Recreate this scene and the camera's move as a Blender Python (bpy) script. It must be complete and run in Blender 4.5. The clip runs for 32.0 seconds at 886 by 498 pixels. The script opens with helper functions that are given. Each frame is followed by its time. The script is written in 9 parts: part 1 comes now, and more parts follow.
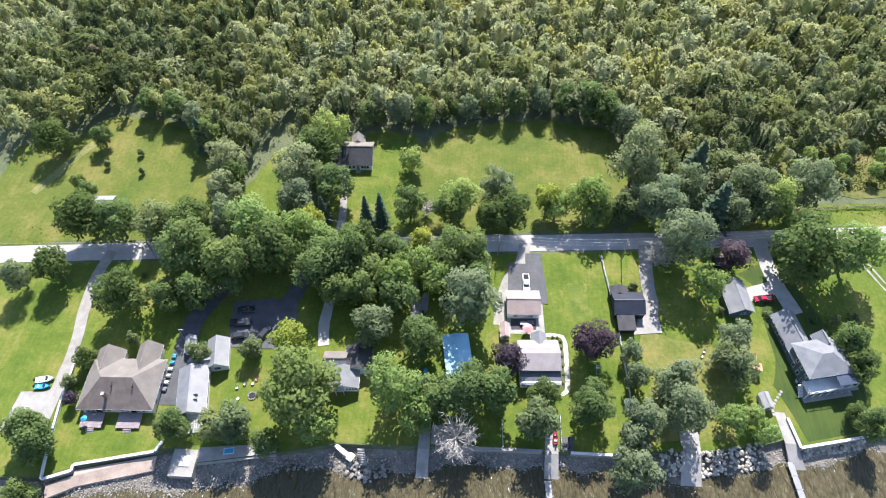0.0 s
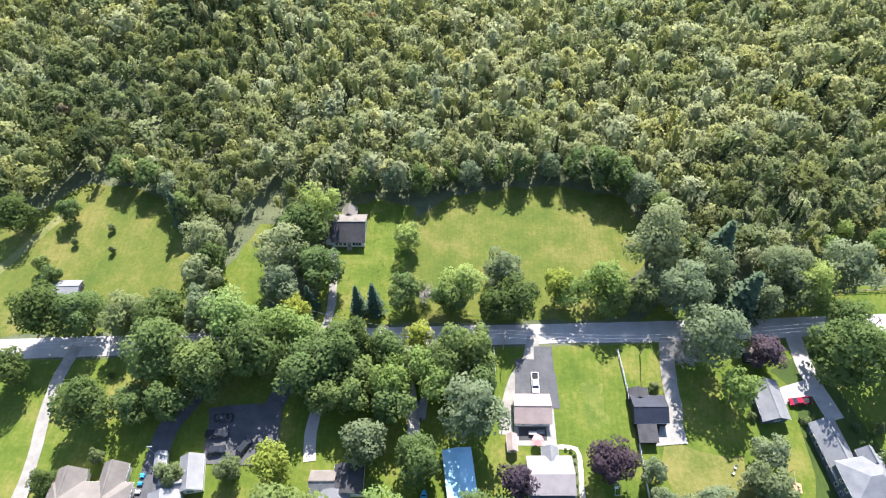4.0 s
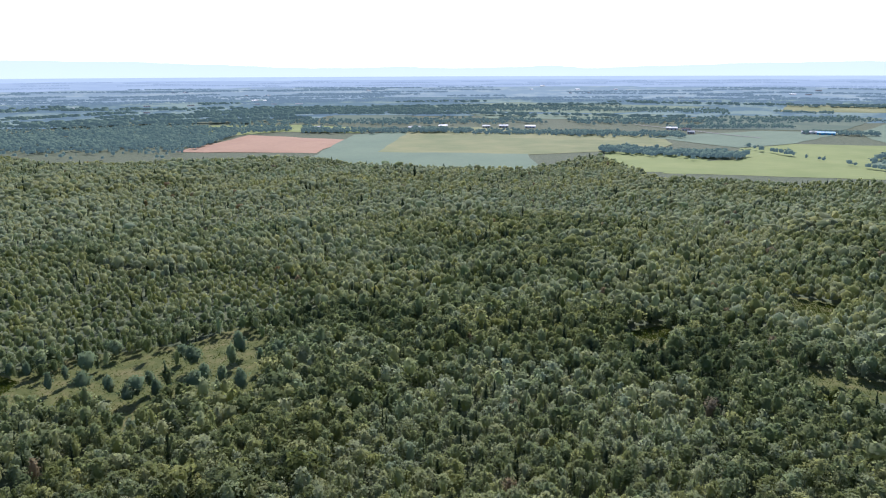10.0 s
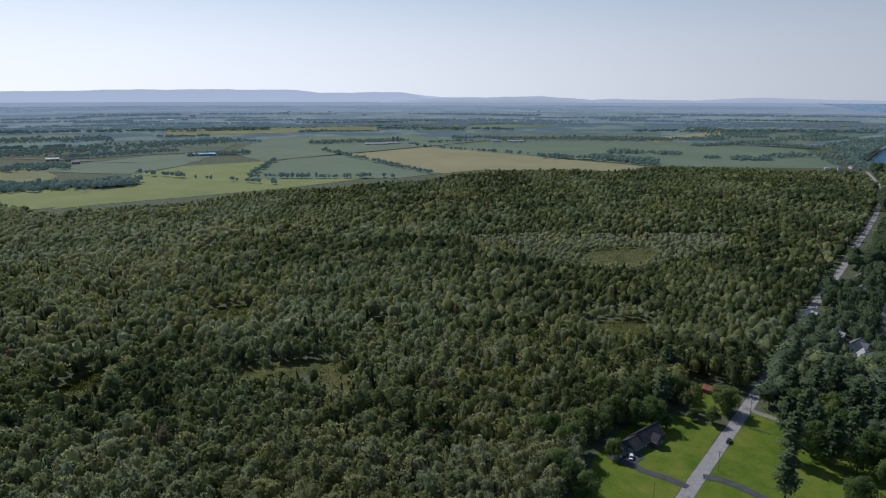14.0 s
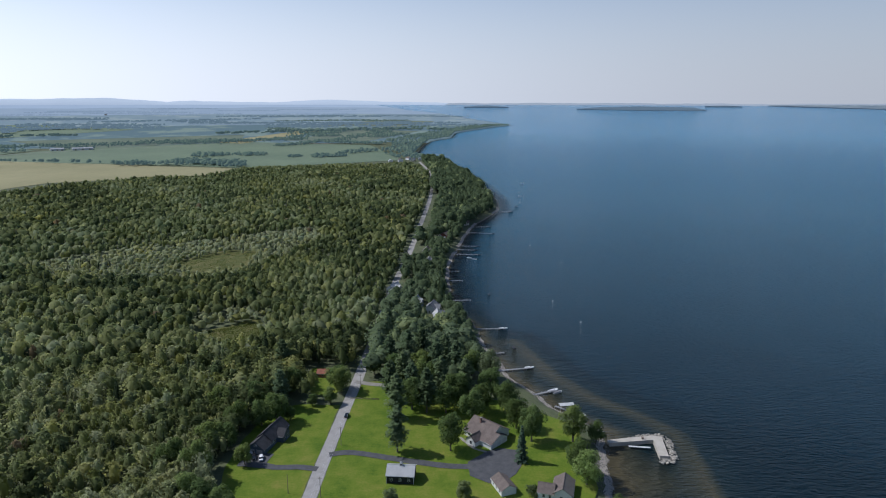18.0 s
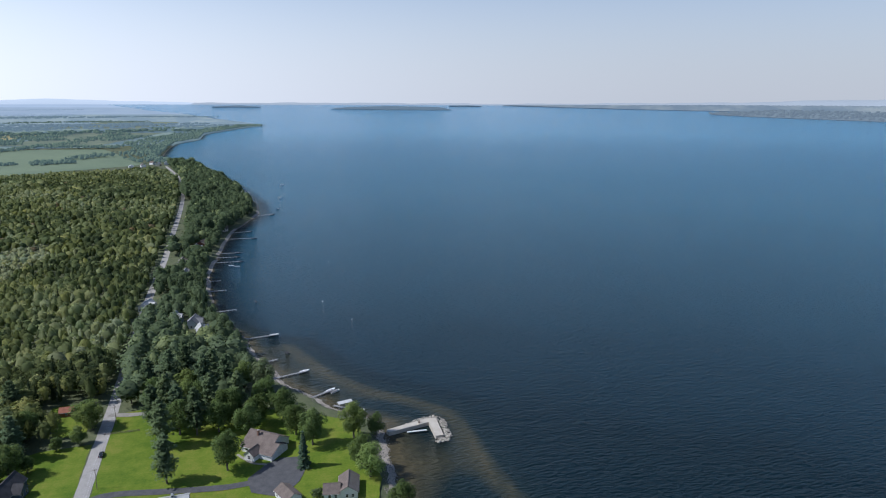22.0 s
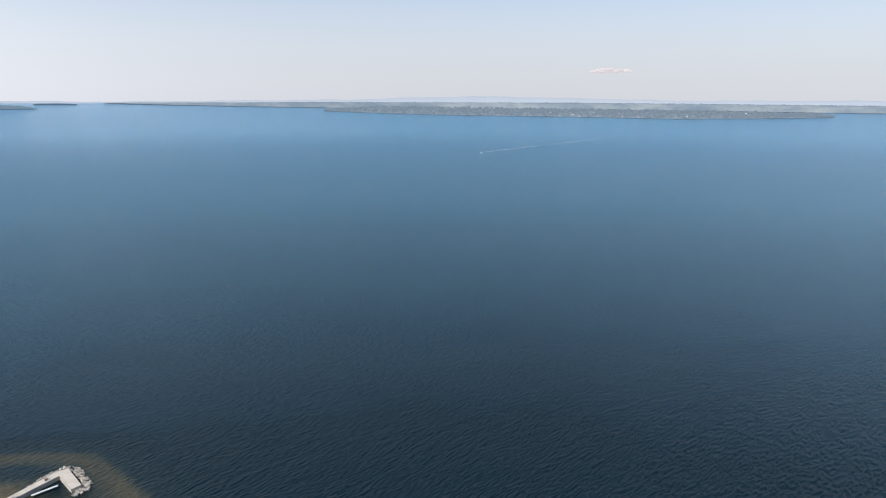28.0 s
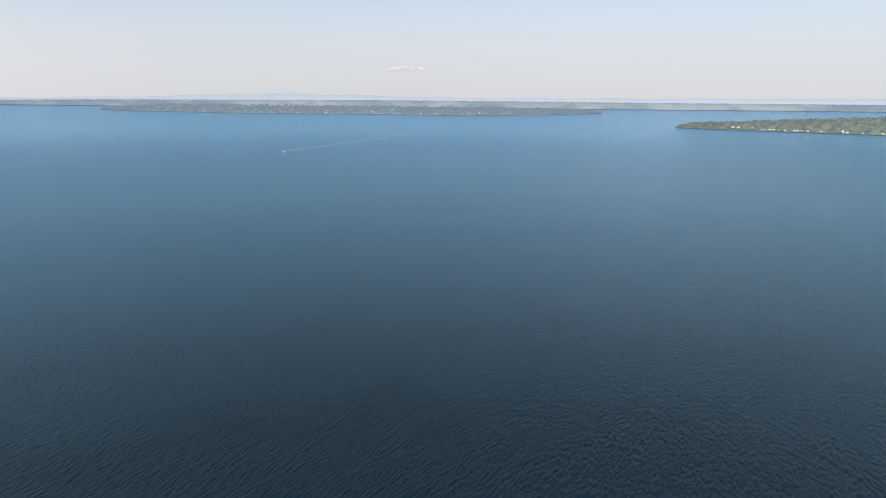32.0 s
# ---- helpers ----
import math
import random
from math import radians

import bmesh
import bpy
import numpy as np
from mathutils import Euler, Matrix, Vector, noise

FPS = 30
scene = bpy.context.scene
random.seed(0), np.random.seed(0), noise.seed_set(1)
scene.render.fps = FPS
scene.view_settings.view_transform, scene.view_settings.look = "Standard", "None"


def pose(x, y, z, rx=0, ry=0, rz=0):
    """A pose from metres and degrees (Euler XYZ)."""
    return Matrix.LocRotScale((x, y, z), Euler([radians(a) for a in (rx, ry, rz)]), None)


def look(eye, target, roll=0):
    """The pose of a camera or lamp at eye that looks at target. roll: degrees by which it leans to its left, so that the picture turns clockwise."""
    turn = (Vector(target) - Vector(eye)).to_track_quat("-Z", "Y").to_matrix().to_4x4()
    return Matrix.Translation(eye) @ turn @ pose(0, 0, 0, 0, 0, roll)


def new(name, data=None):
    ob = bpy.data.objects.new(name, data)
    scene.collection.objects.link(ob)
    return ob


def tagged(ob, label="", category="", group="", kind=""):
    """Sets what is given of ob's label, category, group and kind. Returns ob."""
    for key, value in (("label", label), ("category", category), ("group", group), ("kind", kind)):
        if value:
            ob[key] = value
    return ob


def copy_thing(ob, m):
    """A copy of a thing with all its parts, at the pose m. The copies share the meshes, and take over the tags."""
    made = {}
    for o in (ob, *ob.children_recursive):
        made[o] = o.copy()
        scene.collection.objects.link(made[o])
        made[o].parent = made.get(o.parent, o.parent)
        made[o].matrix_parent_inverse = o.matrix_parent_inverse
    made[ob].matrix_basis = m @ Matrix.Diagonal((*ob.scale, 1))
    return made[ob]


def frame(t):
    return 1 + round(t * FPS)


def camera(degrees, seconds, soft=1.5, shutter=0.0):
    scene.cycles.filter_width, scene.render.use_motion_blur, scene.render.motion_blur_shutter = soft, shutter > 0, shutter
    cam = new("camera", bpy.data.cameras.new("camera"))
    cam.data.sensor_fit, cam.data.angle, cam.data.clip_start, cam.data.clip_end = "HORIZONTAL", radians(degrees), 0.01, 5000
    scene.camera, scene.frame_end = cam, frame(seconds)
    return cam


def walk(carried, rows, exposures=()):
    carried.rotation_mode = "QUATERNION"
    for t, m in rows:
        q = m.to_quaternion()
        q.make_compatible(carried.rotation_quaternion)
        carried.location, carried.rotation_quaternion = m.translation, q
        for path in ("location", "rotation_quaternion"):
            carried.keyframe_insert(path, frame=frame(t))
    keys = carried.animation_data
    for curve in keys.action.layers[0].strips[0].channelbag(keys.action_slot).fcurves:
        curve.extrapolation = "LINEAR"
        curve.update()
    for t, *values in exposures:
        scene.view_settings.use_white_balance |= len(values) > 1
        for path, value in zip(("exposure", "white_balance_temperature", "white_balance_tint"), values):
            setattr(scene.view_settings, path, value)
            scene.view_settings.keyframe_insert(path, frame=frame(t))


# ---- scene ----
import collections

cam = camera(69.14, 32.0, 1.1)
PATH = (
    (0.0, 2.43, -51.28, 158.58, 35.38, -0.15, 3.06),
    (0.5, 2.21, -46.43, 158.60, 35.36, -0.10, 3.02),
    (1.0, 2.01, -41.95, 158.63, 35.41, -0.05, 2.97),
    (1.5, 1.85, -37.83, 158.60, 35.43, -0.04, 2.97),
    (2.0, 1.69, -34.03, 158.58, 35.44, -0.05, 3.00),
    (2.5, 1.50, -30.64, 158.58, 35.40, -0.06, 2.99),
    (4.5, 0.90, -16.15, 158.00, 35.37, 0.06, 2.84),
    (5.0, 0.63, -12.38, 157.88, 35.43, 0.05, 2.80),
    (5.5, 0.35, -8.52, 157.73, 35.43, 0.04, 2.75),
    (6.0, 0.15, -4.75, 157.64, 35.43, 0.04, 2.77),
    (6.5, -0.05, -1.78, 157.76, 35.40, 0.05, 2.71),
    (7.0, -0.17, -0.38, 158.42, 35.46, 0.08, 2.67),
    (7.5, -0.11, -0.06, 159.68, 36.13, 0.10, 2.80),
    (8.0, 0.00, 0.00, 161.00, 43.23, 0.13, 2.92),
    (8.5, 0.00, 0.00, 161.00, 51.11, 0.18, 3.01),
    (9.0, 0.00, 0.00, 161.00, 59.00, 0.23, 3.06),
    (9.5, 0.00, 0.00, 161.00, 67.04, 0.25, 3.12),
    (10.0, 0.00, 0.00, 161.00, 74.60, 0.22, 3.19),
    (10.5, 0.00, 0.00, 161.00, 76.70, 0.11, 3.22),
    (11.0, 0.00, 0.00, 161.00, 76.74, -0.03, -3.59),
    (11.5, 0.00, 0.00, 161.00, 76.79, -0.10, -16.55),
    (12.0, 0.00, 0.00, 161.00, 76.79, -0.10, -21.59),
    (12.5, 0.00, 0.00, 161.00, 76.79, -0.09, -27.55),
    (13.0, 0.00, 0.00, 161.00, 76.78, -0.07, -34.45),
    (13.5, 0.00, 0.00, 161.00, 76.75, -0.04, -41.04),
    (14.0, 0.00, 0.00, 161.00, 76.74, -0.02, -47.27),
    (14.5, 0.00, 0.00, 161.00, 76.73, -0.05, -52.80),
    (15.0, 0.00, 0.00, 161.00, 76.75, -0.11, -57.83),
    (15.5, 0.00, 0.00, 161.00, 76.78, -0.20, -62.87),
    (17.5, 0.00, 0.00, 161.00, 76.90, -0.09, -80.23),
    (18.0, 0.00, 0.00, 161.00, 76.93, -0.08, -82.72),
    (18.5, 0.00, 0.00, 161.00, 76.93, -0.09, -85.01),
    (19.0, 0.00, 0.00, 161.00, 76.94, -0.14, -87.29),
    (19.5, 0.00, 0.00, 161.00, 76.95, -0.12, -89.68),
    (20.0, 0.00, 0.00, 161.00, 76.94, -0.13, -92.38),
    (20.5, 0.00, 0.00, 161.00, 76.96, -0.14, -95.19),
    (21.0, 0.00, 0.00, 161.00, 76.97, -0.18, -98.10),
    (21.5, 0.00, 0.00, 161.00, 76.95, -0.22, -100.97),
    (22.0, 0.00, 0.00, 161.00, 76.96, -0.23, -103.87),
    (22.5, 0.00, 0.00, 161.00, 76.96, -0.24, -106.63),
    (23.0, 0.00, 0.00, 161.00, 76.96, -0.24, -109.27),
    (23.5, 0.00, 0.00, 161.00, 76.96, -0.24, -111.89),
    (24.0, 0.00, 0.00, 161.00, 76.95, -0.23, -114.54),
    (24.5, 0.00, 0.00, 161.00, 76.94, -0.24, -117.25),
    (25.0, 0.00, 0.00, 161.00, 76.90, -0.24, -119.98),
    (25.5, 0.00, 0.00, 161.00, 76.93, -0.28, -122.71),
    (27.5, 0.00, 0.00, 161.00, 76.87, -0.19, -133.54),
    (28.0, 0.00, 0.00, 161.00, 76.84, -0.18, -136.26),
    (28.5, 0.00, 0.00, 161.00, 76.81, -0.18, -138.37),
    (29.0, 0.00, 0.00, 161.00, 76.79, -0.22, -139.80),
    (29.5, 0.00, 0.00, 161.00, 76.74, -0.27, -141.89),
    (30.0, 0.00, 0.00, 161.00, 76.75, -0.30, -144.08),
    (30.5, 0.00, 0.00, 161.00, 76.73, -0.32, -146.44),
    (31.0, 0.00, 0.00, 161.00, 76.74, -0.33, -148.81),
    (31.5, 0.00, 0.00, 161.00, 76.68, -0.32, -151.16),
    (32.0, 0.00, 0.00, 161.00, 76.69, -0.27, -153.48),
)

EXPOSURES = ((0.0, 1.44, 6120, 14), (2.5, 1.52, 6150, 15), (5.0, 1.66, 6150, 14), (7.5, 1.68, 6000, 16), (9.0, 1.96, 5450, 21), (9.5, 1.25, 5500, 30), (10.0, 0.32, 5600, 20), (10.5, -0.95, 5800, 16), (11.0, -1.1, 5800, 15), (12.0, -0.98, 5800, 14), (13.5, -0.82, 5800, 14), (15.0, -0.65, 5800, 14), (17.5, -0.42, 5750, 13), (20.0, -0.2, 5750, 13), (22.0, -0.1, 5750, 13), (24.0, 0.09, 5900, 14), (26.0, 0.18, 6080, 14), (32.0, 0.23, 6450, 14))
walk(cam, [(t, pose(*m)) for t, *m in PATH], EXPOSURES)

# ---- world, sun ----
SUN_AZ, SUN_EL = 5.0, 47.0          # degrees from +y towards +x, and above the horizon
w = bpy.data.worlds.new("world")
scene.world = w
w.use_nodes = True
sky = w.node_tree.nodes.new("ShaderNodeTexSky")
sky.sky_type, sky.sun_disc = "NISHITA", False
sky.sun_elevation, sky.sun_rotation = radians(SUN_EL), radians(SUN_AZ)
sky.altitude, sky.air_density, sky.dust_density, sky.ozone_density = 150, 1.0, 0.45, 1.6
# a thin summer haze whitens the sky towards the horizon all round
haze = w.node_tree.nodes.new("ShaderNodeMix")
haze.data_type = "RGBA"
_co = w.node_tree.nodes.new("ShaderNodeTexCoord")
_xyz = w.node_tree.nodes.new("ShaderNodeSeparateXYZ")
_fade = w.node_tree.nodes.new("ShaderNodeMapRange")
_fade.interpolation_type = "SMOOTHSTEP"
_fade.inputs[1].default_value, _fade.inputs[2].default_value, _fade.inputs[3].default_value, _fade.inputs[4].default_value = 0.0, 0.31, 0.93, 0.02
w.node_tree.links.new(_co.outputs["Generated"], _xyz.inputs[0])
w.node_tree.links.new(_xyz.outputs[2], _fade.inputs[0])
# the haze glows more on the sun's side of the sky
_lean = w.node_tree.nodes.new("ShaderNodeMath")
_side = w.node_tree.nodes.new("ShaderNodeMath")
_lean.operation = _side.operation = "MULTIPLY_ADD"
_lean.inputs[1].default_value, _lean.inputs[2].default_value, _side.inputs[2].default_value = 0.33, 0.56, 0.82
w.node_tree.links.new(_xyz.outputs[1], _lean.inputs[0])
w.node_tree.links.new(_xyz.outputs[1], _side.inputs[0])
w.node_tree.links.new(_lean.outputs[0], _side.inputs[1])
_tint = w.node_tree.nodes.new("ShaderNodeVectorMath")
_tint.operation = "SCALE"
_hue = w.node_tree.nodes.new("ShaderNodeMix")
_hue.data_type = "RGBA"
_hue.inputs[6].default_value, _hue.inputs[7].default_value = (8.0, 8.28, 8.6, 1), (8.2, 8.28, 8.25, 1)
w.node_tree.links.new(_xyz.outputs[1], _hue.inputs[0])
w.node_tree.links.new(_hue.outputs[2], _tint.inputs[0])
w.node_tree.links.new(_side.outputs[0], _tint.inputs["Scale"])
w.node_tree.links.new(_tint.outputs[0], haze.inputs[7])
w.node_tree.links.new(_fade.outputs[0], haze.inputs[0])
w.node_tree.links.new(sky.outputs[0], haze.inputs[6])
w.node_tree.links.new(haze.outputs[2], w.node_tree.nodes["Background"].inputs[0])
w.node_tree.nodes["Background"].inputs[1].default_value = 0.12
sun = new("sun", bpy.data.lights.new("sun", "SUN"))
sun.data.energy, sun.data.angle, sun.data.color = 5.0, radians(0.53), (1.0, 0.95, 0.86)
_d = Vector((math.sin(radians(SUN_AZ)) * math.cos(radians(SUN_EL)), math.cos(radians(SUN_AZ)) * math.cos(radians(SUN_EL)), math.sin(radians(SUN_EL))))
sun.matrix_world = look(_d * 300, (0, 0, 0))

# ---- materials ----


def nodes_of(name):
    m = bpy.data.materials.new(name)
    m.use_nodes = True
    nt = m.node_tree
    return m, nt, nt.nodes["Principled BSDF"], nt.nodes["Material Output"]


def noise_node(nt, scale, detail=4.0, rough=0.6, stretch=None, turn=-5):
    co = nt.nodes.new("ShaderNodeTexCoord")
    n = nt.nodes.new("ShaderNodeTexNoise")
    n.inputs["Scale"].default_value, n.inputs["Detail"].default_value, n.inputs["Roughness"].default_value = scale, detail, rough
    src = nt.nodes.new("ShaderNodeNewGeometry").outputs["Position"]
    nt.nodes.remove(co)
    if stretch:
        mp = nt.nodes.new("ShaderNodeMapping")
        mp.inputs["Scale"].default_value = stretch
        mp.inputs["Rotation"].default_value = (0, 0, radians(turn))
        nt.links.new(src, mp.inputs["Vector"])
        src = mp.outputs[0]
    nt.links.new(src, n.inputs["Vector"])
    return n


def ramp(nt, fac, stops):
    r = nt.nodes.new("ShaderNodeValToRGB")
    e = r.color_ramp.elements
    while len(e) < len(stops):
        e.new(0.5)
    for el, (p, c) in zip(e, stops):
        el.position, el.color = p, (*c, 1)
    nt.links.new(fac, r.inputs[0])
    return r.outputs[0]


def mixc(nt, fac, a, b, blend="MIX"):
    m = nt.nodes.new("ShaderNodeMix")
    m.data_type, m.blend_type = "RGBA", blend
    for sock, v in ((m.inputs[0], fac), (m.inputs[6], a), (m.inputs[7], b)):
        if isinstance(v, (int, float)):
            sock.default_value = v
        elif isinstance(v, tuple):
            sock.default_value = (*v, 1)
        else:
            nt.links.new(v, sock)
    return m.outputs[2]


def surface(name, a, b, big=0.3, fine=4.0, rough=0.8, bump=0.2, metal=0.0, spec=0.3, vary=0.0, stretch=None, dist=0.05, lo=0.36, hi=0.64, isle=False):
    """Two colours mixed by a large and a fine noise, with fine relief."""
    m, nt, p, out = nodes_of(name)
    n1, n2 = noise_node(nt, big, 3), noise_node(nt, fine, 5, 0.7, stretch)
    f = nt.nodes.new("ShaderNodeMath")
    f.operation = "MULTIPLY_ADD"
    nt.links.new(n1.outputs[0], f.inputs[0])
    f.inputs[1].default_value = 0.55
    g = nt.nodes.new("ShaderNodeMath")
    g.operation = "MULTIPLY"
    g.inputs[1].default_value = 0.45
    nt.links.new(n2.outputs[0], g.inputs[0])
    nt.links.new(g.outputs[0], f.inputs[2])
    col = ramp(nt, f.outputs[0], [(lo, a), (hi, b)])
    if vary:
        oi = nt.nodes.new("ShaderNodeObjectInfo")
        hs = nt.nodes.new("ShaderNodeHueSaturation")
        mr = nt.nodes.new("ShaderNodeMapRange")
        mr.inputs[3].default_value, mr.inputs[4].default_value = 1 - vary, 1 + vary
        nt.links.new(nt.nodes.new("ShaderNodeNewGeometry").outputs["Random Per Island"] if isle else oi.outputs["Random"], mr.inputs[0])
        nt.links.new(mr.outputs[0], hs.inputs["Value"])
        nt.links.new(col, hs.inputs["Color"])
        col = hs.outputs[0]
    nt.links.new(col, p.inputs["Base Color"])
    p.inputs["Roughness"].default_value, p.inputs["Metallic"].default_value = rough, metal
    p.inputs["Specular IOR Level"].default_value = spec
    if bump:
        bp = nt.nodes.new("ShaderNodeBump")
        bp.inputs["Strength"].default_value, bp.inputs["Distance"].default_value = bump, dist
        nt.links.new(n2.outputs[0], bp.inputs["Height"])
        nt.links.new(bp.outputs[0], p.inputs["Normal"])
    return m


def grass(name, dark, mid, dry, big=0.1, streak=None, amount=0.5):
    """Mown or rough grass: lush and dry places at two scales, thin streaks, fine tufts."""
    m, nt, p, out = nodes_of(name)
    n1, n2, n3 = noise_node(nt, big, 5, 0.62), noise_node(nt, 0.9, 4, 0.7), noise_node(nt, 0.035, 3, 0.6)
    n4 = noise_node(nt, 1.0, 2, 0.5, streak or (1.4, 0.12, 1), 4)
    for node, k in ((n1, 0.5), (n2, 0.28), (n3, 0.3), (n4, 0.12)):
        g = nt.nodes.new("ShaderNodeMath")
        g.operation = "MULTIPLY_ADD"
        g.inputs[1].default_value = k
        nt.links.new(node.outputs[0], g.inputs[0])
        if node is not n1:
            nt.links.new(last, g.inputs[2])
        else:
            g.inputs[2].default_value = -0.1
        last = g.outputs[0]
    col = ramp(nt, last, [(0.38, dark), (0.5, mid), (0.5 + 0.16 / max(amount, 0.1) * 0.5, dry)])
    nt.links.new(col, p.inputs["Base Color"])
    p.inputs["Roughness"].default_value, p.inputs["Specular IOR Level"].default_value = 0.9, 0.2
    bp = nt.nodes.new("ShaderNodeBump")
    bp.inputs["Strength"].default_value, bp.inputs["Distance"].default_value = 0.7, 0.2
    nt.links.new(n2.outputs[0], bp.inputs["Height"])
    nt.links.new(bp.outputs[0], p.inputs["Normal"])
    return m


def foliage(name, a, b, trans=0.35, attr=True, stops=None):
    """Leaves: colour from the tree's own tone and a fine noise, part of the light passes through."""
    m, nt, p, out = nodes_of(name)
    n2 = noise_node(nt, 0.9, 3)
    at = nt.nodes.new("ShaderNodeAttribute")
    if attr:
        at.attribute_name = "tone"
        tone = at.outputs["Fac"]
    else:
        nt.nodes.remove(at)
        tone = nt.nodes.new("ShaderNodeObjectInfo").outputs["Random"]
    base = ramp(nt, tone, stops or [(0.0, a), (0.55, tuple((p_ * 0.5 + q_ * 0.5) * k_ for p_, q_, k_ in zip(a, b, (0.92, 1.0, 1.18)))), (1.0, b)])
    isl = nt.nodes.new("ShaderNodeNewGeometry").outputs["Random Per Island"]
    hs = nt.nodes.new("ShaderNodeHueSaturation")
    mr = nt.nodes.new("ShaderNodeMapRange")
    mr.inputs[3].default_value, mr.inputs[4].default_value = 0.92, 1.08
    nt.links.new(isl, mr.inputs[0])
    nt.links.new(mr.outputs[0], hs.inputs["Value"])
    nt.links.new(base, hs.inputs["Color"])
    leafc = hs.outputs[0]
    if stops:       # each tree leans towards yellow or towards grey-green
        hu = nt.nodes.new("ShaderNodeAttribute")
        hu.attribute_name = "hue"
        warm = ramp(nt, hu.outputs["Fac"], [(0.0, (0.88, 0.98, 1.1)), (0.5, (1.0, 1.0, 1.0)), (1.0, (1.16, 1.06, 0.72))])
        leafc = mixc(nt, 1.0, leafc, warm, "MULTIPLY")
    col = mixc(nt, n2.outputs[0], leafc, (0.95, 0.97, 0.9), "MULTIPLY")
    nt.links.new(col, p.inputs["Base Color"])
    p.inputs["Roughness"].default_value = 0.8
    p.inputs["Specular IOR Level"].default_value = 0.04
    rough = nt.nodes.new("ShaderNodeBump")
    rough.inputs["Strength"].default_value, rough.inputs["Distance"].default_value = 0.35, 0.5
    nt.links.new(noise_node(nt, 1.6, 3, 0.7).outputs[0], rough.inputs["Height"])
    nt.links.new(rough.outputs[0], p.inputs["Normal"])
    tr = nt.nodes.new("ShaderNodeBsdfTranslucent")
    nt.links.new(mixc(nt, 1.0, col, (1.1, 1.12, 0.95), "MULTIPLY"), tr.inputs[0])
    mx = nt.nodes.new("ShaderNodeMixShader")
    mx.inputs[0].default_value = trans
    nt.links.new(p.outputs[0], mx.inputs[1])
    nt.links.new(tr.outputs[0], mx.inputs[2])
    nt.links.new(mx.outputs[0], out.inputs[0])
    return m


M = {}
M["floor"] = surface("forest_floor", (0.055, 0.07, 0.034), (0.12, 0.13, 0.065), 0.12, 1.2, 0.95, 0.6, dist=0.3)
M["lawn"] = grass("lawn_grass", (0.05, 0.085, 0.009), (0.085, 0.116, 0.014), (0.165, 0.15, 0.04), amount=0.6)
M["meadow"] = grass("meadow_grass", (0.054, 0.084, 0.012), (0.088, 0.106, 0.017), (0.16, 0.138, 0.042), amount=0.6)
M["lush"] = grass("lush_lawn", (0.064, 0.115, 0.007), (0.11, 0.155, 0.013), (0.19, 0.185, 0.035), amount=0.45)
M["glade"] = grass("glade_grass", (0.055, 0.07, 0.016), (0.098, 0.104, 0.028), (0.15, 0.132, 0.052), amount=0.7)
M["sand"] = surface("pale_sandy_shingle", (0.27, 0.235, 0.19), (0.4, 0.355, 0.3), 0.2, 3.0, 0.95, 0.4)
M["quay"] = surface("warm_pale_concrete", (0.36, 0.325, 0.27), (0.47, 0.43, 0.365), 0.3, 2.0, 0.9, 0.2)
M["rich"] = surface("rich_lawn", (0.024, 0.046, 0.006), (0.05, 0.074, 0.011), 0.12, 0.8, 0.9, 0.4, dist=0.08, stretch=(1.6, 0.1, 1))
M["road"] = surface("worn_asphalt", (0.25, 0.236, 0.218), (0.35, 0.333, 0.31), 0.25, 3.0, 0.85, 0.15, stretch=(0.25, 2.0, 1))
M["asphalt"] = surface("dark_asphalt", (0.055, 0.056, 0.06), (0.095, 0.095, 0.098), 0.3, 3.0, 0.85, 0.15)
M["gravel"] = surface("pale_gravel", (0.185, 0.17, 0.148), (0.285, 0.27, 0.242), 0.4, 5.0, 0.95, 0.4)
M["rosegravel"] = surface("pinkish_gravel", (0.25, 0.19, 0.15), (0.4, 0.32, 0.265), 0.35, 3.0, 0.95, 0.5)
M["concrete"] = surface("concrete", (0.2, 0.188, 0.17), (0.31, 0.293, 0.27), 0.35, 3.0, 0.9, 0.2)
M["stone"] = surface("shore_stone", (0.125, 0.117, 0.106), (0.265, 0.25, 0.225), 0.5, 4.0, 0.9, 0.4, vary=0.35)
M["stone_pale"] = surface("pale_bank_stone", (0.22, 0.2, 0.165), (0.42, 0.385, 0.325), 0.5, 4.0, 0.9, 0.4, vary=0.35)
M["shingle"] = surface("loose_shingle", (0.13, 0.118, 0.1), (0.27, 0.25, 0.22), 0.5, 4.0, 0.9, 0.3, vary=0.45, isle=True)
M["dry"] = surface("dried_grass", (0.078, 0.1, 0.014), (0.165, 0.148, 0.042), 0.09, 0.9, 0.9, 0.7, dist=0.2, lo=0.4, hi=0.6)
M["beach"] = surface("shingle_beach", (0.095, 0.085, 0.07), (0.2, 0.18, 0.15), 0.3, 4.0, 0.95, 0.5)
M["white"] = surface("white_paint", (0.46, 0.46, 0.45), (0.6, 0.6, 0.585), 0.5, 6.0, 0.55, 0.05)
M["siding"] = surface("white_siding", (0.5456, 0.5456, 0.528), (0.6688, 0.6688, 0.6512), 0.5, 5.0, 0.6, 0.1, stretch=(0.2, 0.2, 6))
M["cream"] = surface("cream_siding", (0.5, 0.47, 0.4), (0.62, 0.58, 0.5), 0.5, 5.0, 0.6, 0.1, stretch=(0.2, 0.2, 6))
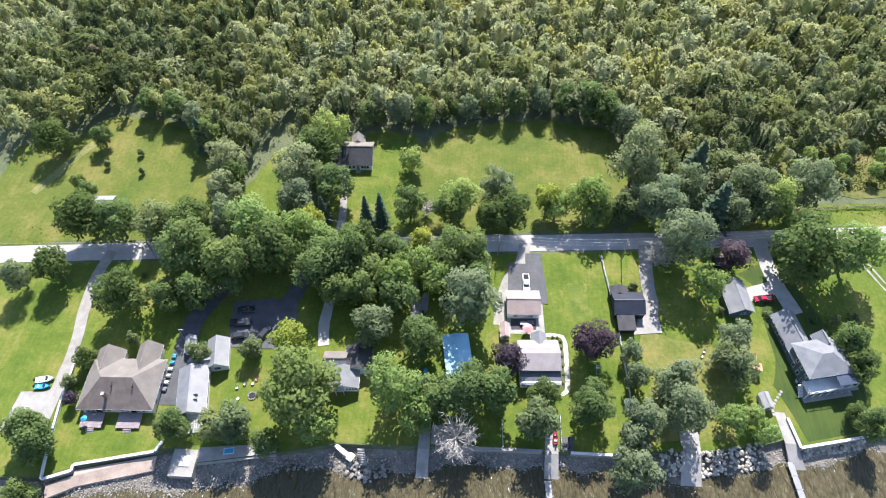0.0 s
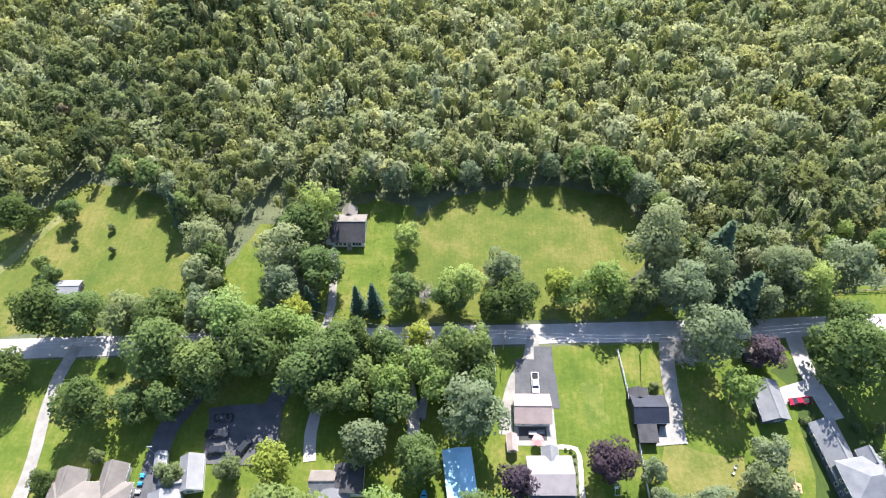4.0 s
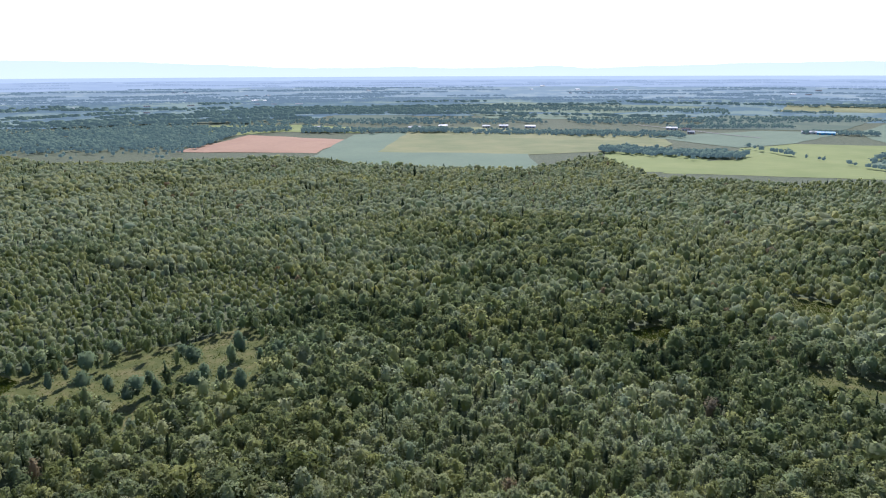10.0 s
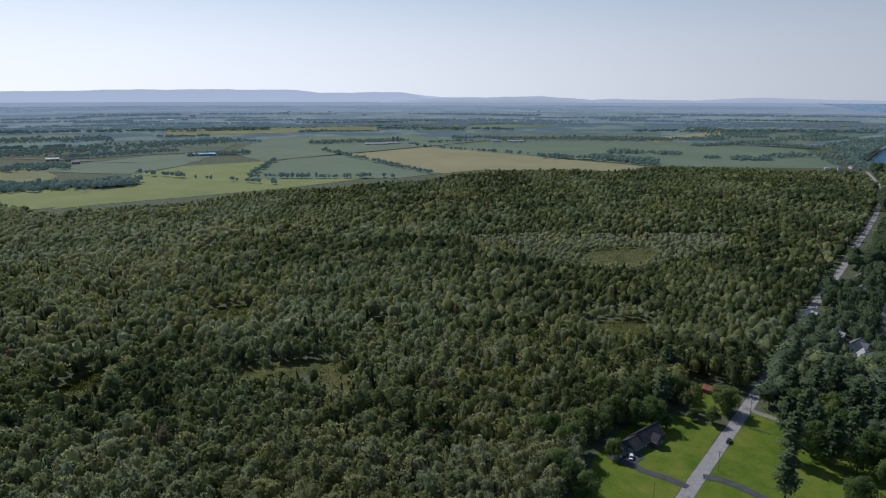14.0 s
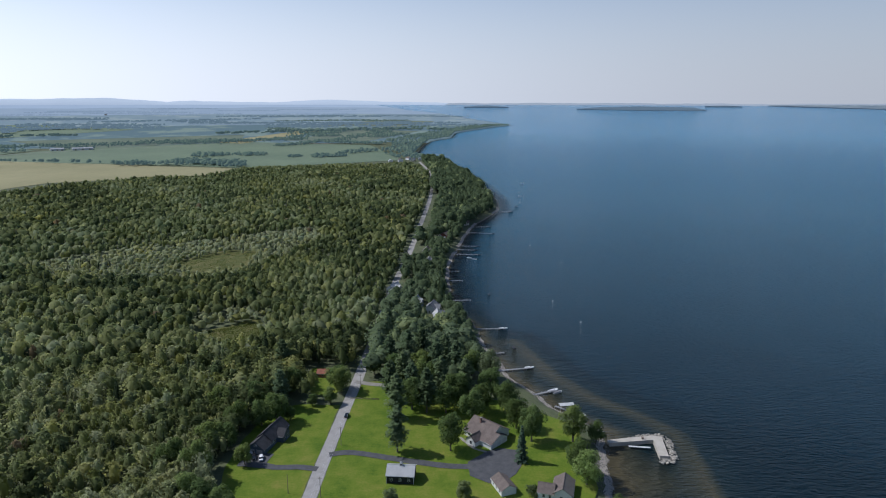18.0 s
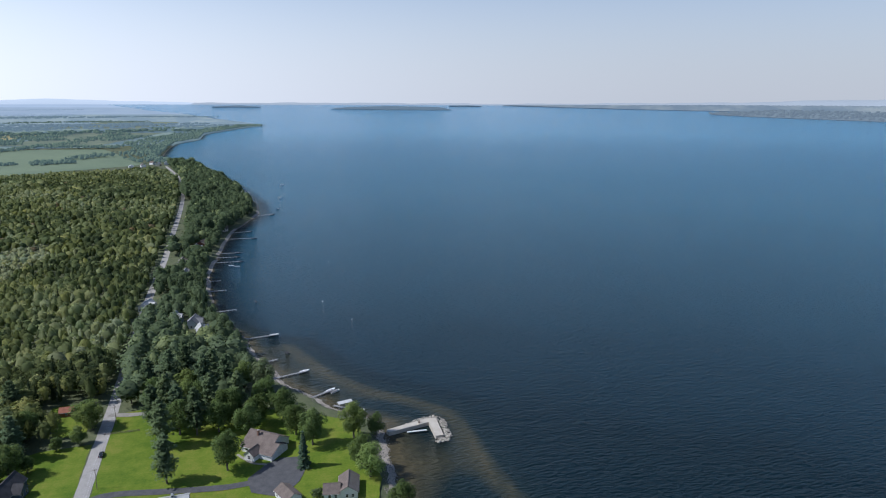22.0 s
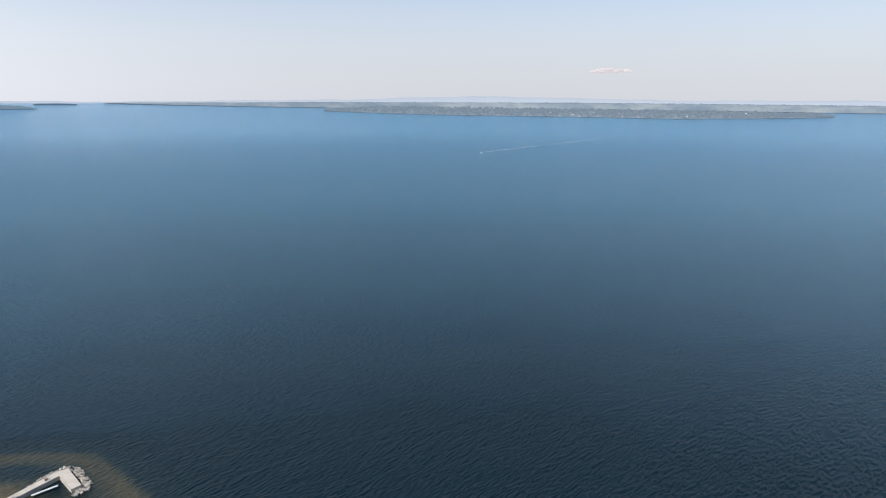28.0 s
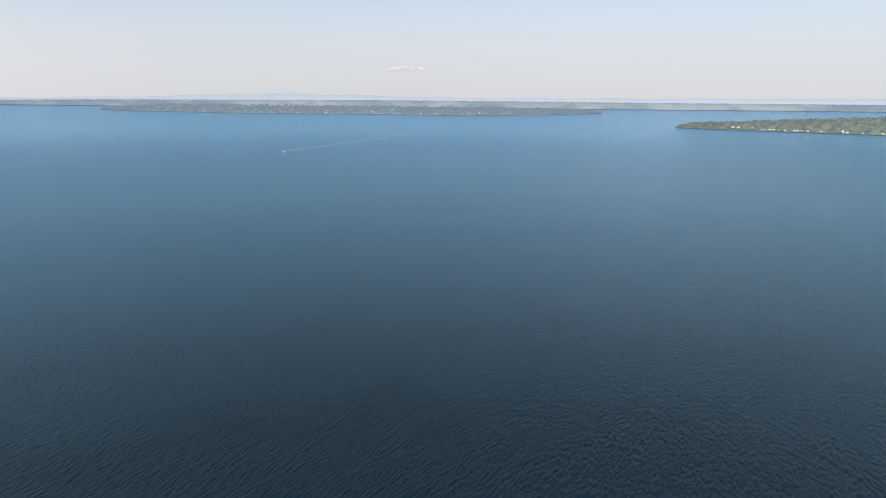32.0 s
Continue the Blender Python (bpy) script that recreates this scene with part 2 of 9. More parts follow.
M["bluegrey"] = surface("bluegrey_siding", (0.10, 0.14, 0.19), (0.16, 0.2, 0.26), 0.5, 5.0, 0.6, 0.1, stretch=(0.2, 0.2, 6))
M["slate"] = surface("slateblue_siding", (0.045, 0.065, 0.09), (0.075, 0.1, 0.13), 0.5, 5.0, 0.6, 0.1, stretch=(0.2, 0.2, 6))
M["blackwood"] = surface("black_stained_wood", (0.012, 0.013, 0.016), (0.03, 0.032, 0.037), 0.5, 5.0, 0.7, 0.2)
M["brownwood"] = surface("weathered_wood", (0.16, 0.12, 0.09), (0.3, 0.24, 0.19), 0.5, 5.0, 0.8, 0.2)
M["redwood"] = surface("rust_red_wood", (0.2, 0.075, 0.045), (0.32, 0.13, 0.08), 0.5, 5.0, 0.8, 0.2)
M["r_char"] = surface("charcoal_shingle", (0.032, 0.031, 0.034), (0.07, 0.068, 0.07), 0.4, 6.0, 0.9, 0.35)
M["r_brown"] = surface("brown_shingle", (0.105, 0.083, 0.072), (0.17, 0.138, 0.12), 0.4, 6.0, 0.9, 0.35)
M["r_taupe"] = surface("taupe_shingle", (0.128, 0.113, 0.1), (0.185, 0.166, 0.147), 0.4, 6.0, 0.9, 0.35)
M["r_pink"] = surface("faded_rose_shingle", (0.25, 0.195, 0.175), (0.34, 0.272, 0.245), 0.4, 6.0, 0.9, 0.3)
M["r_grey"] = surface("grey_shingle", (0.135, 0.138, 0.145), (0.205, 0.209, 0.217), 0.4, 6.0, 0.9, 0.35)
M["r_pale"] = surface("pale_grey_metal", (0.195, 0.194, 0.195), (0.265, 0.264, 0.266), 0.4, 5.0, 0.5, 0.1)
M["r_white"] = surface("white_metal_roof", (0.33, 0.33, 0.325), (0.42, 0.42, 0.414), 0.3, 4.0, 0.45, 0.05)
M["r_rose"] = surface("faded_pinkish_roof", (0.193, 0.170, 0.164), (0.252, 0.224, 0.218), 0.4, 5.0, 0.8, 0.2)
M["r_lilac"] = surface("lilac_grey_shingle", (0.190, 0.171, 0.174), (0.255, 0.231, 0.233), 0.4, 6.0, 0.9, 0.3)
M["deckwood"] = surface("faded_mauve_deck_boards", (0.2, 0.165, 0.165), (0.3, 0.25, 0.25), 0.5, 5.0, 0.8, 0.2)
M["r_black"] = surface("black_standing_seam_metal", (0.014, 0.017, 0.027), (0.03, 0.034, 0.05), 0.4, 4.0, 0.45, 0.2, stretch=(6, 0.2, 1))
M["faded"] = grass("faded_lawn", (0.065, 0.098, 0.014), (0.1, 0.125, 0.022), (0.17, 0.155, 0.048), 0.25, amount=0.7)
M["worn"] = surface("worn_pale_grass", (0.1, 0.115, 0.03), (0.2, 0.19, 0.075), 0.2, 1.2, 0.95, 0.5, dist=0.1)
M["r_slate"] = surface("slate_blue_roof", (0.075, 0.082, 0.1), (0.12, 0.13, 0.15), 0.4, 5.0, 0.7, 0.2)
M["r_navy"] = surface("navy_metal_roof", (0.03, 0.042, 0.07), (0.05, 0.065, 0.1), 0.4, 5.0, 0.5, 0.1)
M["r_blue"] = surface("sky_blue_cover", (0.21, 0.41, 0.54), (0.33, 0.53, 0.65), 0.35, 2.5, 0.5, 0.15)
M["brick"] = surface("chimney_brick", (0.14, 0.085, 0.065), (0.24, 0.15, 0.12), 0.8, 8.0, 0.9, 0.3)
M["bark"] = surface("bark", (0.06, 0.05, 0.04), (0.15, 0.13, 0.11), 0.8, 6.0, 0.95, 0.6)
M["deadwood"] = surface("bare_grey_twigs", (0.22, 0.2, 0.18), (0.34, 0.32, 0.29), 0.8, 6.0, 0.9, 0.3)
M["metal"] = surface("galvanised_metal", (0.45, 0.46, 0.47), (0.6, 0.61, 0.62), 0.8, 6.0, 0.4, 0.1, metal=0.7)
M["tyre"] = surface("tyre_rubber", (0.015, 0.015, 0.015), (0.03, 0.03, 0.03), 2.0, 9.0, 0.85, 0.1)
M["darkpaint"] = surface("dark_car_paint", (0.012, 0.013, 0.016), (0.02, 0.022, 0.026), 0.4, 3.0, 0.25, 0.0, spec=0.6)
M["redpaint"] = surface("red_car_paint", (0.2, 0.008, 0.03), (0.27, 0.014, 0.042), 0.4, 3.0, 0.25, 0.0, spec=0.6)
M["whitepaint"] = surface("white_car_paint", (0.72, 0.72, 0.72), (0.8, 0.8, 0.8), 0.4, 3.0, 0.25, 0.0, spec=0.6)
M["bluepaint"] = surface("blue_plastic", (0.03, 0.25, 0.45), (0.05, 0.33, 0.55), 0.5, 4.0, 0.45, 0.0)
M["redcloth"] = surface("faded_red_cloth", (0.5, 0.16, 0.16), (0.62, 0.28, 0.26), 0.6, 6.0, 0.85, 0.1)
M["orange"] = surface("orange_cloth", (0.5, 0.22, 0.12), (0.62, 0.32, 0.2), 0.6, 6.0, 0.85, 0.1)
M["glass"] = surface("window_glass", (0.02, 0.025, 0.03), (0.035, 0.04, 0.05), 0.3, 1.0, 0.08, 0.0, spec=0.8)
M["flower"] = surface("yellow_flowers", (0.4, 0.3, 0.04), (0.5, 0.42, 0.1), 2.0, 9.0, 0.9, 0.4)
# fields
M["f_green"] = surface("hay_field", (0.159, 0.191, 0.054), (0.230, 0.250, 0.083), 0.008, 0.12, 0.95, 0.0, stretch=(0.2, 1.6, 1))
M["f_soy"] = surface("bean_field", (0.111, 0.153, 0.094), (0.153, 0.195, 0.117), 0.006, 0.1, 0.95, 0.0)
M["f_tan"] = surface("ripe_grain_field", (0.222, 0.206, 0.098), (0.300, 0.270, 0.138), 0.006, 0.1, 0.95, 0.0, stretch=(0.2, 1.6, 1))
M["f_olive"] = surface("stubble_field", (0.121, 0.147, 0.053), (0.247, 0.230, 0.098), 0.007, 0.1, 0.95, 0.0, stretch=(0.15, 1.6, 1))
M["f_earth"] = surface("ploughed_earth", (0.282, 0.168, 0.1), (0.371, 0.226, 0.134), 0.007, 0.1, 0.95, 0.0)
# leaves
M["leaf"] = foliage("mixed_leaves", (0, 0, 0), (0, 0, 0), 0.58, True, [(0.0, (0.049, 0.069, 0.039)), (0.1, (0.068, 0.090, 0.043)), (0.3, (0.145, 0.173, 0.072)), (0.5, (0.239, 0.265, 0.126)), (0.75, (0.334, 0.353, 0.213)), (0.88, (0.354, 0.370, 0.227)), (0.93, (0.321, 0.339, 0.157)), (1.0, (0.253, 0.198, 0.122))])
LEAF = {
    "d": foliage("maple_leaves", (0.105, 0.144, 0.046), (0.202, 0.250, 0.081), 0.52, False),
    "l": foliage("light_green_leaves", (0.198, 0.266, 0.076), (0.304, 0.356, 0.108), 0.52, False),
    "y": foliage("yellow_green_leaves", (0.228, 0.262, 0.046), (0.314, 0.338, 0.066), 0.52, False),
    "g": foliage("greyish_leaves", (0.174, 0.206, 0.101), (0.260, 0.286, 0.149), 0.52, False),
    "o": foliage("olive_leaves", (0.155, 0.186, 0.078), (0.223, 0.254, 0.109), 0.52, False),
    "p": foliage("purple_leaves", (0.088, 0.062, 0.074), (0.132, 0.098, 0.114), 0.52, False),
    "c": foliage("conifer_needles", (0.055, 0.083, 0.047), (0.093, 0.127, 0.071), 0.2, False),
    "n": foliage("pine_needles", (0.099, 0.134, 0.063), (0.167, 0.210, 0.098), 0.35, False),
    "s": foliage("shrub_leaves", (0.109, 0.139, 0.057), (0.177, 0.205, 0.089), 0.52, False),
}


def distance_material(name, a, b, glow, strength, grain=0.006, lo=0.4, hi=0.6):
    """Plain backdrop of distance: pale hazy land, the haze painted on as emission."""
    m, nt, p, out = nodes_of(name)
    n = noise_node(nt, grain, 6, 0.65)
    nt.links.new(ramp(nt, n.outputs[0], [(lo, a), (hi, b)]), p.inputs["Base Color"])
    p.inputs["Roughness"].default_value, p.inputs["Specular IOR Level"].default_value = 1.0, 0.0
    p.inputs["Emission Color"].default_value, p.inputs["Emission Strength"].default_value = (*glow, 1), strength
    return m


# glow grows from sheet to sheet with distance, in place of haze in the air
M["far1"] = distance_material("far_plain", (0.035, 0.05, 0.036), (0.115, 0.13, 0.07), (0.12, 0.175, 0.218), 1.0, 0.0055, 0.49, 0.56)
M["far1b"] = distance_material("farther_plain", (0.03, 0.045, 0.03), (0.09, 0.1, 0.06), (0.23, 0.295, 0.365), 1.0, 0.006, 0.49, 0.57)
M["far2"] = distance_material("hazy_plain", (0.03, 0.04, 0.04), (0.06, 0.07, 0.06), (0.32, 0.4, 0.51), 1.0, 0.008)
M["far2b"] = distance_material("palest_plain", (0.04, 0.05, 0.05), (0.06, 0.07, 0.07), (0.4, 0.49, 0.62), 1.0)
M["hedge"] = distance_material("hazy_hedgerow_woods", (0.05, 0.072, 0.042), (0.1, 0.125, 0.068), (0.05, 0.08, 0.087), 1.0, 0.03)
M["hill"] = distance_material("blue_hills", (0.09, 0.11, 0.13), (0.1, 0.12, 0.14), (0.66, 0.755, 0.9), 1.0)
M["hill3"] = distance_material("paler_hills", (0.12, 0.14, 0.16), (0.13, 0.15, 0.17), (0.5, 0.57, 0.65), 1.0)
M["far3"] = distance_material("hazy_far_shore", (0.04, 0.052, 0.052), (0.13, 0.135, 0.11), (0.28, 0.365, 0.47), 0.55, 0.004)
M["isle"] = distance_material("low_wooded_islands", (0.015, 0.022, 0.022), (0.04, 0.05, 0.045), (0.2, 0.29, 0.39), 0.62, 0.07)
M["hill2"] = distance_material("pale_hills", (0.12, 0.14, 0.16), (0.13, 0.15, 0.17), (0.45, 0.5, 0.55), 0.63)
M["f_hazed"] = distance_material("hazy_hay_field", (0.07, 0.085, 0.045), (0.11, 0.12, 0.065), (0.085, 0.11, 0.115), 1.0, 0.01)
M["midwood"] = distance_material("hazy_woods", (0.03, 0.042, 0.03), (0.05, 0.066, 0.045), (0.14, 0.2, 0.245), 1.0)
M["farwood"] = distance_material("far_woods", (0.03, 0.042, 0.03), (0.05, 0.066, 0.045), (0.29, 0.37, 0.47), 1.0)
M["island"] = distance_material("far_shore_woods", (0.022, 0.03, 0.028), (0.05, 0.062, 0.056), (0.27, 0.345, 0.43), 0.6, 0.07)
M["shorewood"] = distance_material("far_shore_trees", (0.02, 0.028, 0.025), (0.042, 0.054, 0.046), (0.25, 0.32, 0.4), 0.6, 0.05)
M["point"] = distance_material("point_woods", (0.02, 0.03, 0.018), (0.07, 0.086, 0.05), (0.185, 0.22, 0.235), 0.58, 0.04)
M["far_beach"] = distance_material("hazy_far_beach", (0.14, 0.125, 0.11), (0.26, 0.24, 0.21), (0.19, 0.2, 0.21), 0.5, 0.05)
# the cloud's lit brightness is put in as emission
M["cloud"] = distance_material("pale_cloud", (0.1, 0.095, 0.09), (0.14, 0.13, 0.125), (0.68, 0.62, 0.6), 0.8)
M["foam"] = surface("pale_wake_foam", (0.3, 0.34, 0.36), (0.5, 0.54, 0.56), 0.3, 2.0, 0.8, 0.0)


def water_material():
    m, nt, p, out = nodes_of("lake_water")
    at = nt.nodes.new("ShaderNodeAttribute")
    at.attribute_name = "depth_haze"
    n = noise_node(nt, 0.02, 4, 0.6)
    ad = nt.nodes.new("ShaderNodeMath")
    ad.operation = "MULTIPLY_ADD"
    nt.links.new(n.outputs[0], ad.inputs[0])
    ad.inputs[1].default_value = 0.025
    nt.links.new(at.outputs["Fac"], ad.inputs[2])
    # shallows first; beyond 0.54 the stops paint sky reflection and haze by distance
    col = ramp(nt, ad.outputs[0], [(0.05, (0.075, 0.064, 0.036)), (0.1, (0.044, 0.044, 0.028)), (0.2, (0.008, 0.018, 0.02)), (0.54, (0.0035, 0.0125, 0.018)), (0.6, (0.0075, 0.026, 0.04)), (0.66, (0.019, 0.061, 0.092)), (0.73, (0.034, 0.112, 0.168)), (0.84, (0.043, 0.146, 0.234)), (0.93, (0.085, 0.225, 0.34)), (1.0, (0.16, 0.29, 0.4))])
    nt.links.new(col, p.inputs["Base Color"])
    p.inputs["Roughness"].default_value, p.inputs["IOR"].default_value, p.inputs["Specular IOR Level"].default_value = 0.11, 1.33, 0.2
    p.inputs["Specular Tint"].default_value = (0.56, 0.8, 1.0, 1)
    w1 = noise_node(nt, 0.76, 3, 0.5, (1.0, 0.3, 1), 18)
    w2 = noise_node(nt, 0.012, 3, 0.5)
    b1 = nt.nodes.new("ShaderNodeBump")
    b1.inputs["Strength"].default_value, b1.inputs["Distance"].default_value = 1.0, 2.6
    soften = nt.nodes.new("ShaderNodeMapRange")
    soften.inputs[3].default_value, soften.inputs[4].default_value = 0.82, 1.0
    nt.links.new(w2.outputs[0], soften.inputs[0])
    ml = nt.nodes.new("ShaderNodeMath")
    ml.operation = "MULTIPLY"
    swell = nt.nodes.new("ShaderNodeMath")
    swell.operation = "MULTIPLY_ADD"
    nt.links.new(noise_node(nt, 0.32, 2, 0.5, (1.0, 0.26, 1), 14).outputs[0], swell.inputs[0])
    swell.inputs[1].default_value = 0.55
    nt.links.new(w1.outputs[0], swell.inputs[2])
    nt.links.new(swell.outputs[0], ml.inputs[0])
    calm = nt.nodes.new("ShaderNodeMapRange")      # longer, lower waves out on the open lake
    calm.inputs[1].default_value, calm.inputs[2].default_value, calm.inputs[3].default_value, calm.inputs[4].default_value = 0.55, 0.9, 1.0, 0.8
    nt.links.new(at.outputs["Fac"], calm.inputs[0])
    sw = nt.nodes.new("ShaderNodeMath")
    sw.operation = "MULTIPLY"
    nt.links.new(soften.outputs[0], sw.inputs[0])
    nt.links.new(calm.outputs[0], sw.inputs[1])
    nt.links.new(sw.outputs[0], ml.inputs[1])
    nt.links.new(ml.outputs[0], b1.inputs["Height"])
    nt.links.new(b1.outputs[0], p.inputs["Normal"])
    return m


M["water"] = water_material()

# ---- plan helpers ----
EYE_Z, R_FLAT, R_END = 161.0, 1500.0, 4850.0


def bowl(v):
    """Beyond R_FLAT the land is drawn in towards R_END, so that the horizon closes."""
    v = np.array(v, float)
    r = np.maximum(np.hypot(v[:, 0], v[:, 1]), 1e-6)
    k = np.where(r > R_FLAT, (R_FLAT + (R_END - R_FLAT) * (r - R_FLAT) / (r - 2 * R_FLAT + R_END)) / r, 1.0)
    sink = np.maximum(r - R_FLAT, 0) ** 2 / 1.46e7      # the round of the earth
    return np.stack([v[:, 0] * k, v[:, 1] * k, EYE_Z + (v[:, 2] - sink - EYE_Z) * k], 1)


SHORE = ((-70000, -15), (-4000, -15), (-106, -17), (-90, -15.2), (-60, -12.9), (-47, -9.6), (-41, -5.8), (-28, -5.4), (-19, -6), (-8, -5.6), (8, -1.9), (24, -3), (45, -2.1), (59.5, -4.5), (77, 0.3), (91, 1.0),
         (107, 6), (125, 7), (165, -6), (215, -34), (247, -42), (279, -42), (305, -44), (312, -36), (323, -22.4), (335, -15), (350, -6), (360, 4), (381, 10), (399, 18), (419, 25))
SHORE_FAR = ((447, 31), (472, 43), (507, 56), (566, 66), (628, 73), (664, 72.5), (719, 70.7), (766, 69.7), (839, 65), (903, 50), (967, 38), (1063, 44), (1200, 71), (1378, 112), (1686, 204), (1905, 329),
             (2320, 368), (2604, 385), (2843, 329), (3261, 356), (3677, 276), (4003, 208), (4240, 110), (4420, 117), (5228, 346), (6003, 560), (7105, 830), (8473, 1200), (10481, 1900), (12762, 2500), (20000, 4500), (70000, 18000))
_sx, _sy = np.array(SHORE + SHORE_FAR).T


def shore_y(x):
    return np.interp(x, _sx, _sy) + 0.7 * np.sin(np.asarray(x) * 0.31) + 0.5 * np.sin(np.asarray(x) * 0.83 + 1)


# the line of the bank's top, where lawns end at walls and rocks
_bx, _by = np.array(((-70000, -11), (-160, -12.4), (-96, -12.2), (-89.5, -9.2), (-70.8, -4.1), (-66, -3.2), (-60.2, -6.3), (-41, -3.0), (-26, 0.2), (-12, 0.3), (-2, 0.9), (24.6, 1.2), (44.3, 1.1), (55, 2.4), (66, 3.2), (80, 5.6), (86, 7.5), (88.6, 5.6), (106, 9.4), (125, 11), (140, 9), (70000, 9))).T


def bank(x):
    """How far behind the water's edge the bank stands, over 2.5 m."""
    k = np.clip((np.asarray(x, float) - 110) / 40, 0, 1)
    return np.maximum((np.interp(x, _bx, _by) - shore_y(x)) / 2.5, 0.9) * (1 - k) + k


def inside(px, py, poly):
    poly = np.asarray(poly, float)
    res = np.zeros(np.shape(px), bool)
    for (x1, y1), (x2, y2) in zip(poly, np.roll(poly, -1, 0)):
        cross = (y1 > py) != (y2 > py)
        res ^= cross & (px < (x2 - x1) * (py - y1) / ((y2 - y1) if y2 != y1 else 1e-9) + x1)
    return res


def mesh_np(name, verts, faces, material, smooth=False, attrs=None, normals=None):
    """One object from arrays; faces is (n, 3) or (n, 4)."""
    verts, faces = np.asarray(verts, np.float32), np.asarray(faces, np.int32)
    me = bpy.data.meshes.new(name)
    me.vertices.add(len(verts))
    me.vertices.foreach_set("co", verts.ravel())
    k = faces.shape[1]
    me.loops.add(faces.size)
    me.loops.foreach_set("vertex_index", faces.ravel())
    me.polygons.add(len(faces))
    me.polygons.foreach_set("loop_start", np.arange(0, faces.size, k, dtype=np.int32))
    me.polygons.foreach_set("use_smooth", np.full(len(faces), smooth))
    for key, val in (attrs or {}).items():
        me.attributes.new(key, "FLOAT", "POINT").data.foreach_set("value", np.asarray(val, np.float32))
    if normals is not None:
        me.attributes.new("custom_normal", "FLOAT_VECTOR", "POINT").data.foreach_set("vector", np.asarray(normals, np.float32).ravel())
    me.update(calc_edges=True)
    me.validate()
    me.materials.append(material)
    return new(name, me)


def part(name, bm, material, parent=None, label=""):
    """Links a bmesh as one mesh object under a thing or a part."""
    me = bpy.data.meshes.new(name)
    bmesh.ops.recalc_face_normals(bm, faces=bm.faces)
    bm.to_mesh(me)
    bm.free()
    me.materials.append(material)
    ob = new(name, me)
    if parent:
        ob.parent = parent
    if label:
        tagged(ob, label)
    return ob


def thing(name, label, category, m=None, group="", kind=""):
    ob = tagged(new(name), label, category, group, kind)
    if m is not None:
        ob.matrix_world = m
    return ob


def box(bm, x0, x1, y0, y1, z0, z1, bevel=0.0):
    vs = [bm.verts.new((x, y, z)) for z in (z0, z1) for x, y in ((x0, y0), (x1, y0), (x1, y1), (x0, y1))]
    fs = [bm.faces.new([vs[i] for i in f]) for f in ((0, 1, 2, 3), (4, 5, 6, 7), (0, 1, 5, 4), (1, 2, 6, 5), (2, 3, 7, 6), (3, 0, 4, 7))]
    if bevel:
        bmesh.ops.bevel(bm, geom=list({e for f in fs for e in f.edges}), offset=bevel, segments=1, affect="EDGES")
    return bm


def boxes(*rows):
    bm = bmesh.new()
    for r in rows:
        box(bm, *r)
    return bm


def slab(bm, pts, t):
    """A sheet of thickness t below the ring of 3D points."""
    top = [bm.verts.new(p) for p in pts]
    bot = [bm.verts.new((p[0], p[1], p[2] - t)) for p in pts]
    bm.faces.new(top)
    bm.faces.new(bot[::-1])
    for i in range(len(pts)):
        j = (i + 1) % len(pts)
        bm.faces.new((top[i], bot[i], bot[j], top[j]))
    return bm


def tube(bm, pts, radii, sides=6):
    """A tapering tube along points."""
    rings = []
    for i, p in enumerate(pts):
        p = Vector(p)
        d = (Vector(pts[min(i + 1, len(pts) - 1)]) - Vector(pts[max(i - 1, 0)])).normalized()
        a = d.orthogonal().normalized()
        b = d.cross(a)
        rings.append([bm.verts.new(p + radii[i] * (a * math.cos(6.28318 * k / sides) + b * math.sin(6.28318 * k / sides))) for k in range(sides)])
    for r, s in zip(rings, rings[1:]):
        for k in range(sides):
            bm.faces.new((r[k], r[(k + 1) % sides], s[(k + 1) % sides], s[k]))
    bm.faces.new(rings[0][::-1])
    bm.faces.new(rings[-1])
    return bm


def smooth_line(pts, step=4.0):
    """Catmull-Rom through 2D points."""
    p = [Vector(q) for q in pts]
    p = [2 * p[0] - p[1]] + p + [2 * p[-1] - p[-2]]
    out = []
    for a, b, c, d in zip(p, p[1:], p[2:], p[3:]):
        n = max(1, int((c - b).length / step))
        for i in range(n):
            t = i / n
            out.append(0.5 * ((2 * b) + (c - a) * t + (2 * a - 5 * b + 4 * c - d) * t * t + (3 * b - a - 3 * c + d) * t ** 3))
    return out + [p[-2]]


def ribbon(name, pts, width, z, material, label, category, step=4.0):
    line = smooth_line(pts, step)
    vs, rng = [], random.Random(len(pts) * 7)
    for i, q in enumerate(line):
        d = (line[min(i + 1, len(line) - 1)] - line[max(i - 1, 0)]).normalized()
        n = Vector((-d.y, d.x))
        hw = width / 2
        for s in (-1, 1):
            r = q + n * s * (hw + rng.uniform(-0.12, 0.12))
            vs.append((r.x, r.y, z))
    vs = bowl(vs)
    k = np.arange(len(line) - 1) * 2
    top = np.stack([k, k + 1, k + 3, k + 2], 1)
    ob = mesh_np(name, vs, top, material)
    return tagged(ob, label, category, kind="structure")


def wobble(pts, step=4.0, amp=0.7, seed=0):
    """A closed outline with an uneven edge."""
    rng = random.Random(seed)
    out = []
    for a, b in zip(pts, tuple(pts[1:]) + (pts[0],)):
        a, b = Vector(a), Vector(b)
        n = max(1, int((b - a).length / step))
        out += [a.lerp(b, i / n) + Vector((rng.uniform(-amp, amp), rng.uniform(-amp, amp))) * (i > 0) for i in range(n)]
    return [(v.x, v.y) for v in out]


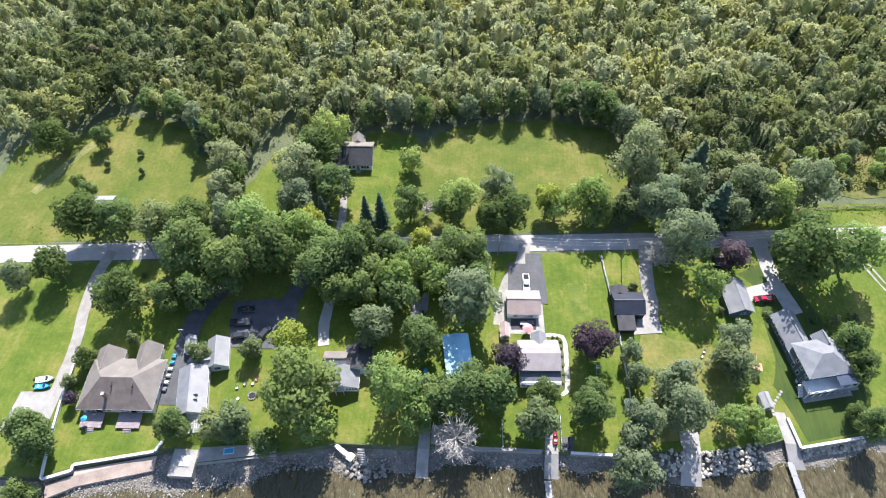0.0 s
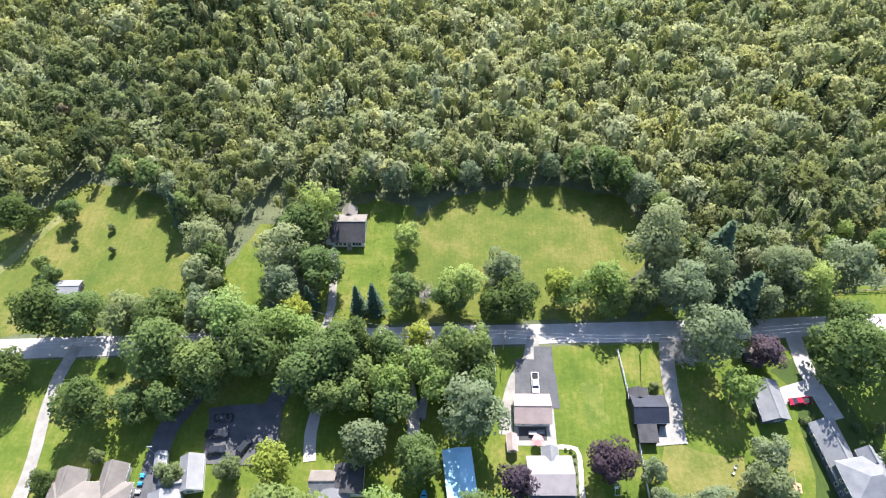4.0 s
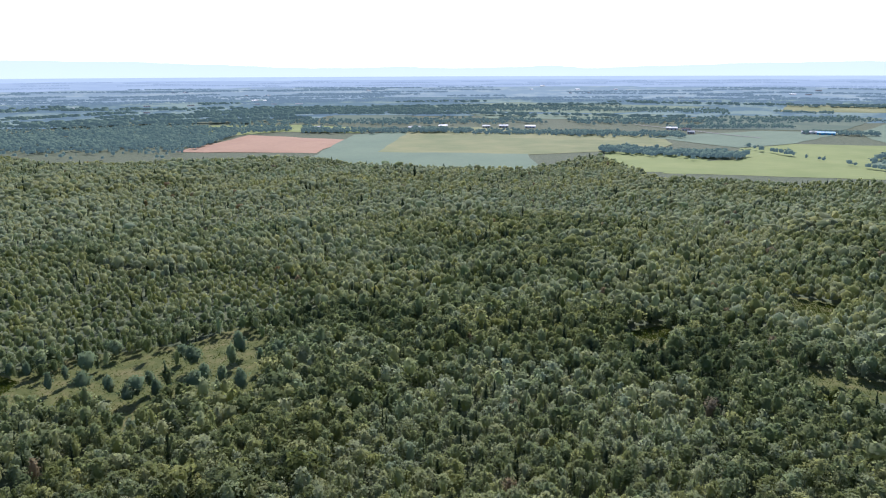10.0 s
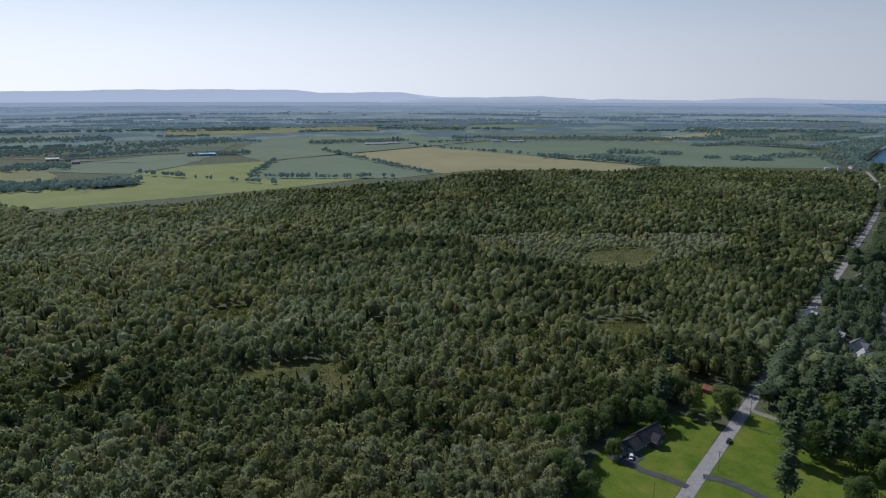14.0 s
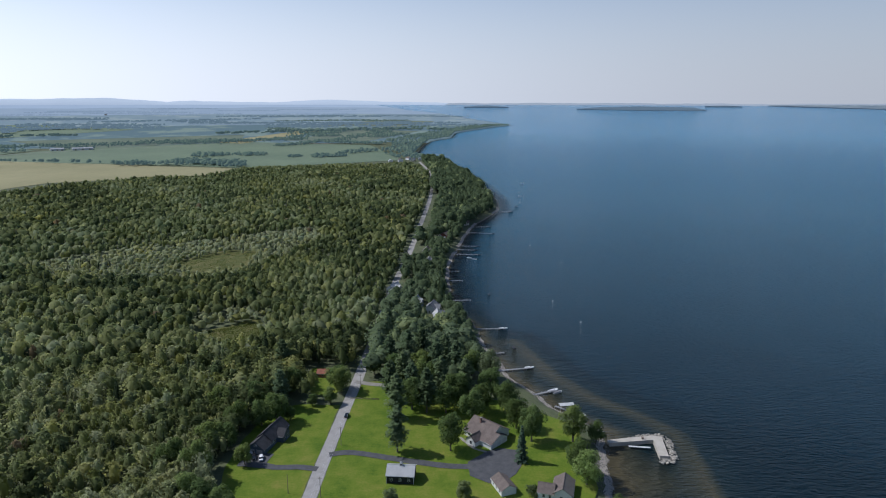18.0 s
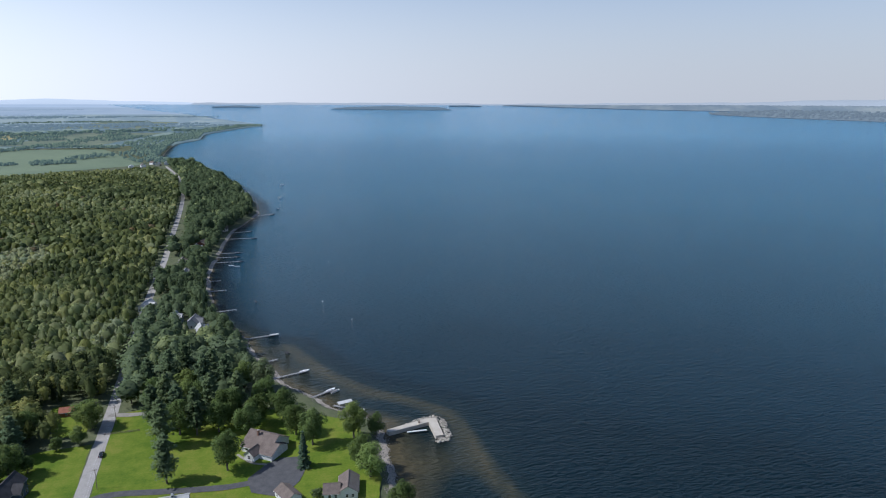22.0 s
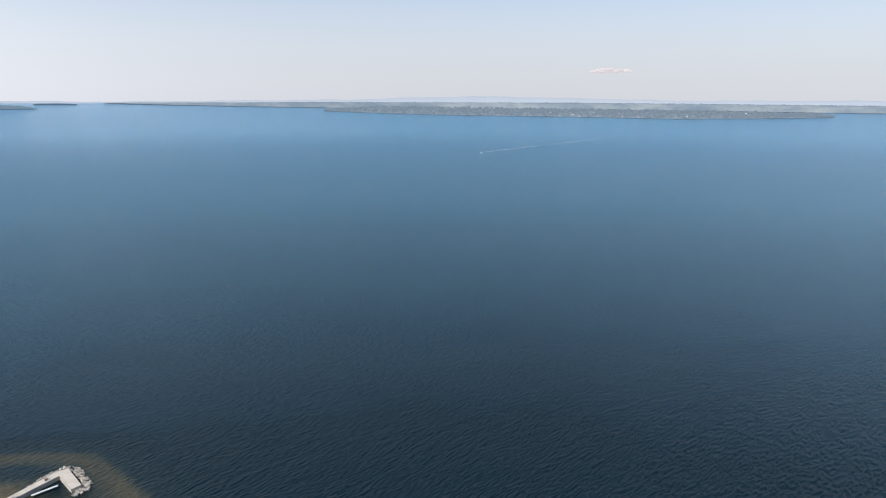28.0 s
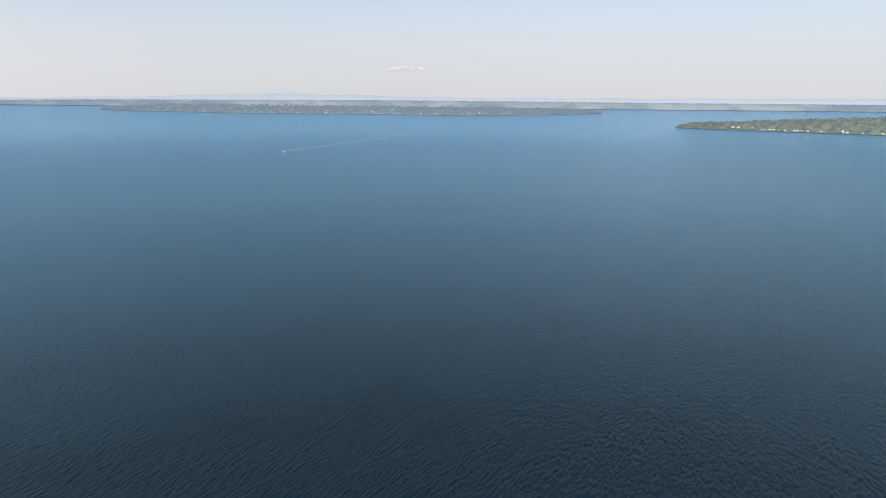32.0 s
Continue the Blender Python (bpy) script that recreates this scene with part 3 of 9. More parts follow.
def patch(name, pts, z, material, label, category="grass", amp=0.7, step=4.0, seed=0, kind="structure"):
    ring = wobble(pts, step, amp, seed + len(pts)) if amp else list(pts)
    vs = bowl([(x, y, z) for x, y in ring])
    bm = bmesh.new()
    f = bm.faces.new([bm.verts.new(v) for v in vs])
    bmesh.ops.triangulate(bm, faces=[f])
    ob = part(name, bm, material)
    return tagged(ob, label, category, kind=kind)


def seat(x, y, z):
    """A single place, drawn in with the land."""
    return Matrix.Translation(bowl([(x, y, z)])[0])


# ---- ground and lake: one grid that follows the shore ----
def spread(lo, hi, n, p=1.0):
    return lo + (hi - lo) * np.linspace(0, 1, n) ** p


cols = np.unique(np.concatenate([-spread(140, 70000, 40, 4), np.arange(-140, 130, 1.5), np.arange(130, 460, 2.5), np.arange(460, 1100, 9), np.arange(1100, 2400, 40), np.arange(2400, 5700, 90), spread(5700, 70000, 30, 3)]))
rows_in = np.concatenate([[0, 0.8, 1.6, 2.4, 2.6, 4, 8, 12, 20, 40, 80, 150], np.arange(250, 3000, 150), np.geomspace(3100, 70000, 36)])
rows_out = -np.concatenate([[0, 1.5, 3, 6, 10, 16, 22, 28, 35, 42, 50, 58, 66, 75, 85, 95, 110, 140, 220], np.geomspace(320, 80000, 50)])


def land_z(x, d):
    s = bank(x)
    u = np.where(d <= 0, d, np.where(d <= 2.6 * s, d / s, d - 2.6 * s + 2.6))
    near = np.interp(u, [-60, -25, -6, 0, 1.2, 2.0, 2.4, 2.6, 4], [-9, -5, -3.3, -2.6, -2.2, -1.7, -1.3, 0, 0])
    gentle = np.interp(d, [-60, -25, -6, 0, 2.4, 8, 14], [-9, -5, -3.3, -2.6, -2.0, -0.5, 0])
    k = np.clip((x - 110) / 60, 0, 1)
    return near * (1 - k) + gentle * k


def shore_grid(rws, zfun):
    X, D = np.meshgrid(cols, rws, indexing="ij")
    s = bank(X)
    D = np.where(D <= 0, D, np.where(D <= 2.6, D * s, D - 2.6 + 2.6 * s))
    V = np.stack([X, shore_y(X) + D, zfun(X, D)], -1).reshape(-1, 3)
    i, j = np.meshgrid(np.arange(len(cols) - 1), np.arange(len(rws) - 1), indexing="ij")
    a = (i * len(rws) + j).ravel()
    return bowl(V), np.stack([a, a + len(rws), a + len(rws) + 1, a + 1], 1), D.reshape(-1), V, np.tile(rws, len(cols))


v, f, d, raw, row = shore_grid(np.concatenate([[-58, -28, -16, -10, -6, -3, -1.5], rows_in]), land_z)
far = np.hypot(raw[:, 0], raw[:, 1])[f].max(1)
bed = row[f].max(1) <= 2.4
fx0, fx1 = raw[:, 0][f].min(1), raw[:, 0][f].max(1)
bay = np.any([(fx0 > a_) & (fx1 < b_) for a_, b_ in ((240, 430), (556, 690), (706, 862), (934, 996))], axis=0) & (row[f].max(1) <= 5.5)
# each farther sheet has more blue haze painted in as emission
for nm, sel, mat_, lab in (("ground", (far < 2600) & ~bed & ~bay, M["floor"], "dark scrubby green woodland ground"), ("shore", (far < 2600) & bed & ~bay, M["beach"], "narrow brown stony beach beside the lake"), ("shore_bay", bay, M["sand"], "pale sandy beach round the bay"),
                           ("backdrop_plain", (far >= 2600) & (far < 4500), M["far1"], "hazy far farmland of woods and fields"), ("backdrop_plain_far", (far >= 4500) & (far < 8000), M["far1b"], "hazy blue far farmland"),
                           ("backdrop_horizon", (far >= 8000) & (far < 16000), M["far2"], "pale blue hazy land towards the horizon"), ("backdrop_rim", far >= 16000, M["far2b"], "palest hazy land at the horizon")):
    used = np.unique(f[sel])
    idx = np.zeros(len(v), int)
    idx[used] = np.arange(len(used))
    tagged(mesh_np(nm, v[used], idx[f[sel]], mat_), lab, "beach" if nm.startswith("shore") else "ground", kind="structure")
v, f, d, raw, row = shore_grid(np.concatenate([rows_out[::-1], [0.8, 1.6]]), lambda x, d: np.full_like(x, -2.5))
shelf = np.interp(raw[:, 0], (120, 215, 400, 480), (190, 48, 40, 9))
# first term is depth; the rest rises with distance, for painted haze
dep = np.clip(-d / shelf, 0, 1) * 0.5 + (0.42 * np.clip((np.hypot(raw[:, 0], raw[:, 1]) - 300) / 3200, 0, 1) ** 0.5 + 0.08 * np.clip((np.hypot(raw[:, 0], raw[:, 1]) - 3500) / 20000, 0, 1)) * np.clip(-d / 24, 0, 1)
# a sand bar runs out from the head of the breakwater
bar = np.full(len(dep), 1e9)
for (xa, ya), (xb, yb) in (((424, 3), (371, -20)), ((371, -20), (341, -42)), ((341, -42), (324, -64)), ((324, -64), (306, -80)), ((306, -80), (279, -83)), ((279, -83), (252, -84)), ((252, -84), (231, -87)), ((231, -87), (190, -96))):
    t = np.clip(((raw[:, 0] - xa) * (xb - xa) + (raw[:, 1] - ya) * (yb - ya)) / ((xb - xa) ** 2 + (yb - ya) ** 2), 0, 1)
    bar = np.minimum(bar, np.hypot(raw[:, 0] - xa - t * (xb - xa), raw[:, 1] - ya - t * (yb - ya)))
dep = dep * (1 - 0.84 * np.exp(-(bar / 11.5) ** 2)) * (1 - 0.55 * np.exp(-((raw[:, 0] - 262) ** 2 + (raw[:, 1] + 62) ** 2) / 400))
tagged(mesh_np("lake_water", v, f, M["water"], True, {"depth_haze": dep}), "dark blue rippled lake water, brown in the shallows", "lake", kind="structure")

# ---- lawns, meadows ----
patch("lawn_south", [(-160, 47), (-100, 51), (0, 59), (120, 69), (150, 72), (150, 12)] + [(x, float(np.interp(x, _bx, _by)) + 0.55) for x in range(126, -161, -4)], 0.03, M["lawn"], "mown green lawns between houses", amp=0.1)
patch("lawn_dense", [(84, 57), (90, 50), (88, 44), (88.5, 30), (86, 22), (89, 14), (91, 7.2), (105, 10.5), (112, 25), (103, 46), (97, 64)], 0.06, M["rich"], "dense dark green lawn round the lake house", amp=0.3, seed=3)
patch("lawn_worn", [(33.4, 51), (39.6, 51.4), (40.4, 40), (34.2, 39)], 0.045, M["faded"], "pale worn patch in a mown lawn", amp=1.6, step=1.5, seed=15)
patch("lawn_drying", [(53, 35), (72, 34), (76, 20), (73, 6), (54, 5)], 0.05, M["dry"], "sun-dried yellowish lawn", amp=1.5, seed=4)
patch("meadow_main", [(-16, 66), (-14, 104), (-3, 113), (14, 117), (34, 119), (52, 115), (57, 102), (56, 90), (50, 84), (48, 71)], 0.05, M["meadow"], "yellow-green mown meadow", amp=0.8, seed=5)
patch("meadow_house", [(-39, 63.6), (-40, 92), (-41, 104), (-26, 111), (-14, 108), (-16, 66)], 0.04, M["lawn"], "rough green grass round a small house", amp=0.5, seed=6)
patch("meadow_strip", [(-68, 61.4), (-72, 76), (-66, 86), (-62, 99), (-57, 99), (-57, 82), (-54, 66)], 0.05, M["lawn"], "bright green grass strip between trees", amp=0.6, seed=7)
patch("meadow_west", [(-150, 54.4), (-72, 61), (-76, 76), (-80, 92), (-86, 104), (-106, 112), (-122, 112), (-133, 100), (-150, 96)], 0.05, M["meadow"], "yellow-green meadow with a worn track", amp=0.8, seed=8)
patch("verge_north", [(50, 69), (60, 80), (110, 84), (150, 88), (150, 77), (100, 73)], 0.04, M["lawn"], "green roadside verge", amp=0.6, seed=9)
patch("lawn_barn", [(190, 77.5), (243, 83), (300, 87.8), (340, 91), (344, 74), (336, 60), (330, 20), (318, -8), (303, -30), (250, -35), (215, -26), (190, 0)], 0.03, M["lush"], "broad mown lawn round a barn", amp=0.4, seed=10)
patch("lawn_blue_house", [(195, 85.5), (240, 89.5), (310, 95.5), (308, 118), (297, 131), (268, 132), (246, 130), (225, 124), (200, 118)], 0.03, M["lush"], "mown lawn round a blue house", amp=0.5, seed=11)
patch("lawn_cabin", [(318, 101), (345, 103), (358, 112), (356, 126), (338, 124), (322, 116)], 0.03, M["lush"], "small lawn beside a cabin", amp=0.5, seed=12)
ribbon("track_bare", [(-136, 76), (-131, 86), (-126.5, 95), (-121, 104)], 3.0, 0.09, M["worn"], "worn pale earth track across a meadow", "track", 2.0)
GLADES = {
    "marsh": [(-252, 303), (-223, 331), (-177, 347), (-165, 366), (-132, 371), (-113, 309), (-128, 299), (-162, 296), (-169, 266), (-195, 288), (-246, 284)],
    "marsh_west": [(-275, 314), (-247, 303), (-246, 286), (-262, 286)],
    "small": [(96, 388), (124, 402), (124, 380), (108, 364), (95, 373)],
    "upper": [(229, 460), (254, 444), (234, 413), (216, 430)],
    "long": [(175, 342), (198, 329), (216, 318), (236, 303), (217, 280), (218, 260), (204, 274), (208, 301), (186, 310)],
    "nook": [(288, 348), (305, 338), (286, 321)],
    "scrub": [(406, 222), (431, 196), (404, 179), (386, 197)],
    "roadside": [(106, 92), (112, 104), (121, 109), (146, 115), (150, 94), (128, 91)],
    "bog": [(587, 345), (640, 318), (640, 285), (584, 275), (560, 304)],
}
for i, (nm, poly) in enumerate(GLADES.items()):
    mid = np.mean(poly, 0)
    patch("glade", [tuple(mid + (np.array(q) - mid) * 1.3) for q in poly], 0.05 + 0.012 * i, M["glade"], "grassy clearing in the woods", amp=2.5, step=8, seed=20 + i)

# ---- far fields ----
FIELDS = (
    ("hay", [(296, 1060), (391, 1205), (495, 1240), (560, 1425), (714, 1512), (911, 1475), (880, 1010), (675, 1000)], "f_green"),
    ("hay", [(200, 1080), (460, 1080), (420, 1290), (262, 1360)], "f_green"),
    ("bean", [(690, 1180), (930, 1440), (1215, 1605), (1050, 955), (900, 960)], "f_soy"),
    ("grain", [(1220, 1604), (1540, 1560), (1612, 1565), (1500, 995), (1461, 660), (1370, 620), (1300, 720), (1150, 930), (1024, 945)], "f_tan"),
    ("bean", [(1545, 1560), (1960, 1500), (2400, 1080), (2300, 560), (1750, 330), (1480, 640), (1520, 1000)], "f_soy"),
    ("bean", [(911, 1478), (1225, 1640), (1900, 1560), (2000, 2050), (1500, 2350), (1000, 1800)], "f_soy"),
    ("stubble", [(-196, 1842), (-45, 1978), (469, 1729), (440, 1500), (368, 1400), (212, 1340), (99, 1300), (-215, 1334)], "f_olive"),
    ("earth", [(-639, 1325), (-614, 1700), (-332, 1587), (-335, 1312)], "f_earth"),
    ("bean", [(-196, 1845), (-212, 1336), (98, 1312), (110, 1060), (-160, 1100), (-330, 1230), (-334, 1722)], "f_soy"),
    ("bean", [(560, 1430), (720, 1520), (980, 1790), (780, 1850), (420, 1660)], "f_soy"),
    ("hay", [(-566, 2507), (-245, 2528), (-277, 2144), (-487, 2142)], "f_green"),
    ("bean", [(-55, 2615), (706, 2555), (600, 2247), (37, 2339)], "f_soy"),
    ("hay", [(-900, 1750), (-640, 1700), (-560, 1800), (-330, 1760), (-300, 1900), (-560, 2050), (-900, 2000)], "f_green"),
    ("hay", [(600, 1900), (1000, 1860), (1400, 2350), (900, 2500)], "f_green"),
    ("hay", [(1960, 1490), (2400, 1100), (2900, 1300), (2300, 2000)], "f_green"),
    ("grain", [(2300, 1050), (3300, 1050), (3400, 1180), (2350, 1190)], "f_tan"),
    ("hay", [(2500, 620), (3400, 560), (3500, 940), (2500, 960)], "f_green"),
    ("bean", [(2300, 2200), (3300, 2100), (3900, 3200), (2600, 3600)], "f_soy"),
    ("grain", [(1200, 2700), (2300, 2500), (2500, 2900), (1500, 3300)], "f_olive"),
    ("hay", [(3900, 700), (5000, 700), (5200, 1200), (4000, 1300)], "f_green"),
    ("bean", [(-600, 3000), (500, 2600), (1100, 3100), (200, 3600)], "f_soy"),
)
for i, (crop, poly, mt) in enumerate(FIELDS):
    # hay fields far off take a copy with haze painted in as emission
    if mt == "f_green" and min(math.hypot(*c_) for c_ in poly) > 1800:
        mt = "f_hazed"
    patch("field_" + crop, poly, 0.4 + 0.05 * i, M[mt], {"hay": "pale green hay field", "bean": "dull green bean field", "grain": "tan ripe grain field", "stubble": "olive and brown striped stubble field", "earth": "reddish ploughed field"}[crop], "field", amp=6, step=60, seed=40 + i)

# ---- roads and drives ----
ribbon("road", [(-260, 41.5), (-136, 51.8), (-31, 60.7), (68, 68.3), (121, 73), (180, 79.5), (243, 86.3), (295, 90.6), (358, 95.6), (528, 111.6), (677, 122.3), (785, 131.8), (1104, 162), (1400, 205), (1700, 280)], 6.1, 0.10, M["road"], "worn pale grey asphalt road", "road")
DRIVES = (
    ("driveway_gravel", [(-102.5, 55), (-104, 46), (-103.5, 36), (-101.6, 22), (-101.5, 10)], 3.2, "gravel", "pale gravel driveway"),
    ("driveway_house", [(-36.6, 61), (-35.3, 68), (-35.6, 76), (-36.6, 84), (-37.7, 92.5)], 2.2, "gravel", "pale gravel driveway"),
    ("driveway_curved", [(21.6, 64), (20.2, 57), (16.6, 51), (14.6, 44), (14.0, 36)], 3.4, "gravel", "curved white gravel driveway"),
    ("driveway_dark", [(24, 61), (24.4, 52), (25.5, 44)], 5.0, "asphalt", "dark asphalt driveway"),
    ("driveway_lake_house", [(93, 69), (93.5, 60), (95, 52), (97.5, 44)], 4.6, "road", "grey asphalt driveway"),
    ("driveway_garage", [(95, 53), (90, 51.5), (85, 49.5)], 4.4, "road", "grey asphalt spur to a garage"),
    ("driveway_long", [(-62, 55), (-66, 44), (-71, 33), (-71.6, 20), (-71.4, 8)], 5.4, "asphalt", "dark asphalt driveway"),
    ("driveway_shade", [(-41, 59), (-43, 50), (-46, 40), (-52, 32)], 5.0, "asphalt", "dark asphalt driveway under trees"),
    ("driveway_track", [(58, 66), (57, 54), (57, 44), (55, 37)], 4.0, "gravel", "pale gravel driveway"),
    ("driveway_middle", [(-13, 61), (-12, 52), (-10, 42), (-9, 34)], 3.0, "road", "grey driveway between trees"),
    ("driveway_cabin", [(-34, 58), (-34, 46), (-35, 34), (-34, 27)], 3.0, "road", "grey driveway under trees"),
    ("driveway_barn", [(261, 86.5), (264, 77), (262, 60), (260, 46), (258.6, 30), (260, 15)], 4.2, "asphalt", "dark asphalt driveway past the barn"),
    ("driveway_blue_house", [(248.5, 88), (249, 97), (247.5, 108), (250, 117)], 4.0, "asphalt", "grey asphalt driveway"),
    ("driveway_north", [(340, 95), (338, 86), (337, 75), (336, 62)], 4.2, "gravel", "pale gravel driveway"),
)
for i, (nm, pts, wd, mt, lab) in enumerate(DRIVES):
    ribbon(nm, pts, wd, 0.112 + 0.005 * i, M[mt], lab, "driveway", 2.5)
for k in (0.0, 1.9):
    ribbon("track_ruts", [(119.6 + k, 68), (121.3 + k, 63.7), (123.6 + k, 58.2), (125.8 + k, 53.4), (129 + k, 47)], 0.55, 0.09, M["gravel"], "pale wheel rut across the grass", "track", 2.0)
patch("forecourt_garage", [(246, 8), (252, 20), (263, 22), (273, 14), (277, 8), (276, 0), (266, -3), (256, 0)], 0.19, M["asphalt"], "dark asphalt forecourt", "driveway", amp=0.2, seed=61)
patch("forecourt_blue", [(246, 113), (258, 112), (258, 125), (246, 125)], 0.18, M["asphalt"], "grey asphalt forecourt", "driveway", amp=0.2, seed=62)
patch("forecourt_truck", [(16.5, 57), (23, 57), (27.2, 53), (27.8, 43.5), (16.2, 43.5)], 0.18, M["asphalt"], "dark asphalt forecourt before a garage", "driveway", amp=0.1, seed=63)
patch("forecourt_shade", [(-62, 39), (-44, 42), (-42, 26), (-60, 25)], 0.18, M["asphalt"], "dark asphalt parking place in tree shade", "driveway", amp=0.5, seed=64)
patch("forecourt_west", [(-99.8, 13), (-100, 2), (-111.5, -1.2), (-110.5, 9.5), (-104, 10)], 0.18, M["concrete"], "pale concrete parking pad", "driveway", amp=0.1, seed=65)
patch("forecourt_pale", [(53, 41), (58.5, 41), (59, 36), (51, 35)], 0.18, M["concrete"], "pale concrete pad beside a black shed", "driveway", amp=0.2, seed=66)

# ---- trees ----
def leaf_cards(centres, normals, size, rng):
    """Pairs of triangles that make small bent leaf clumps."""
    n = len(centres)
    up = rng.normal(size=(n, 3))
    nn = normals * 0.8 + np.array([0, 0, 0.4]) + rng.normal(scale=0.45, size=(n, 3))
    nn /= np.linalg.norm(nn, axis=1, keepdims=True) + 1e-9
    a = np.cross(nn, up)
    a /= np.linalg.norm(a, axis=1, keepdims=True) + 1e-9
    b = np.cross(nn, a)
    s = (size * rng.uniform(0.6, 1.3, n))[:, None]
    v = np.stack([centres - a * s, centres + b * s * 0.7 - nn * s * 0.2, centres + a * s, centres - b * s * 0.7 - nn * s * 0.2], 1).reshape(-1, 3)
    k = np.arange(n) * 4
    f = np.concatenate([np.stack([k, k + 2, k + 1], 1), np.stack([k, k + 3, k + 2], 1)])
    soft = normals * 0.55 + nn * 0.5 + np.array([0, 0, 0.15])
    soft /= np.linalg.norm(soft, axis=1, keepdims=True)
    return v, f, np.repeat(soft, 4, 0)


def lobes_crown(rng, n_lobes, tall, n_cards, size, narrow=1.0):
    """Leaf clumps on the skins of several lobes; crown radius 1, z from 0 to tall."""
    c = []
    for i in range(n_lobes):
        z = rng.uniform(0.15, 0.86)
        rad = math.sin(math.pi * min(0.95, z * 0.85 + 0.12)) ** 0.7
        an = 2.4 * i + rng.uniform(-0.5, 0.5)
        rr = rng.uniform(0.2, 0.78) * rad * narrow
        c.append((rr * math.cos(an), rr * math.sin(an), z * tall, rng.uniform(0.2, 0.44) * narrow * (0.65 + 0.35 * rad)))
    c.append((0, 0, tall * 0.82, 0.34 * narrow))
    c = np.array(c)
    w = c[:, 3] ** 2
    pick = rng.choice(len(c), n_cards, p=w / w.sum())
    nrm = rng.normal(size=(n_cards, 3))
    nrm[:, 2] = nrm[:, 2] * 0.9 + 0.25
    nrm /= np.linalg.norm(nrm, axis=1, keepdims=True)
    rad = c[pick, 3] * rng.uniform(0.66, 1.12, n_cards)
    cen = c[pick, :3] + nrm * rad[:, None] * np.array([1, 1, 0.85 + 0.15 * tall])
    return leaf_cards(cen, nrm, size, rng), c


def trunk_mesh(rng, lobes, height, z0, r0, sides=6):
    """A tapered trunk with limbs that reach into the lobes; crown units."""
    bm = bmesh.new()
    top = z0 + height * 0.7
    tube(bm, [(0, 0, -0.1), (rng.uniform(-0.03, 0.03), 0, z0), (rng.uniform(-0.08, 0.08), rng.uniform(-0.08, 0.08), top)], [r0 * 1.3, r0, r0 * 0.3], sides)
    for x, y, z, r in lobes[:9]:
        zb = max(z0 * 0.8, z + z0 - 0.5)
        tube(bm, [(0, 0, zb), (x * 0.5, y * 0.5, (zb + z + z0) / 2 + 0.05), (x, y, z + z0)], [r0 * 0.5, r0 * 0.32, r0 * 0.12], 4)
    return bm


PROTO = {}
M["shoreleaf"] = foliage("shore_tree_leaves", (0.09, 0.122, 0.062), (0.29, 0.33, 0.16), 0.5)


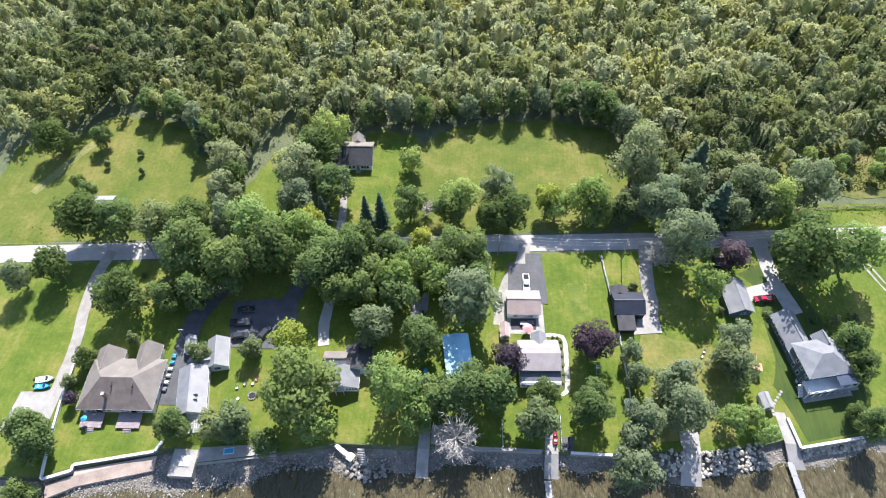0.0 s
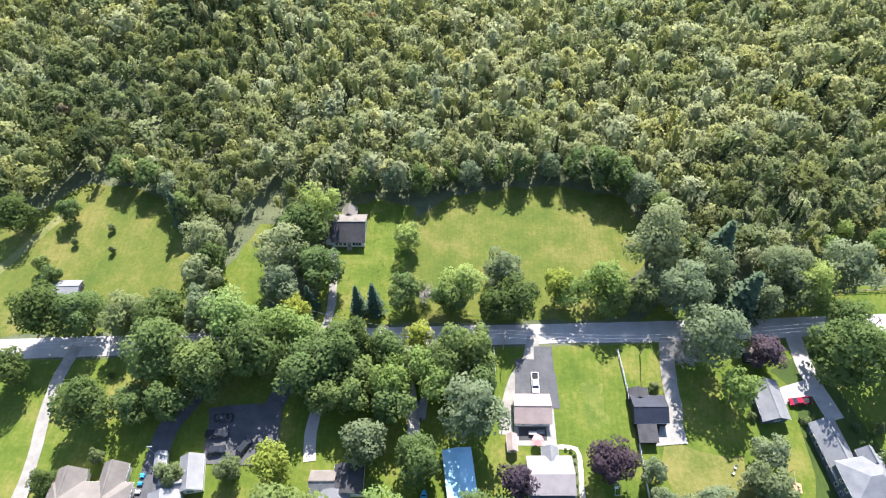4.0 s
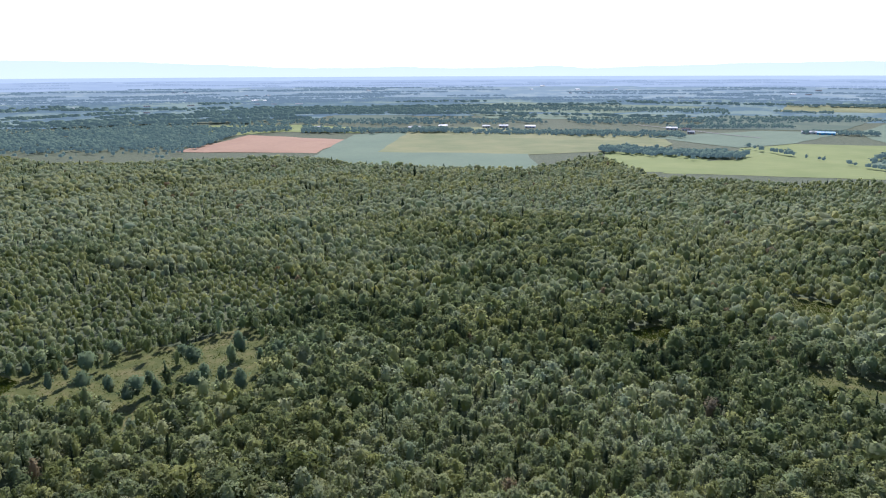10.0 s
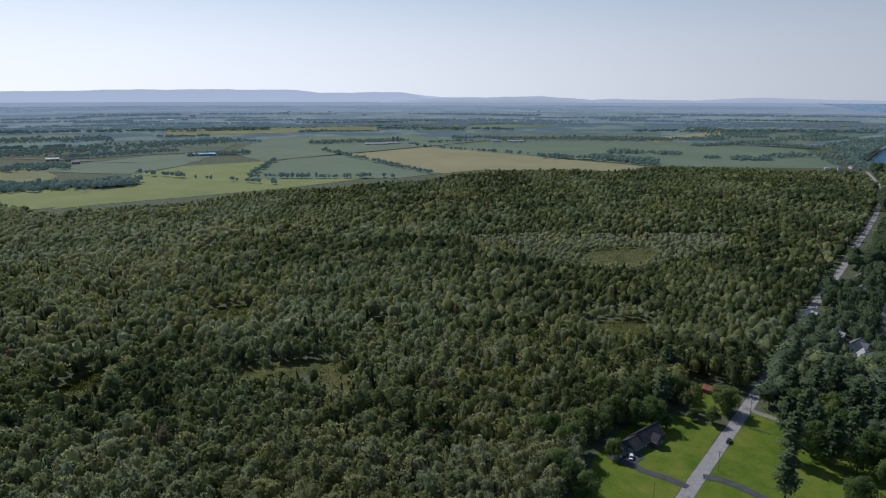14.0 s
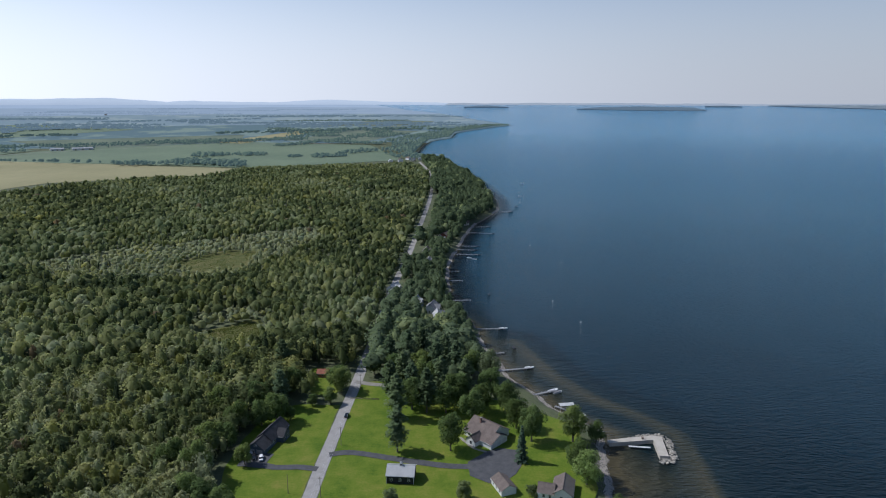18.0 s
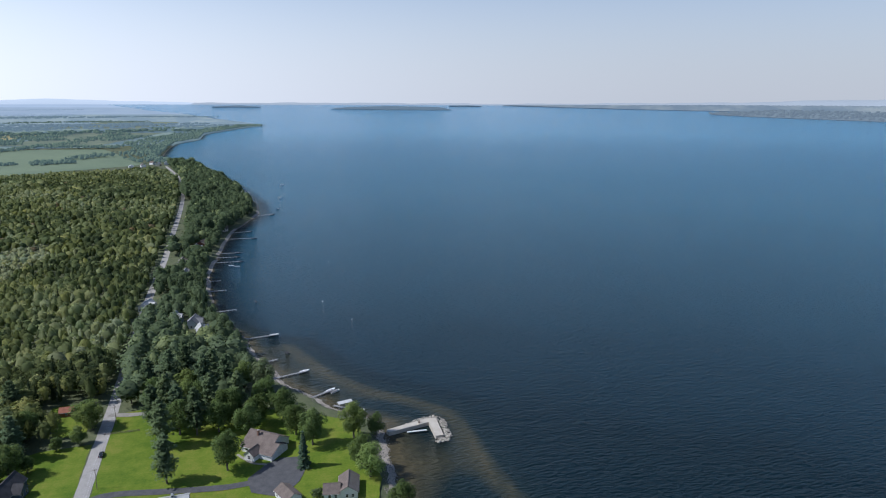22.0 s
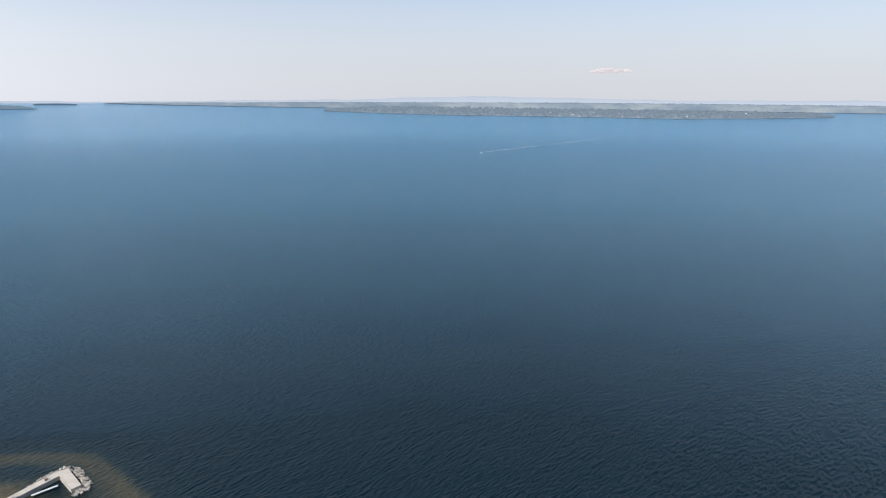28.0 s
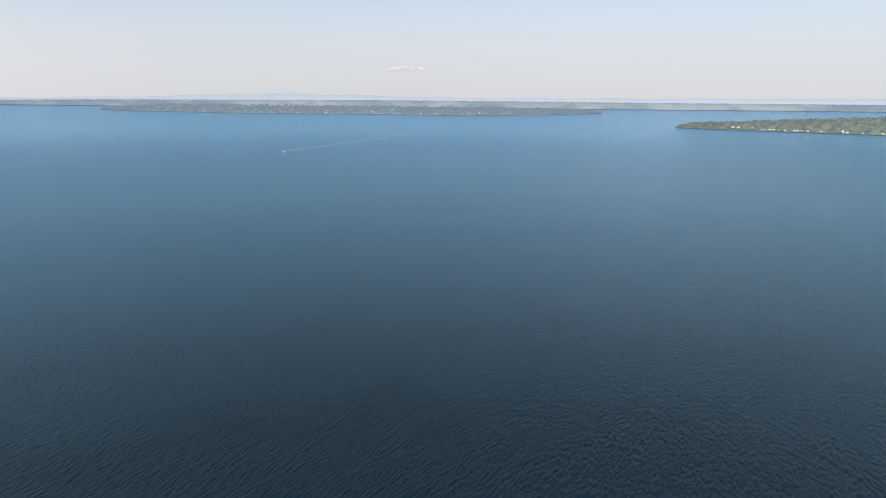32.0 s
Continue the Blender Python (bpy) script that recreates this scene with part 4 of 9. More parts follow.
def make_proto(kind, variant, big=False):
    rng = np.random.default_rng(abs(hash_kind(kind)) * 17 + variant)
    if kind == "c":
        tall = 3.6
        n = 1100
        z = rng.uniform(0, 1, n) ** 1.3
        layer = np.round(z * 13) / 13
        an = rng.uniform(0, 6.283, n)
        rr = (1 - layer) ** 0.9 * (0.75 + 0.25 * np.sin(an * 5 + layer * 40)) * rng.uniform(0.35, 1.0, n) + 0.03
        cen = np.stack([rr * np.cos(an), rr * np.sin(an), layer * tall - rr * 0.35 + rng.uniform(-0.06, 0.06, n)], 1)
        nr = np.stack([np.cos(an) * 0.4, np.sin(an) * 0.4, np.full(n, 0.9)], 1)
        v, f, nv = leaf_cards(cen, nr, 0.15, rng)
        lob, z0 = [], 0.35
        v[:, 2] += z0
    elif kind == "n":
        tall, n = 3.5, 3200
        z = rng.uniform(0, 1, n) ** 0.9
        layer = np.round(z * 10) / 10
        bough = rng.integers(0, 7, n)
        an = bough * 0.8976 + layer * 37 + rng.normal(scale=0.2, size=n)
        reach = (1 - layer ** 2.4 * 0.85) ** 0.8 * (0.7 + 0.3 * rng.uniform(0, 1, n)) * (0.72 + 0.28 * np.sin(bough * 2.3 + layer * 23 + variant))
        rr = reach * rng.uniform(0.08, 1.0, n) ** 0.7
        cen = np.stack([rr * np.cos(an), rr * np.sin(an), 0.35 + layer * (tall - 0.6) + rr * 0.18 + rng.uniform(-0.1, 0.1, n)], 1)
        nr = np.stack([np.cos(an) * 0.35, np.sin(an) * 0.35, np.full(n, 0.9)], 1)
        v, f, nv = leaf_cards(cen, nr, 0.085, rng)
        lob, z0 = [], 0.35
        v[:, 2] += z0
    elif kind == "b":
        v, f, lob, z0, tall = None, None, None, 0.6, 1.9
    elif kind == "s":
        (v, f, nv), lob = lobes_crown(rng, 7, 1.0, 350, 0.13)
        z0 = 0.05
        v[:, 2] += z0
        tall = 1.0
    else:
        tall = {"l": 1.95, "g": 2.1, "n": 3.6}.get(kind, 1.8)
        n_cards = {"l": 2500, "y": 3200, "g": 3200}.get(kind, 3600)
        (v, f, nv), lob = lobes_crown(rng, {"l": 20, "g": 24}.get(kind, 28), tall, int(n_cards * (1.15 if big else 0.78)), 0.056 if big else 0.071)
        z0 = 0.42
        v[:, 2] += z0
    root = thing("tree" if kind != "s" else "shrub", "x", "tree" if kind != "s" else "shrub")
    if kind == "b":
        bm = bmesh.new()
        tube(bm, [(0, 0, -0.1), (0.02, 0, 0.6), (0.0, 0.03, 1.7)], [0.09, 0.06, 0.015], 6)
        for i in range(80):
            a, zb = rng.uniform(0, 6.283), rng.uniform(0.4, 1.5)
            ln = rng.uniform(0.6, 1.05)
            p1 = (ln * 0.5 * math.cos(a), ln * 0.5 * math.sin(a), zb + 0.25)
            p2 = (ln * math.cos(a + 0.2), ln * math.sin(a + 0.2), zb + rng.uniform(0.3, 0.75))
            tube(bm, [(0, 0, zb), p1, p2], [0.03, 0.018, 0.006], 3)
            for k in range(7):
                b, q = rng.uniform(0, 6.283), Vector(p1).lerp(Vector(p2), rng.uniform(0, 1))
                tube(bm, [q, q + Vector((math.cos(b) * 0.22, math.sin(b) * 0.22, rng.uniform(0.05, 0.22)))], [0.011, 0.004], 3)
        part("branch_work", bm, M["deadwood"], root)
        return root
    bm = bmesh.new() if kind in "cn" else trunk_mesh(rng, lob, tall, z0, 0.055 if kind != "s" else 0.03)
    if kind in "cn":
        tube(bm, [(0, 0, -0.1), (0, 0, 1.4), (0, 0, 3.8)], [0.07, 0.05, 0.012], 6)
    part("trunk", bm, M["bark"], root)
    ob = mesh_np("crown", v, f, LEAF[kind], True, None, nv)
    ob.parent = root
    return root


def hash_kind(k):
    return ord(k)


TREE_LABEL = {"d": "leafy dark green broadleaf tree", "l": "light green broadleaf tree with airy crown", "y": "yellow-green broadleaf tree", "g": "grey-green poplar-like tree", "o": "olive green broadleaf tree",
              "p": "purple-leaved ornamental maple tree", "c": "dark green conifer tree", "n": "tall dark green pine tree", "s": "low rounded green shrub", "b": "bare grey leafless tree"}


def plant(rows, where):
    rng = random.Random(len(rows) * 3 + len(where))
    for x, y, r, k in rows:
        var = rng.randrange(3 if k in "dg" else 2)
        key = (k, var, r > 6.2)
        if key not in PROTO:
            PROTO[key] = make_proto(*key)
            PROTO[key].location = (0, 0, -400)
        src = PROTO[key]
        h = rng.uniform(0.9, 1.15)
        if k == "n":
            h *= 0.85
        if k == "c":
            h = min(1.1, max(0.72, 4.4 / max(r, 1)))
        dd = y - float(shore_y(x))
        zg = float(land_z(np.array(x), np.array(dd))) if dd < 14 else 0.0
        m = Matrix.Translation((x, y, max(zg, -2.2))) @ Matrix.Rotation(rng.uniform(0, 6.283), 4, "Z") @ Matrix.Diagonal((r, r, r * h, 1))
        ob = copy_thing(src, m)
        tagged(ob, TREE_LABEL[k] + " " + where, "tree" if k != "s" else "shrub", where)


TREES_SOUTH = ((-113, 44, 5.5, 'd'), (-122, 40.6, 4.6, 'g'), (-90, 36.1, 7.2, 'd'), (-79.8, 39.7, 4.2, 'd'), (-89.8, 46.5, 1.2, 's'), (-74, 49.5, 9, 'd'), (-63.5, 46, 7.5, 'd'), (-70, 37.4, 5.7, 'd'), (-57.5, 59.3, 8.5, 'l'), (-61, 45.6, 6.9, 'd'), (-49.4, 50.6, 8.2, 'd'), (-37.2, 46.3, 7.6, 'd'), (-28.2, 52.6, 7.2, 'd'), (-31.5, 41.3, 5.4, 'd'), (-17.6, 54.5, 5.5, 'd'), (-15.2, 45.3, 5.9, 'l'), (-9.3, 58.7, 4.5, 'y'), (-0.3, 54.1, 7.1, 'd'), (-3.8, 45.9, 5.8, 'l'), (5.9, 54.8, 6.6, 'd'), (5.4, 37.8, 8.3, 'g'), (-20.2, 29.8, 6.2, 'g'), (-6.9, 25.7, 6.4, 'd'), (-65.6, 21.3, 3.4, 'o'), (-85, 24.8, 2.3, 'o'))
TREES_SOUTH_2 = ((-95.2, 18.3, 3.3, 'd'), (-97.7, 12, 2.3, 'o'), (-95.1, 7.2, 2.1, 'p'), (-40.5, 22.5, 6.3, 'y'), (-34.9, 9.2, 10.4, 'd'), (-30.8, 2.1, 5.4, 'l'), (-52.3, 23.4, 3.6, 'o'), (-51.3, 2.4, 5.8, 'o'), (-56.2, 1.4, 4.4, 'o'), (-66.3, 1.5, 4.5, 'd'), (-13.2, 11.8, 7.4, 'l'), (-6.9, 6.4, 5, 'l'), (-100.1, -1.8, 5.2, 'd'), (6.2, 13.3, 6.4, 'd'), (0.2, 11.1, 5.9, 'd'), (12.3, 13.1, 5.9, 'd'), (15.9, 23.3, 4.8, 'p'), (37.8, 27.9, 6.6, 'p'), (81.3, 59, 5.2, 'p'), (24.5, 13.4, 5.1, 'd'), (22.8, 6.4, 5.6, 'o'), (36.1, 10.7, 6.3, 'd'), (48.3, 27.3, 3.3, 'g'), (49, 20.4, 3.7, 'g'))
TREES_SOUTH_3 = ((48.7, 8.5, 5.2, 'g'), (65.3, 60, 8.6, 'g'), (71.1, 47.4, 5.6, 'l'), (60.2, 58.7, 5.4, 'b'), (58.9, 19.3, 5.5, 'g'), (58.2, 9.8, 6.5, 'g'), (99.1, 56.3, 10.7, 'd'), (103.5, 68.7, 6.4, 'd'), (113.5, 59.3, 8, 'l'), (75.7, 32.5, 4.8, 'g'), (74, 24.1, 6, 'g'), (71.1, 27, 3.1, 'g'), (105.4, 32.5, 4.9, 'd'), (107.1, 26.5, 4.8, 'd'), (76.1, 43.9, 1.6, 's'), (51.5, 49.5, 1.3, 's'), (101.8, 42.2, 1.5, 's'), (89.2, 42.9, 1.7, 's'), (107.2, 41.9, 2.4, 's'), (112.8, 43, 2.5, 's'), (102.9, 14.3, 3, 'd'))
TREES_SHORE = ((3.2, 0.9, 5.9, 'b'), (45.4, -3.9, 6, 'g'), (46.1, 3.5, 4.4, 'g'), (56.7, 16.2, 4.6, 'g'), (-2.5, 11.1, 5.2, 'd'), (70.6, 9.5, 4.2, 'l'), (79.2, 7.1, 3.4, 'l'), (76.6, 11.4, 3.1, 'l'), (104.4, 10.8, 4.4, 'd'), (-97.7, -4.9, 5.6, 'd'), (-98.6, -16.2, 4.2, 'd'), (-43.1, -1.8, 3.8, 'd'))
TREES_NORTH = ((-108.8, 59.8, 8, 'd'), (-99.8, 60.2, 6.8, 'd'), (-88.3, 61.1, 7.4, 'o'), (-77.8, 59.9, 7.7, 'd'), (-67.9, 62.8, 6.3, 'g'), (-73.4, 85.8, 6.7, 'g'), (-71.3, 74.3, 5.8, 'g'), (-70.3, 80.2, 4.9, 'd'), (-49.8, 82.3, 8, 'g'), (-45.6, 91.7, 7.8, 'd'), (-41.5, 98.8, 6.6, 'l'), (-39.5, 78.3, 7.1, 'd'), (-48.3, 72.4, 6.5, 'g'), (-43.4, 64.7, 5.1, 'y'), (-40.3, 69.7, 2.7, 'c'), (-27, 69.5, 3, 'c'), (-22.5, 69.7, 3.3, 'c'), (-15, 92.1, 4.7, 'l'), (-13.8, 72.4, 5.4, 'd'), (-8.9, 74.2, 3, 'b'), (1.5, 73.7, 6.9, 'l'), (-1.3, 71.4, 5.3, 'd'), (12.5, 79.6, 6.4, 'g'), (16.7, 70.6, 6.5, 'd'))
TREES_NORTH_2 = ((11.1, 69.8, 5, 'd'), (28.1, 76.2, 5.2, 'y'), (30.9, 74.7, 5.1, 'l'), (40, 76.2, 7.1, 'l'), (43.8, 73.4, 5.5, 'd'), (50.4, 75.1, 5.9, 'o'), (61.6, 74.2, 8, 'g'), (55.9, 90, 9.1, 'g'), (74.6, 90.9, 6.9, 'c'), (77.9, 74.2, 7, 'c'), (71, 82.2, 6.6, 'g'), (89.5, 82.4, 7.6, 'g'), (57.3, 77.2, 5.7, 'g'), (97.3, 78.3, 7, 'l'), (106.8, 83, 8, 'g'), (-133, 93.5, 6.5, 'd'), (-119.4, 97.6, 3.8, 'd'), (-115.8, 74.9, 3.2, 'd'), (-106.3, 94.2, 1.3, 'o'), (-103.3, 86.1, 1.2, 'o'), (-115.5, 88.3, 1.3, 'o'), (-85.3, 97.9, 3.5, 'c'), (-121, 79, 2.6, 'd'), (-45.3, 55.7, 7.4, 'l'))
TREES_NORTH_3 = ((-50, 54.4, 6.7, 'l'), (84.5, 74.1, 5, 'g'), (93.4, 77.2, 5.8, 'g'))
TREES_CANOPY = ((-40, 57, 6.4, 'l'), (-33, 50, 7.2, 'd'), (-26, 56.5, 6, 'd'), (-22, 47, 6.2, 'd'), (-9, 51, 5.6, 'l'), (-25, 41.5, 5.6, 'd'), (-15, 39.5, 6, 'd'), (-55, 51, 7.4, 'd'), (7, 47, 5.6, 'd'), (-78, 36, 5, 'd'))
TREES_EDGE = ((-31, 113, 4.6, 'd'), (-22, 114, 4.4, 'g'), (-13, 114, 4.8, 'd'), (-5, 117, 4.4, 'd'), (3, 118, 4.7, 'g'), (11, 120, 4.3, 'd'), (19, 121, 4.8, 'd'), (28, 122, 4.4, 'g'), (36, 122, 5, 'd'), (44, 120.5, 6.2, 'd'), (50, 117, 5.6, 'd'), (56, 112, 5.8, 'g'), (60, 104, 5.4, 'd'), (-108, 114, 5, 'd'), (-98, 112, 5.5, 'd'), (-89, 107, 5.2, 'g'), (-83, 99, 5, 'd'))
TREES_SCRUB = ((109, 97, 3.0, 'l'), (115, 102, 3.2, 'l'), (119, 94, 2.6, 'g'), (124, 99, 3.1, 'l'), (130, 106, 3.4, 'g'), (135, 97, 3.0, 'l'), (140, 104, 3.2, 'l'), (145, 98, 2.8, 'y'), (127, 94, 2.2, 's'), (138, 110, 2.2, 's'), (113, 92, 2.0, 's'), (147, 109, 3.2, 'l'))
TREES_LAWN = ((267.6, 55.5, 7.2, 'n'), (299.7, 62.4, 7.2, 'n'), (331.2, 65.1, 7.2, 'n'), (319.2, 69.5, 7.2, 'n'), (323, 58.5, 7.2, 'n'), (307.9, 47.8, 7.2, 'n'), (325.8, 42.5, 7.2, 'n'), (317.5, 35.5, 7.2, 'd'), (349.7, 36.6, 7.2, 'n'), (355.6, 27.9, 7.2, 'd'), (365.1, 68.1, 7.2, 'n'), (372.8, 60.8, 7.2, 'n'), (363.8, 45.3, 7.2, 'n'), (359.6, 78.3, 7.2, 'n'), (271.9, 30.9, 7.2, 'd'), (302.1, 22.7, 7.2, 'd'), (312.5, 6.5, 7.2, 'd'), (329.5, 15.2, 7.2, 'd'), (285.2, -6.9, 7.2, 'd'), (296.9, 0.7, 7.2, 'd'), (266.7, -2.2, 4, 'c'), (287.4, -26.7, 7.2, 'd'), (289.3, -37.9, 4.9, 'd'), (252, -30.2, 7.2, 'l'))
TREES_LAWN_2 = ((260.3, -27.5, 7.2, 'd'), (226.1, -39.7, 6.3, 'd'), (241.5, -6.4, 3.9, 's'), (328.9, 101.9, 7.2, 'd'), (321.2, 126.9, 7.2, 'd'), (345.9, 140.9, 7.2, 'n'), (286.9, 122.4, 6.9, 'd'), (351.1, 86.3, 5.5, 'd'), (350.8, 17.2, 7.2, 'g'), (326, 29.2, 7.2, 'n'), (332.1, 54.8, 7.2, 'd'), (352.6, 48.7, 7.2, 'n'), (311.5, 19, 6.8, 'd'), (310.1, 56.1, 7.2, 'd'), (330.7, 49.4, 7.2, 'd'), (308.7, 37.7, 7.2, 'd'), (319.9, 31.8, 7.2, 'd'), (354.3, 58, 7.2, 'd'), (343, 72, 7.2, 'd'))
TREES_LAWN2 = ((223.5, 49.5, 4.3, 'o'), (234.7, 21.1, 4.2, 'o'), (290.2, 116.2, 3.6, 'd'), (310.7, 101.2, 4.4, 'd'), (307.6, 109.9, 3.2, 'd'), (325.6, 99.2, 7.2, 'd'), (302.2, 125.2, 6.5, 'n'), (283, 128.4, 6.8, 'd'), (277.1, 137.9, 7.2, 'd'), (293.7, 155.2, 7.2, 'd'), (297.1, 137.4, 7.2, 'd'), (210.1, 115.3, 6.3, 'd'), (213.5, 130.4, 7.2, 'd'), (234.2, 136.5, 7.2, 'd'), (253.5, 141, 7.2, 'd'), (236.8, 148.7, 7.2, 'd'), (258, 134.8, 5.8, 'd'), (247.9, 121.9, 4.4, 'd'), (210.7, 124, 7.2, 'd'))

for rows in (TREES_SOUTH, TREES_SOUTH_2, TREES_SOUTH_3):
    plant(rows, "between the lakeside houses")
plant(TREES_CANOPY, "between the lakeside houses")
plant(TREES_EDGE, "at the edge of the woods")
plant(TREES_SHORE, "beside the lake shore")
for rows in (TREES_NORTH, TREES_NORTH_2, TREES_NORTH_3):
    plant(rows, "along the meadow hedgerow")
for rows in (TREES_LAWN, TREES_LAWN_2):
    plant(rows, "on the lakeside lawn")
plant(TREES_LAWN2, "round the barn lawn")
plant(TREES_SCRUB, "in roadside scrub")
plant(((28.6, 33.0, 0.6, 's'), (29.8, 32.6, 0.7, 's'), (30.6, 31.7, 0.6, 's'), (30.7, 29.6, 0.5, 's'), (30.8, 27.3, 0.5, 's'), (30.8, 24.5, 0.55, 's'), (30.8, 22.0, 0.45, 's'), (30.6, 19.5, 0.55, 's'), (53.0, 50.5, 1.7, 's')), "beside a house wall")
for ob in list(PROTO.values()):
    for c in ob.children_recursive:
        bpy.data.objects.remove(c)
    bpy.data.objects.remove(ob)

# ---- woods ----
FOREST = [(-900, 100), (-150, 95), (-134, 102), (-124, 114), (-106, 114), (-90, 107), (-84, 96), (-72, 90), (-64, 101), (-56, 101), (-52, 92), (-42, 106), (-26, 113), (-14, 111), (-3, 116), (14, 120), (34, 122), (54, 118), (60, 104), (57, 88), (62, 84),
          (110, 88), (150, 90), (200, 120), (225, 126), (246, 132), (268, 134), (297, 133), (312, 119), (316, 103), (322, 118), (338, 126), (360, 127), (361, 112), (350, 100.5), (420, 106), (528, 116.5), (600, 122), (640, 126), (785, 138), (900, 148), (1104, 167), (1400, 211)]
FOREST_BACK = [(1720, 300), (1660, 570), (1560, 685), (1405, 740), (1360, 640), (1330, 790), (1180, 930), (940, 930), (690, 1020), (534, 1030), (294, 1055), (250, 1350), (84, 1160), (-160, 1165), (-335, 1300), (-600, 1240), (-810, 1190), (-985, 1270), (-1400, 1300)]

# single trees standing in the marsh clearing
MARSH_TREES = ((-240, 324), (-209, 333), (-213, 311), (-244, 306), (-172, 285), (-169, 295), (-169, 330), (-158, 321), (-137, 324), (-137, 339), (-120, 322), (-112, 323), (-162, 300), (-143, 301), (-174, 280), (-133, 299), (-120, 291), (-110, 327), (-240, 312), (-254, 306), (-219, 301), (-222, 291), (-205, 293), (-187, 288), (-145, 290), (-212, 318), (-161, 284))


def field_noise(q, s, seed):
    rng = np.random.default_rng(seed)
    out = 0
    for k in range(7):
        an = rng.uniform(0, 6.283)
        a, ph = np.array([math.cos(an), math.sin(an)]) / s * (0.6 + k * 0.45), rng.uniform(0, 6.28)
        out = out + np.sin(q @ a + ph + 0.8 * np.sin(q @ a[::-1] * 0.7 + k)) / (1 + k * 0.3)
    return out / 2.6


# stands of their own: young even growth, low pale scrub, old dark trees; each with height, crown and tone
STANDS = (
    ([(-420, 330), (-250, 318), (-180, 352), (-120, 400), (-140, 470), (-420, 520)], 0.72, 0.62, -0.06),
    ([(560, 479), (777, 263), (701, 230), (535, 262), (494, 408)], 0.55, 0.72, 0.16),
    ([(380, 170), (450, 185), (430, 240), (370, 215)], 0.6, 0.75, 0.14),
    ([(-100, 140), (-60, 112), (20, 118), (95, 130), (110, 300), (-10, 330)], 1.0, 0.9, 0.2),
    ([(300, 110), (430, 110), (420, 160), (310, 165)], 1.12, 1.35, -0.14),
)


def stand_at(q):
    """Height, crown width and tone round each place, by stand; tone also falls steadily eastward."""
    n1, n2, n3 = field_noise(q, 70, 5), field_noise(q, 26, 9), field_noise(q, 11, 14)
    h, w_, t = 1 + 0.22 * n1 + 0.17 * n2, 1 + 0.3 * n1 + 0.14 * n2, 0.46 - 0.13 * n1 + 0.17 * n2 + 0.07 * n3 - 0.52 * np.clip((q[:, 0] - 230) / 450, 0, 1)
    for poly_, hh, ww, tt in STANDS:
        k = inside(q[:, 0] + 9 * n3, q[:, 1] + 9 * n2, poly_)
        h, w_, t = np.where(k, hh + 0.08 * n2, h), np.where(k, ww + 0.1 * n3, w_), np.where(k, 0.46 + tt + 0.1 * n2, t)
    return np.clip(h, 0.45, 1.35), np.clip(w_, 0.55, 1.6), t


def scatter(lo, hi, spacing, rng):
    gx, gy = np.meshgrid(np.arange(lo[0], hi[0], spacing), np.arange(lo[1], hi[1], spacing * 0.87))
    gx = gx + (np.arange(gx.shape[0]) % 2)[:, None] * spacing / 2
    return np.stack([gx.ravel(), gy.ravel()], 1) + rng.uniform(-0.5, 0.5, (gx.size, 2)) * spacing


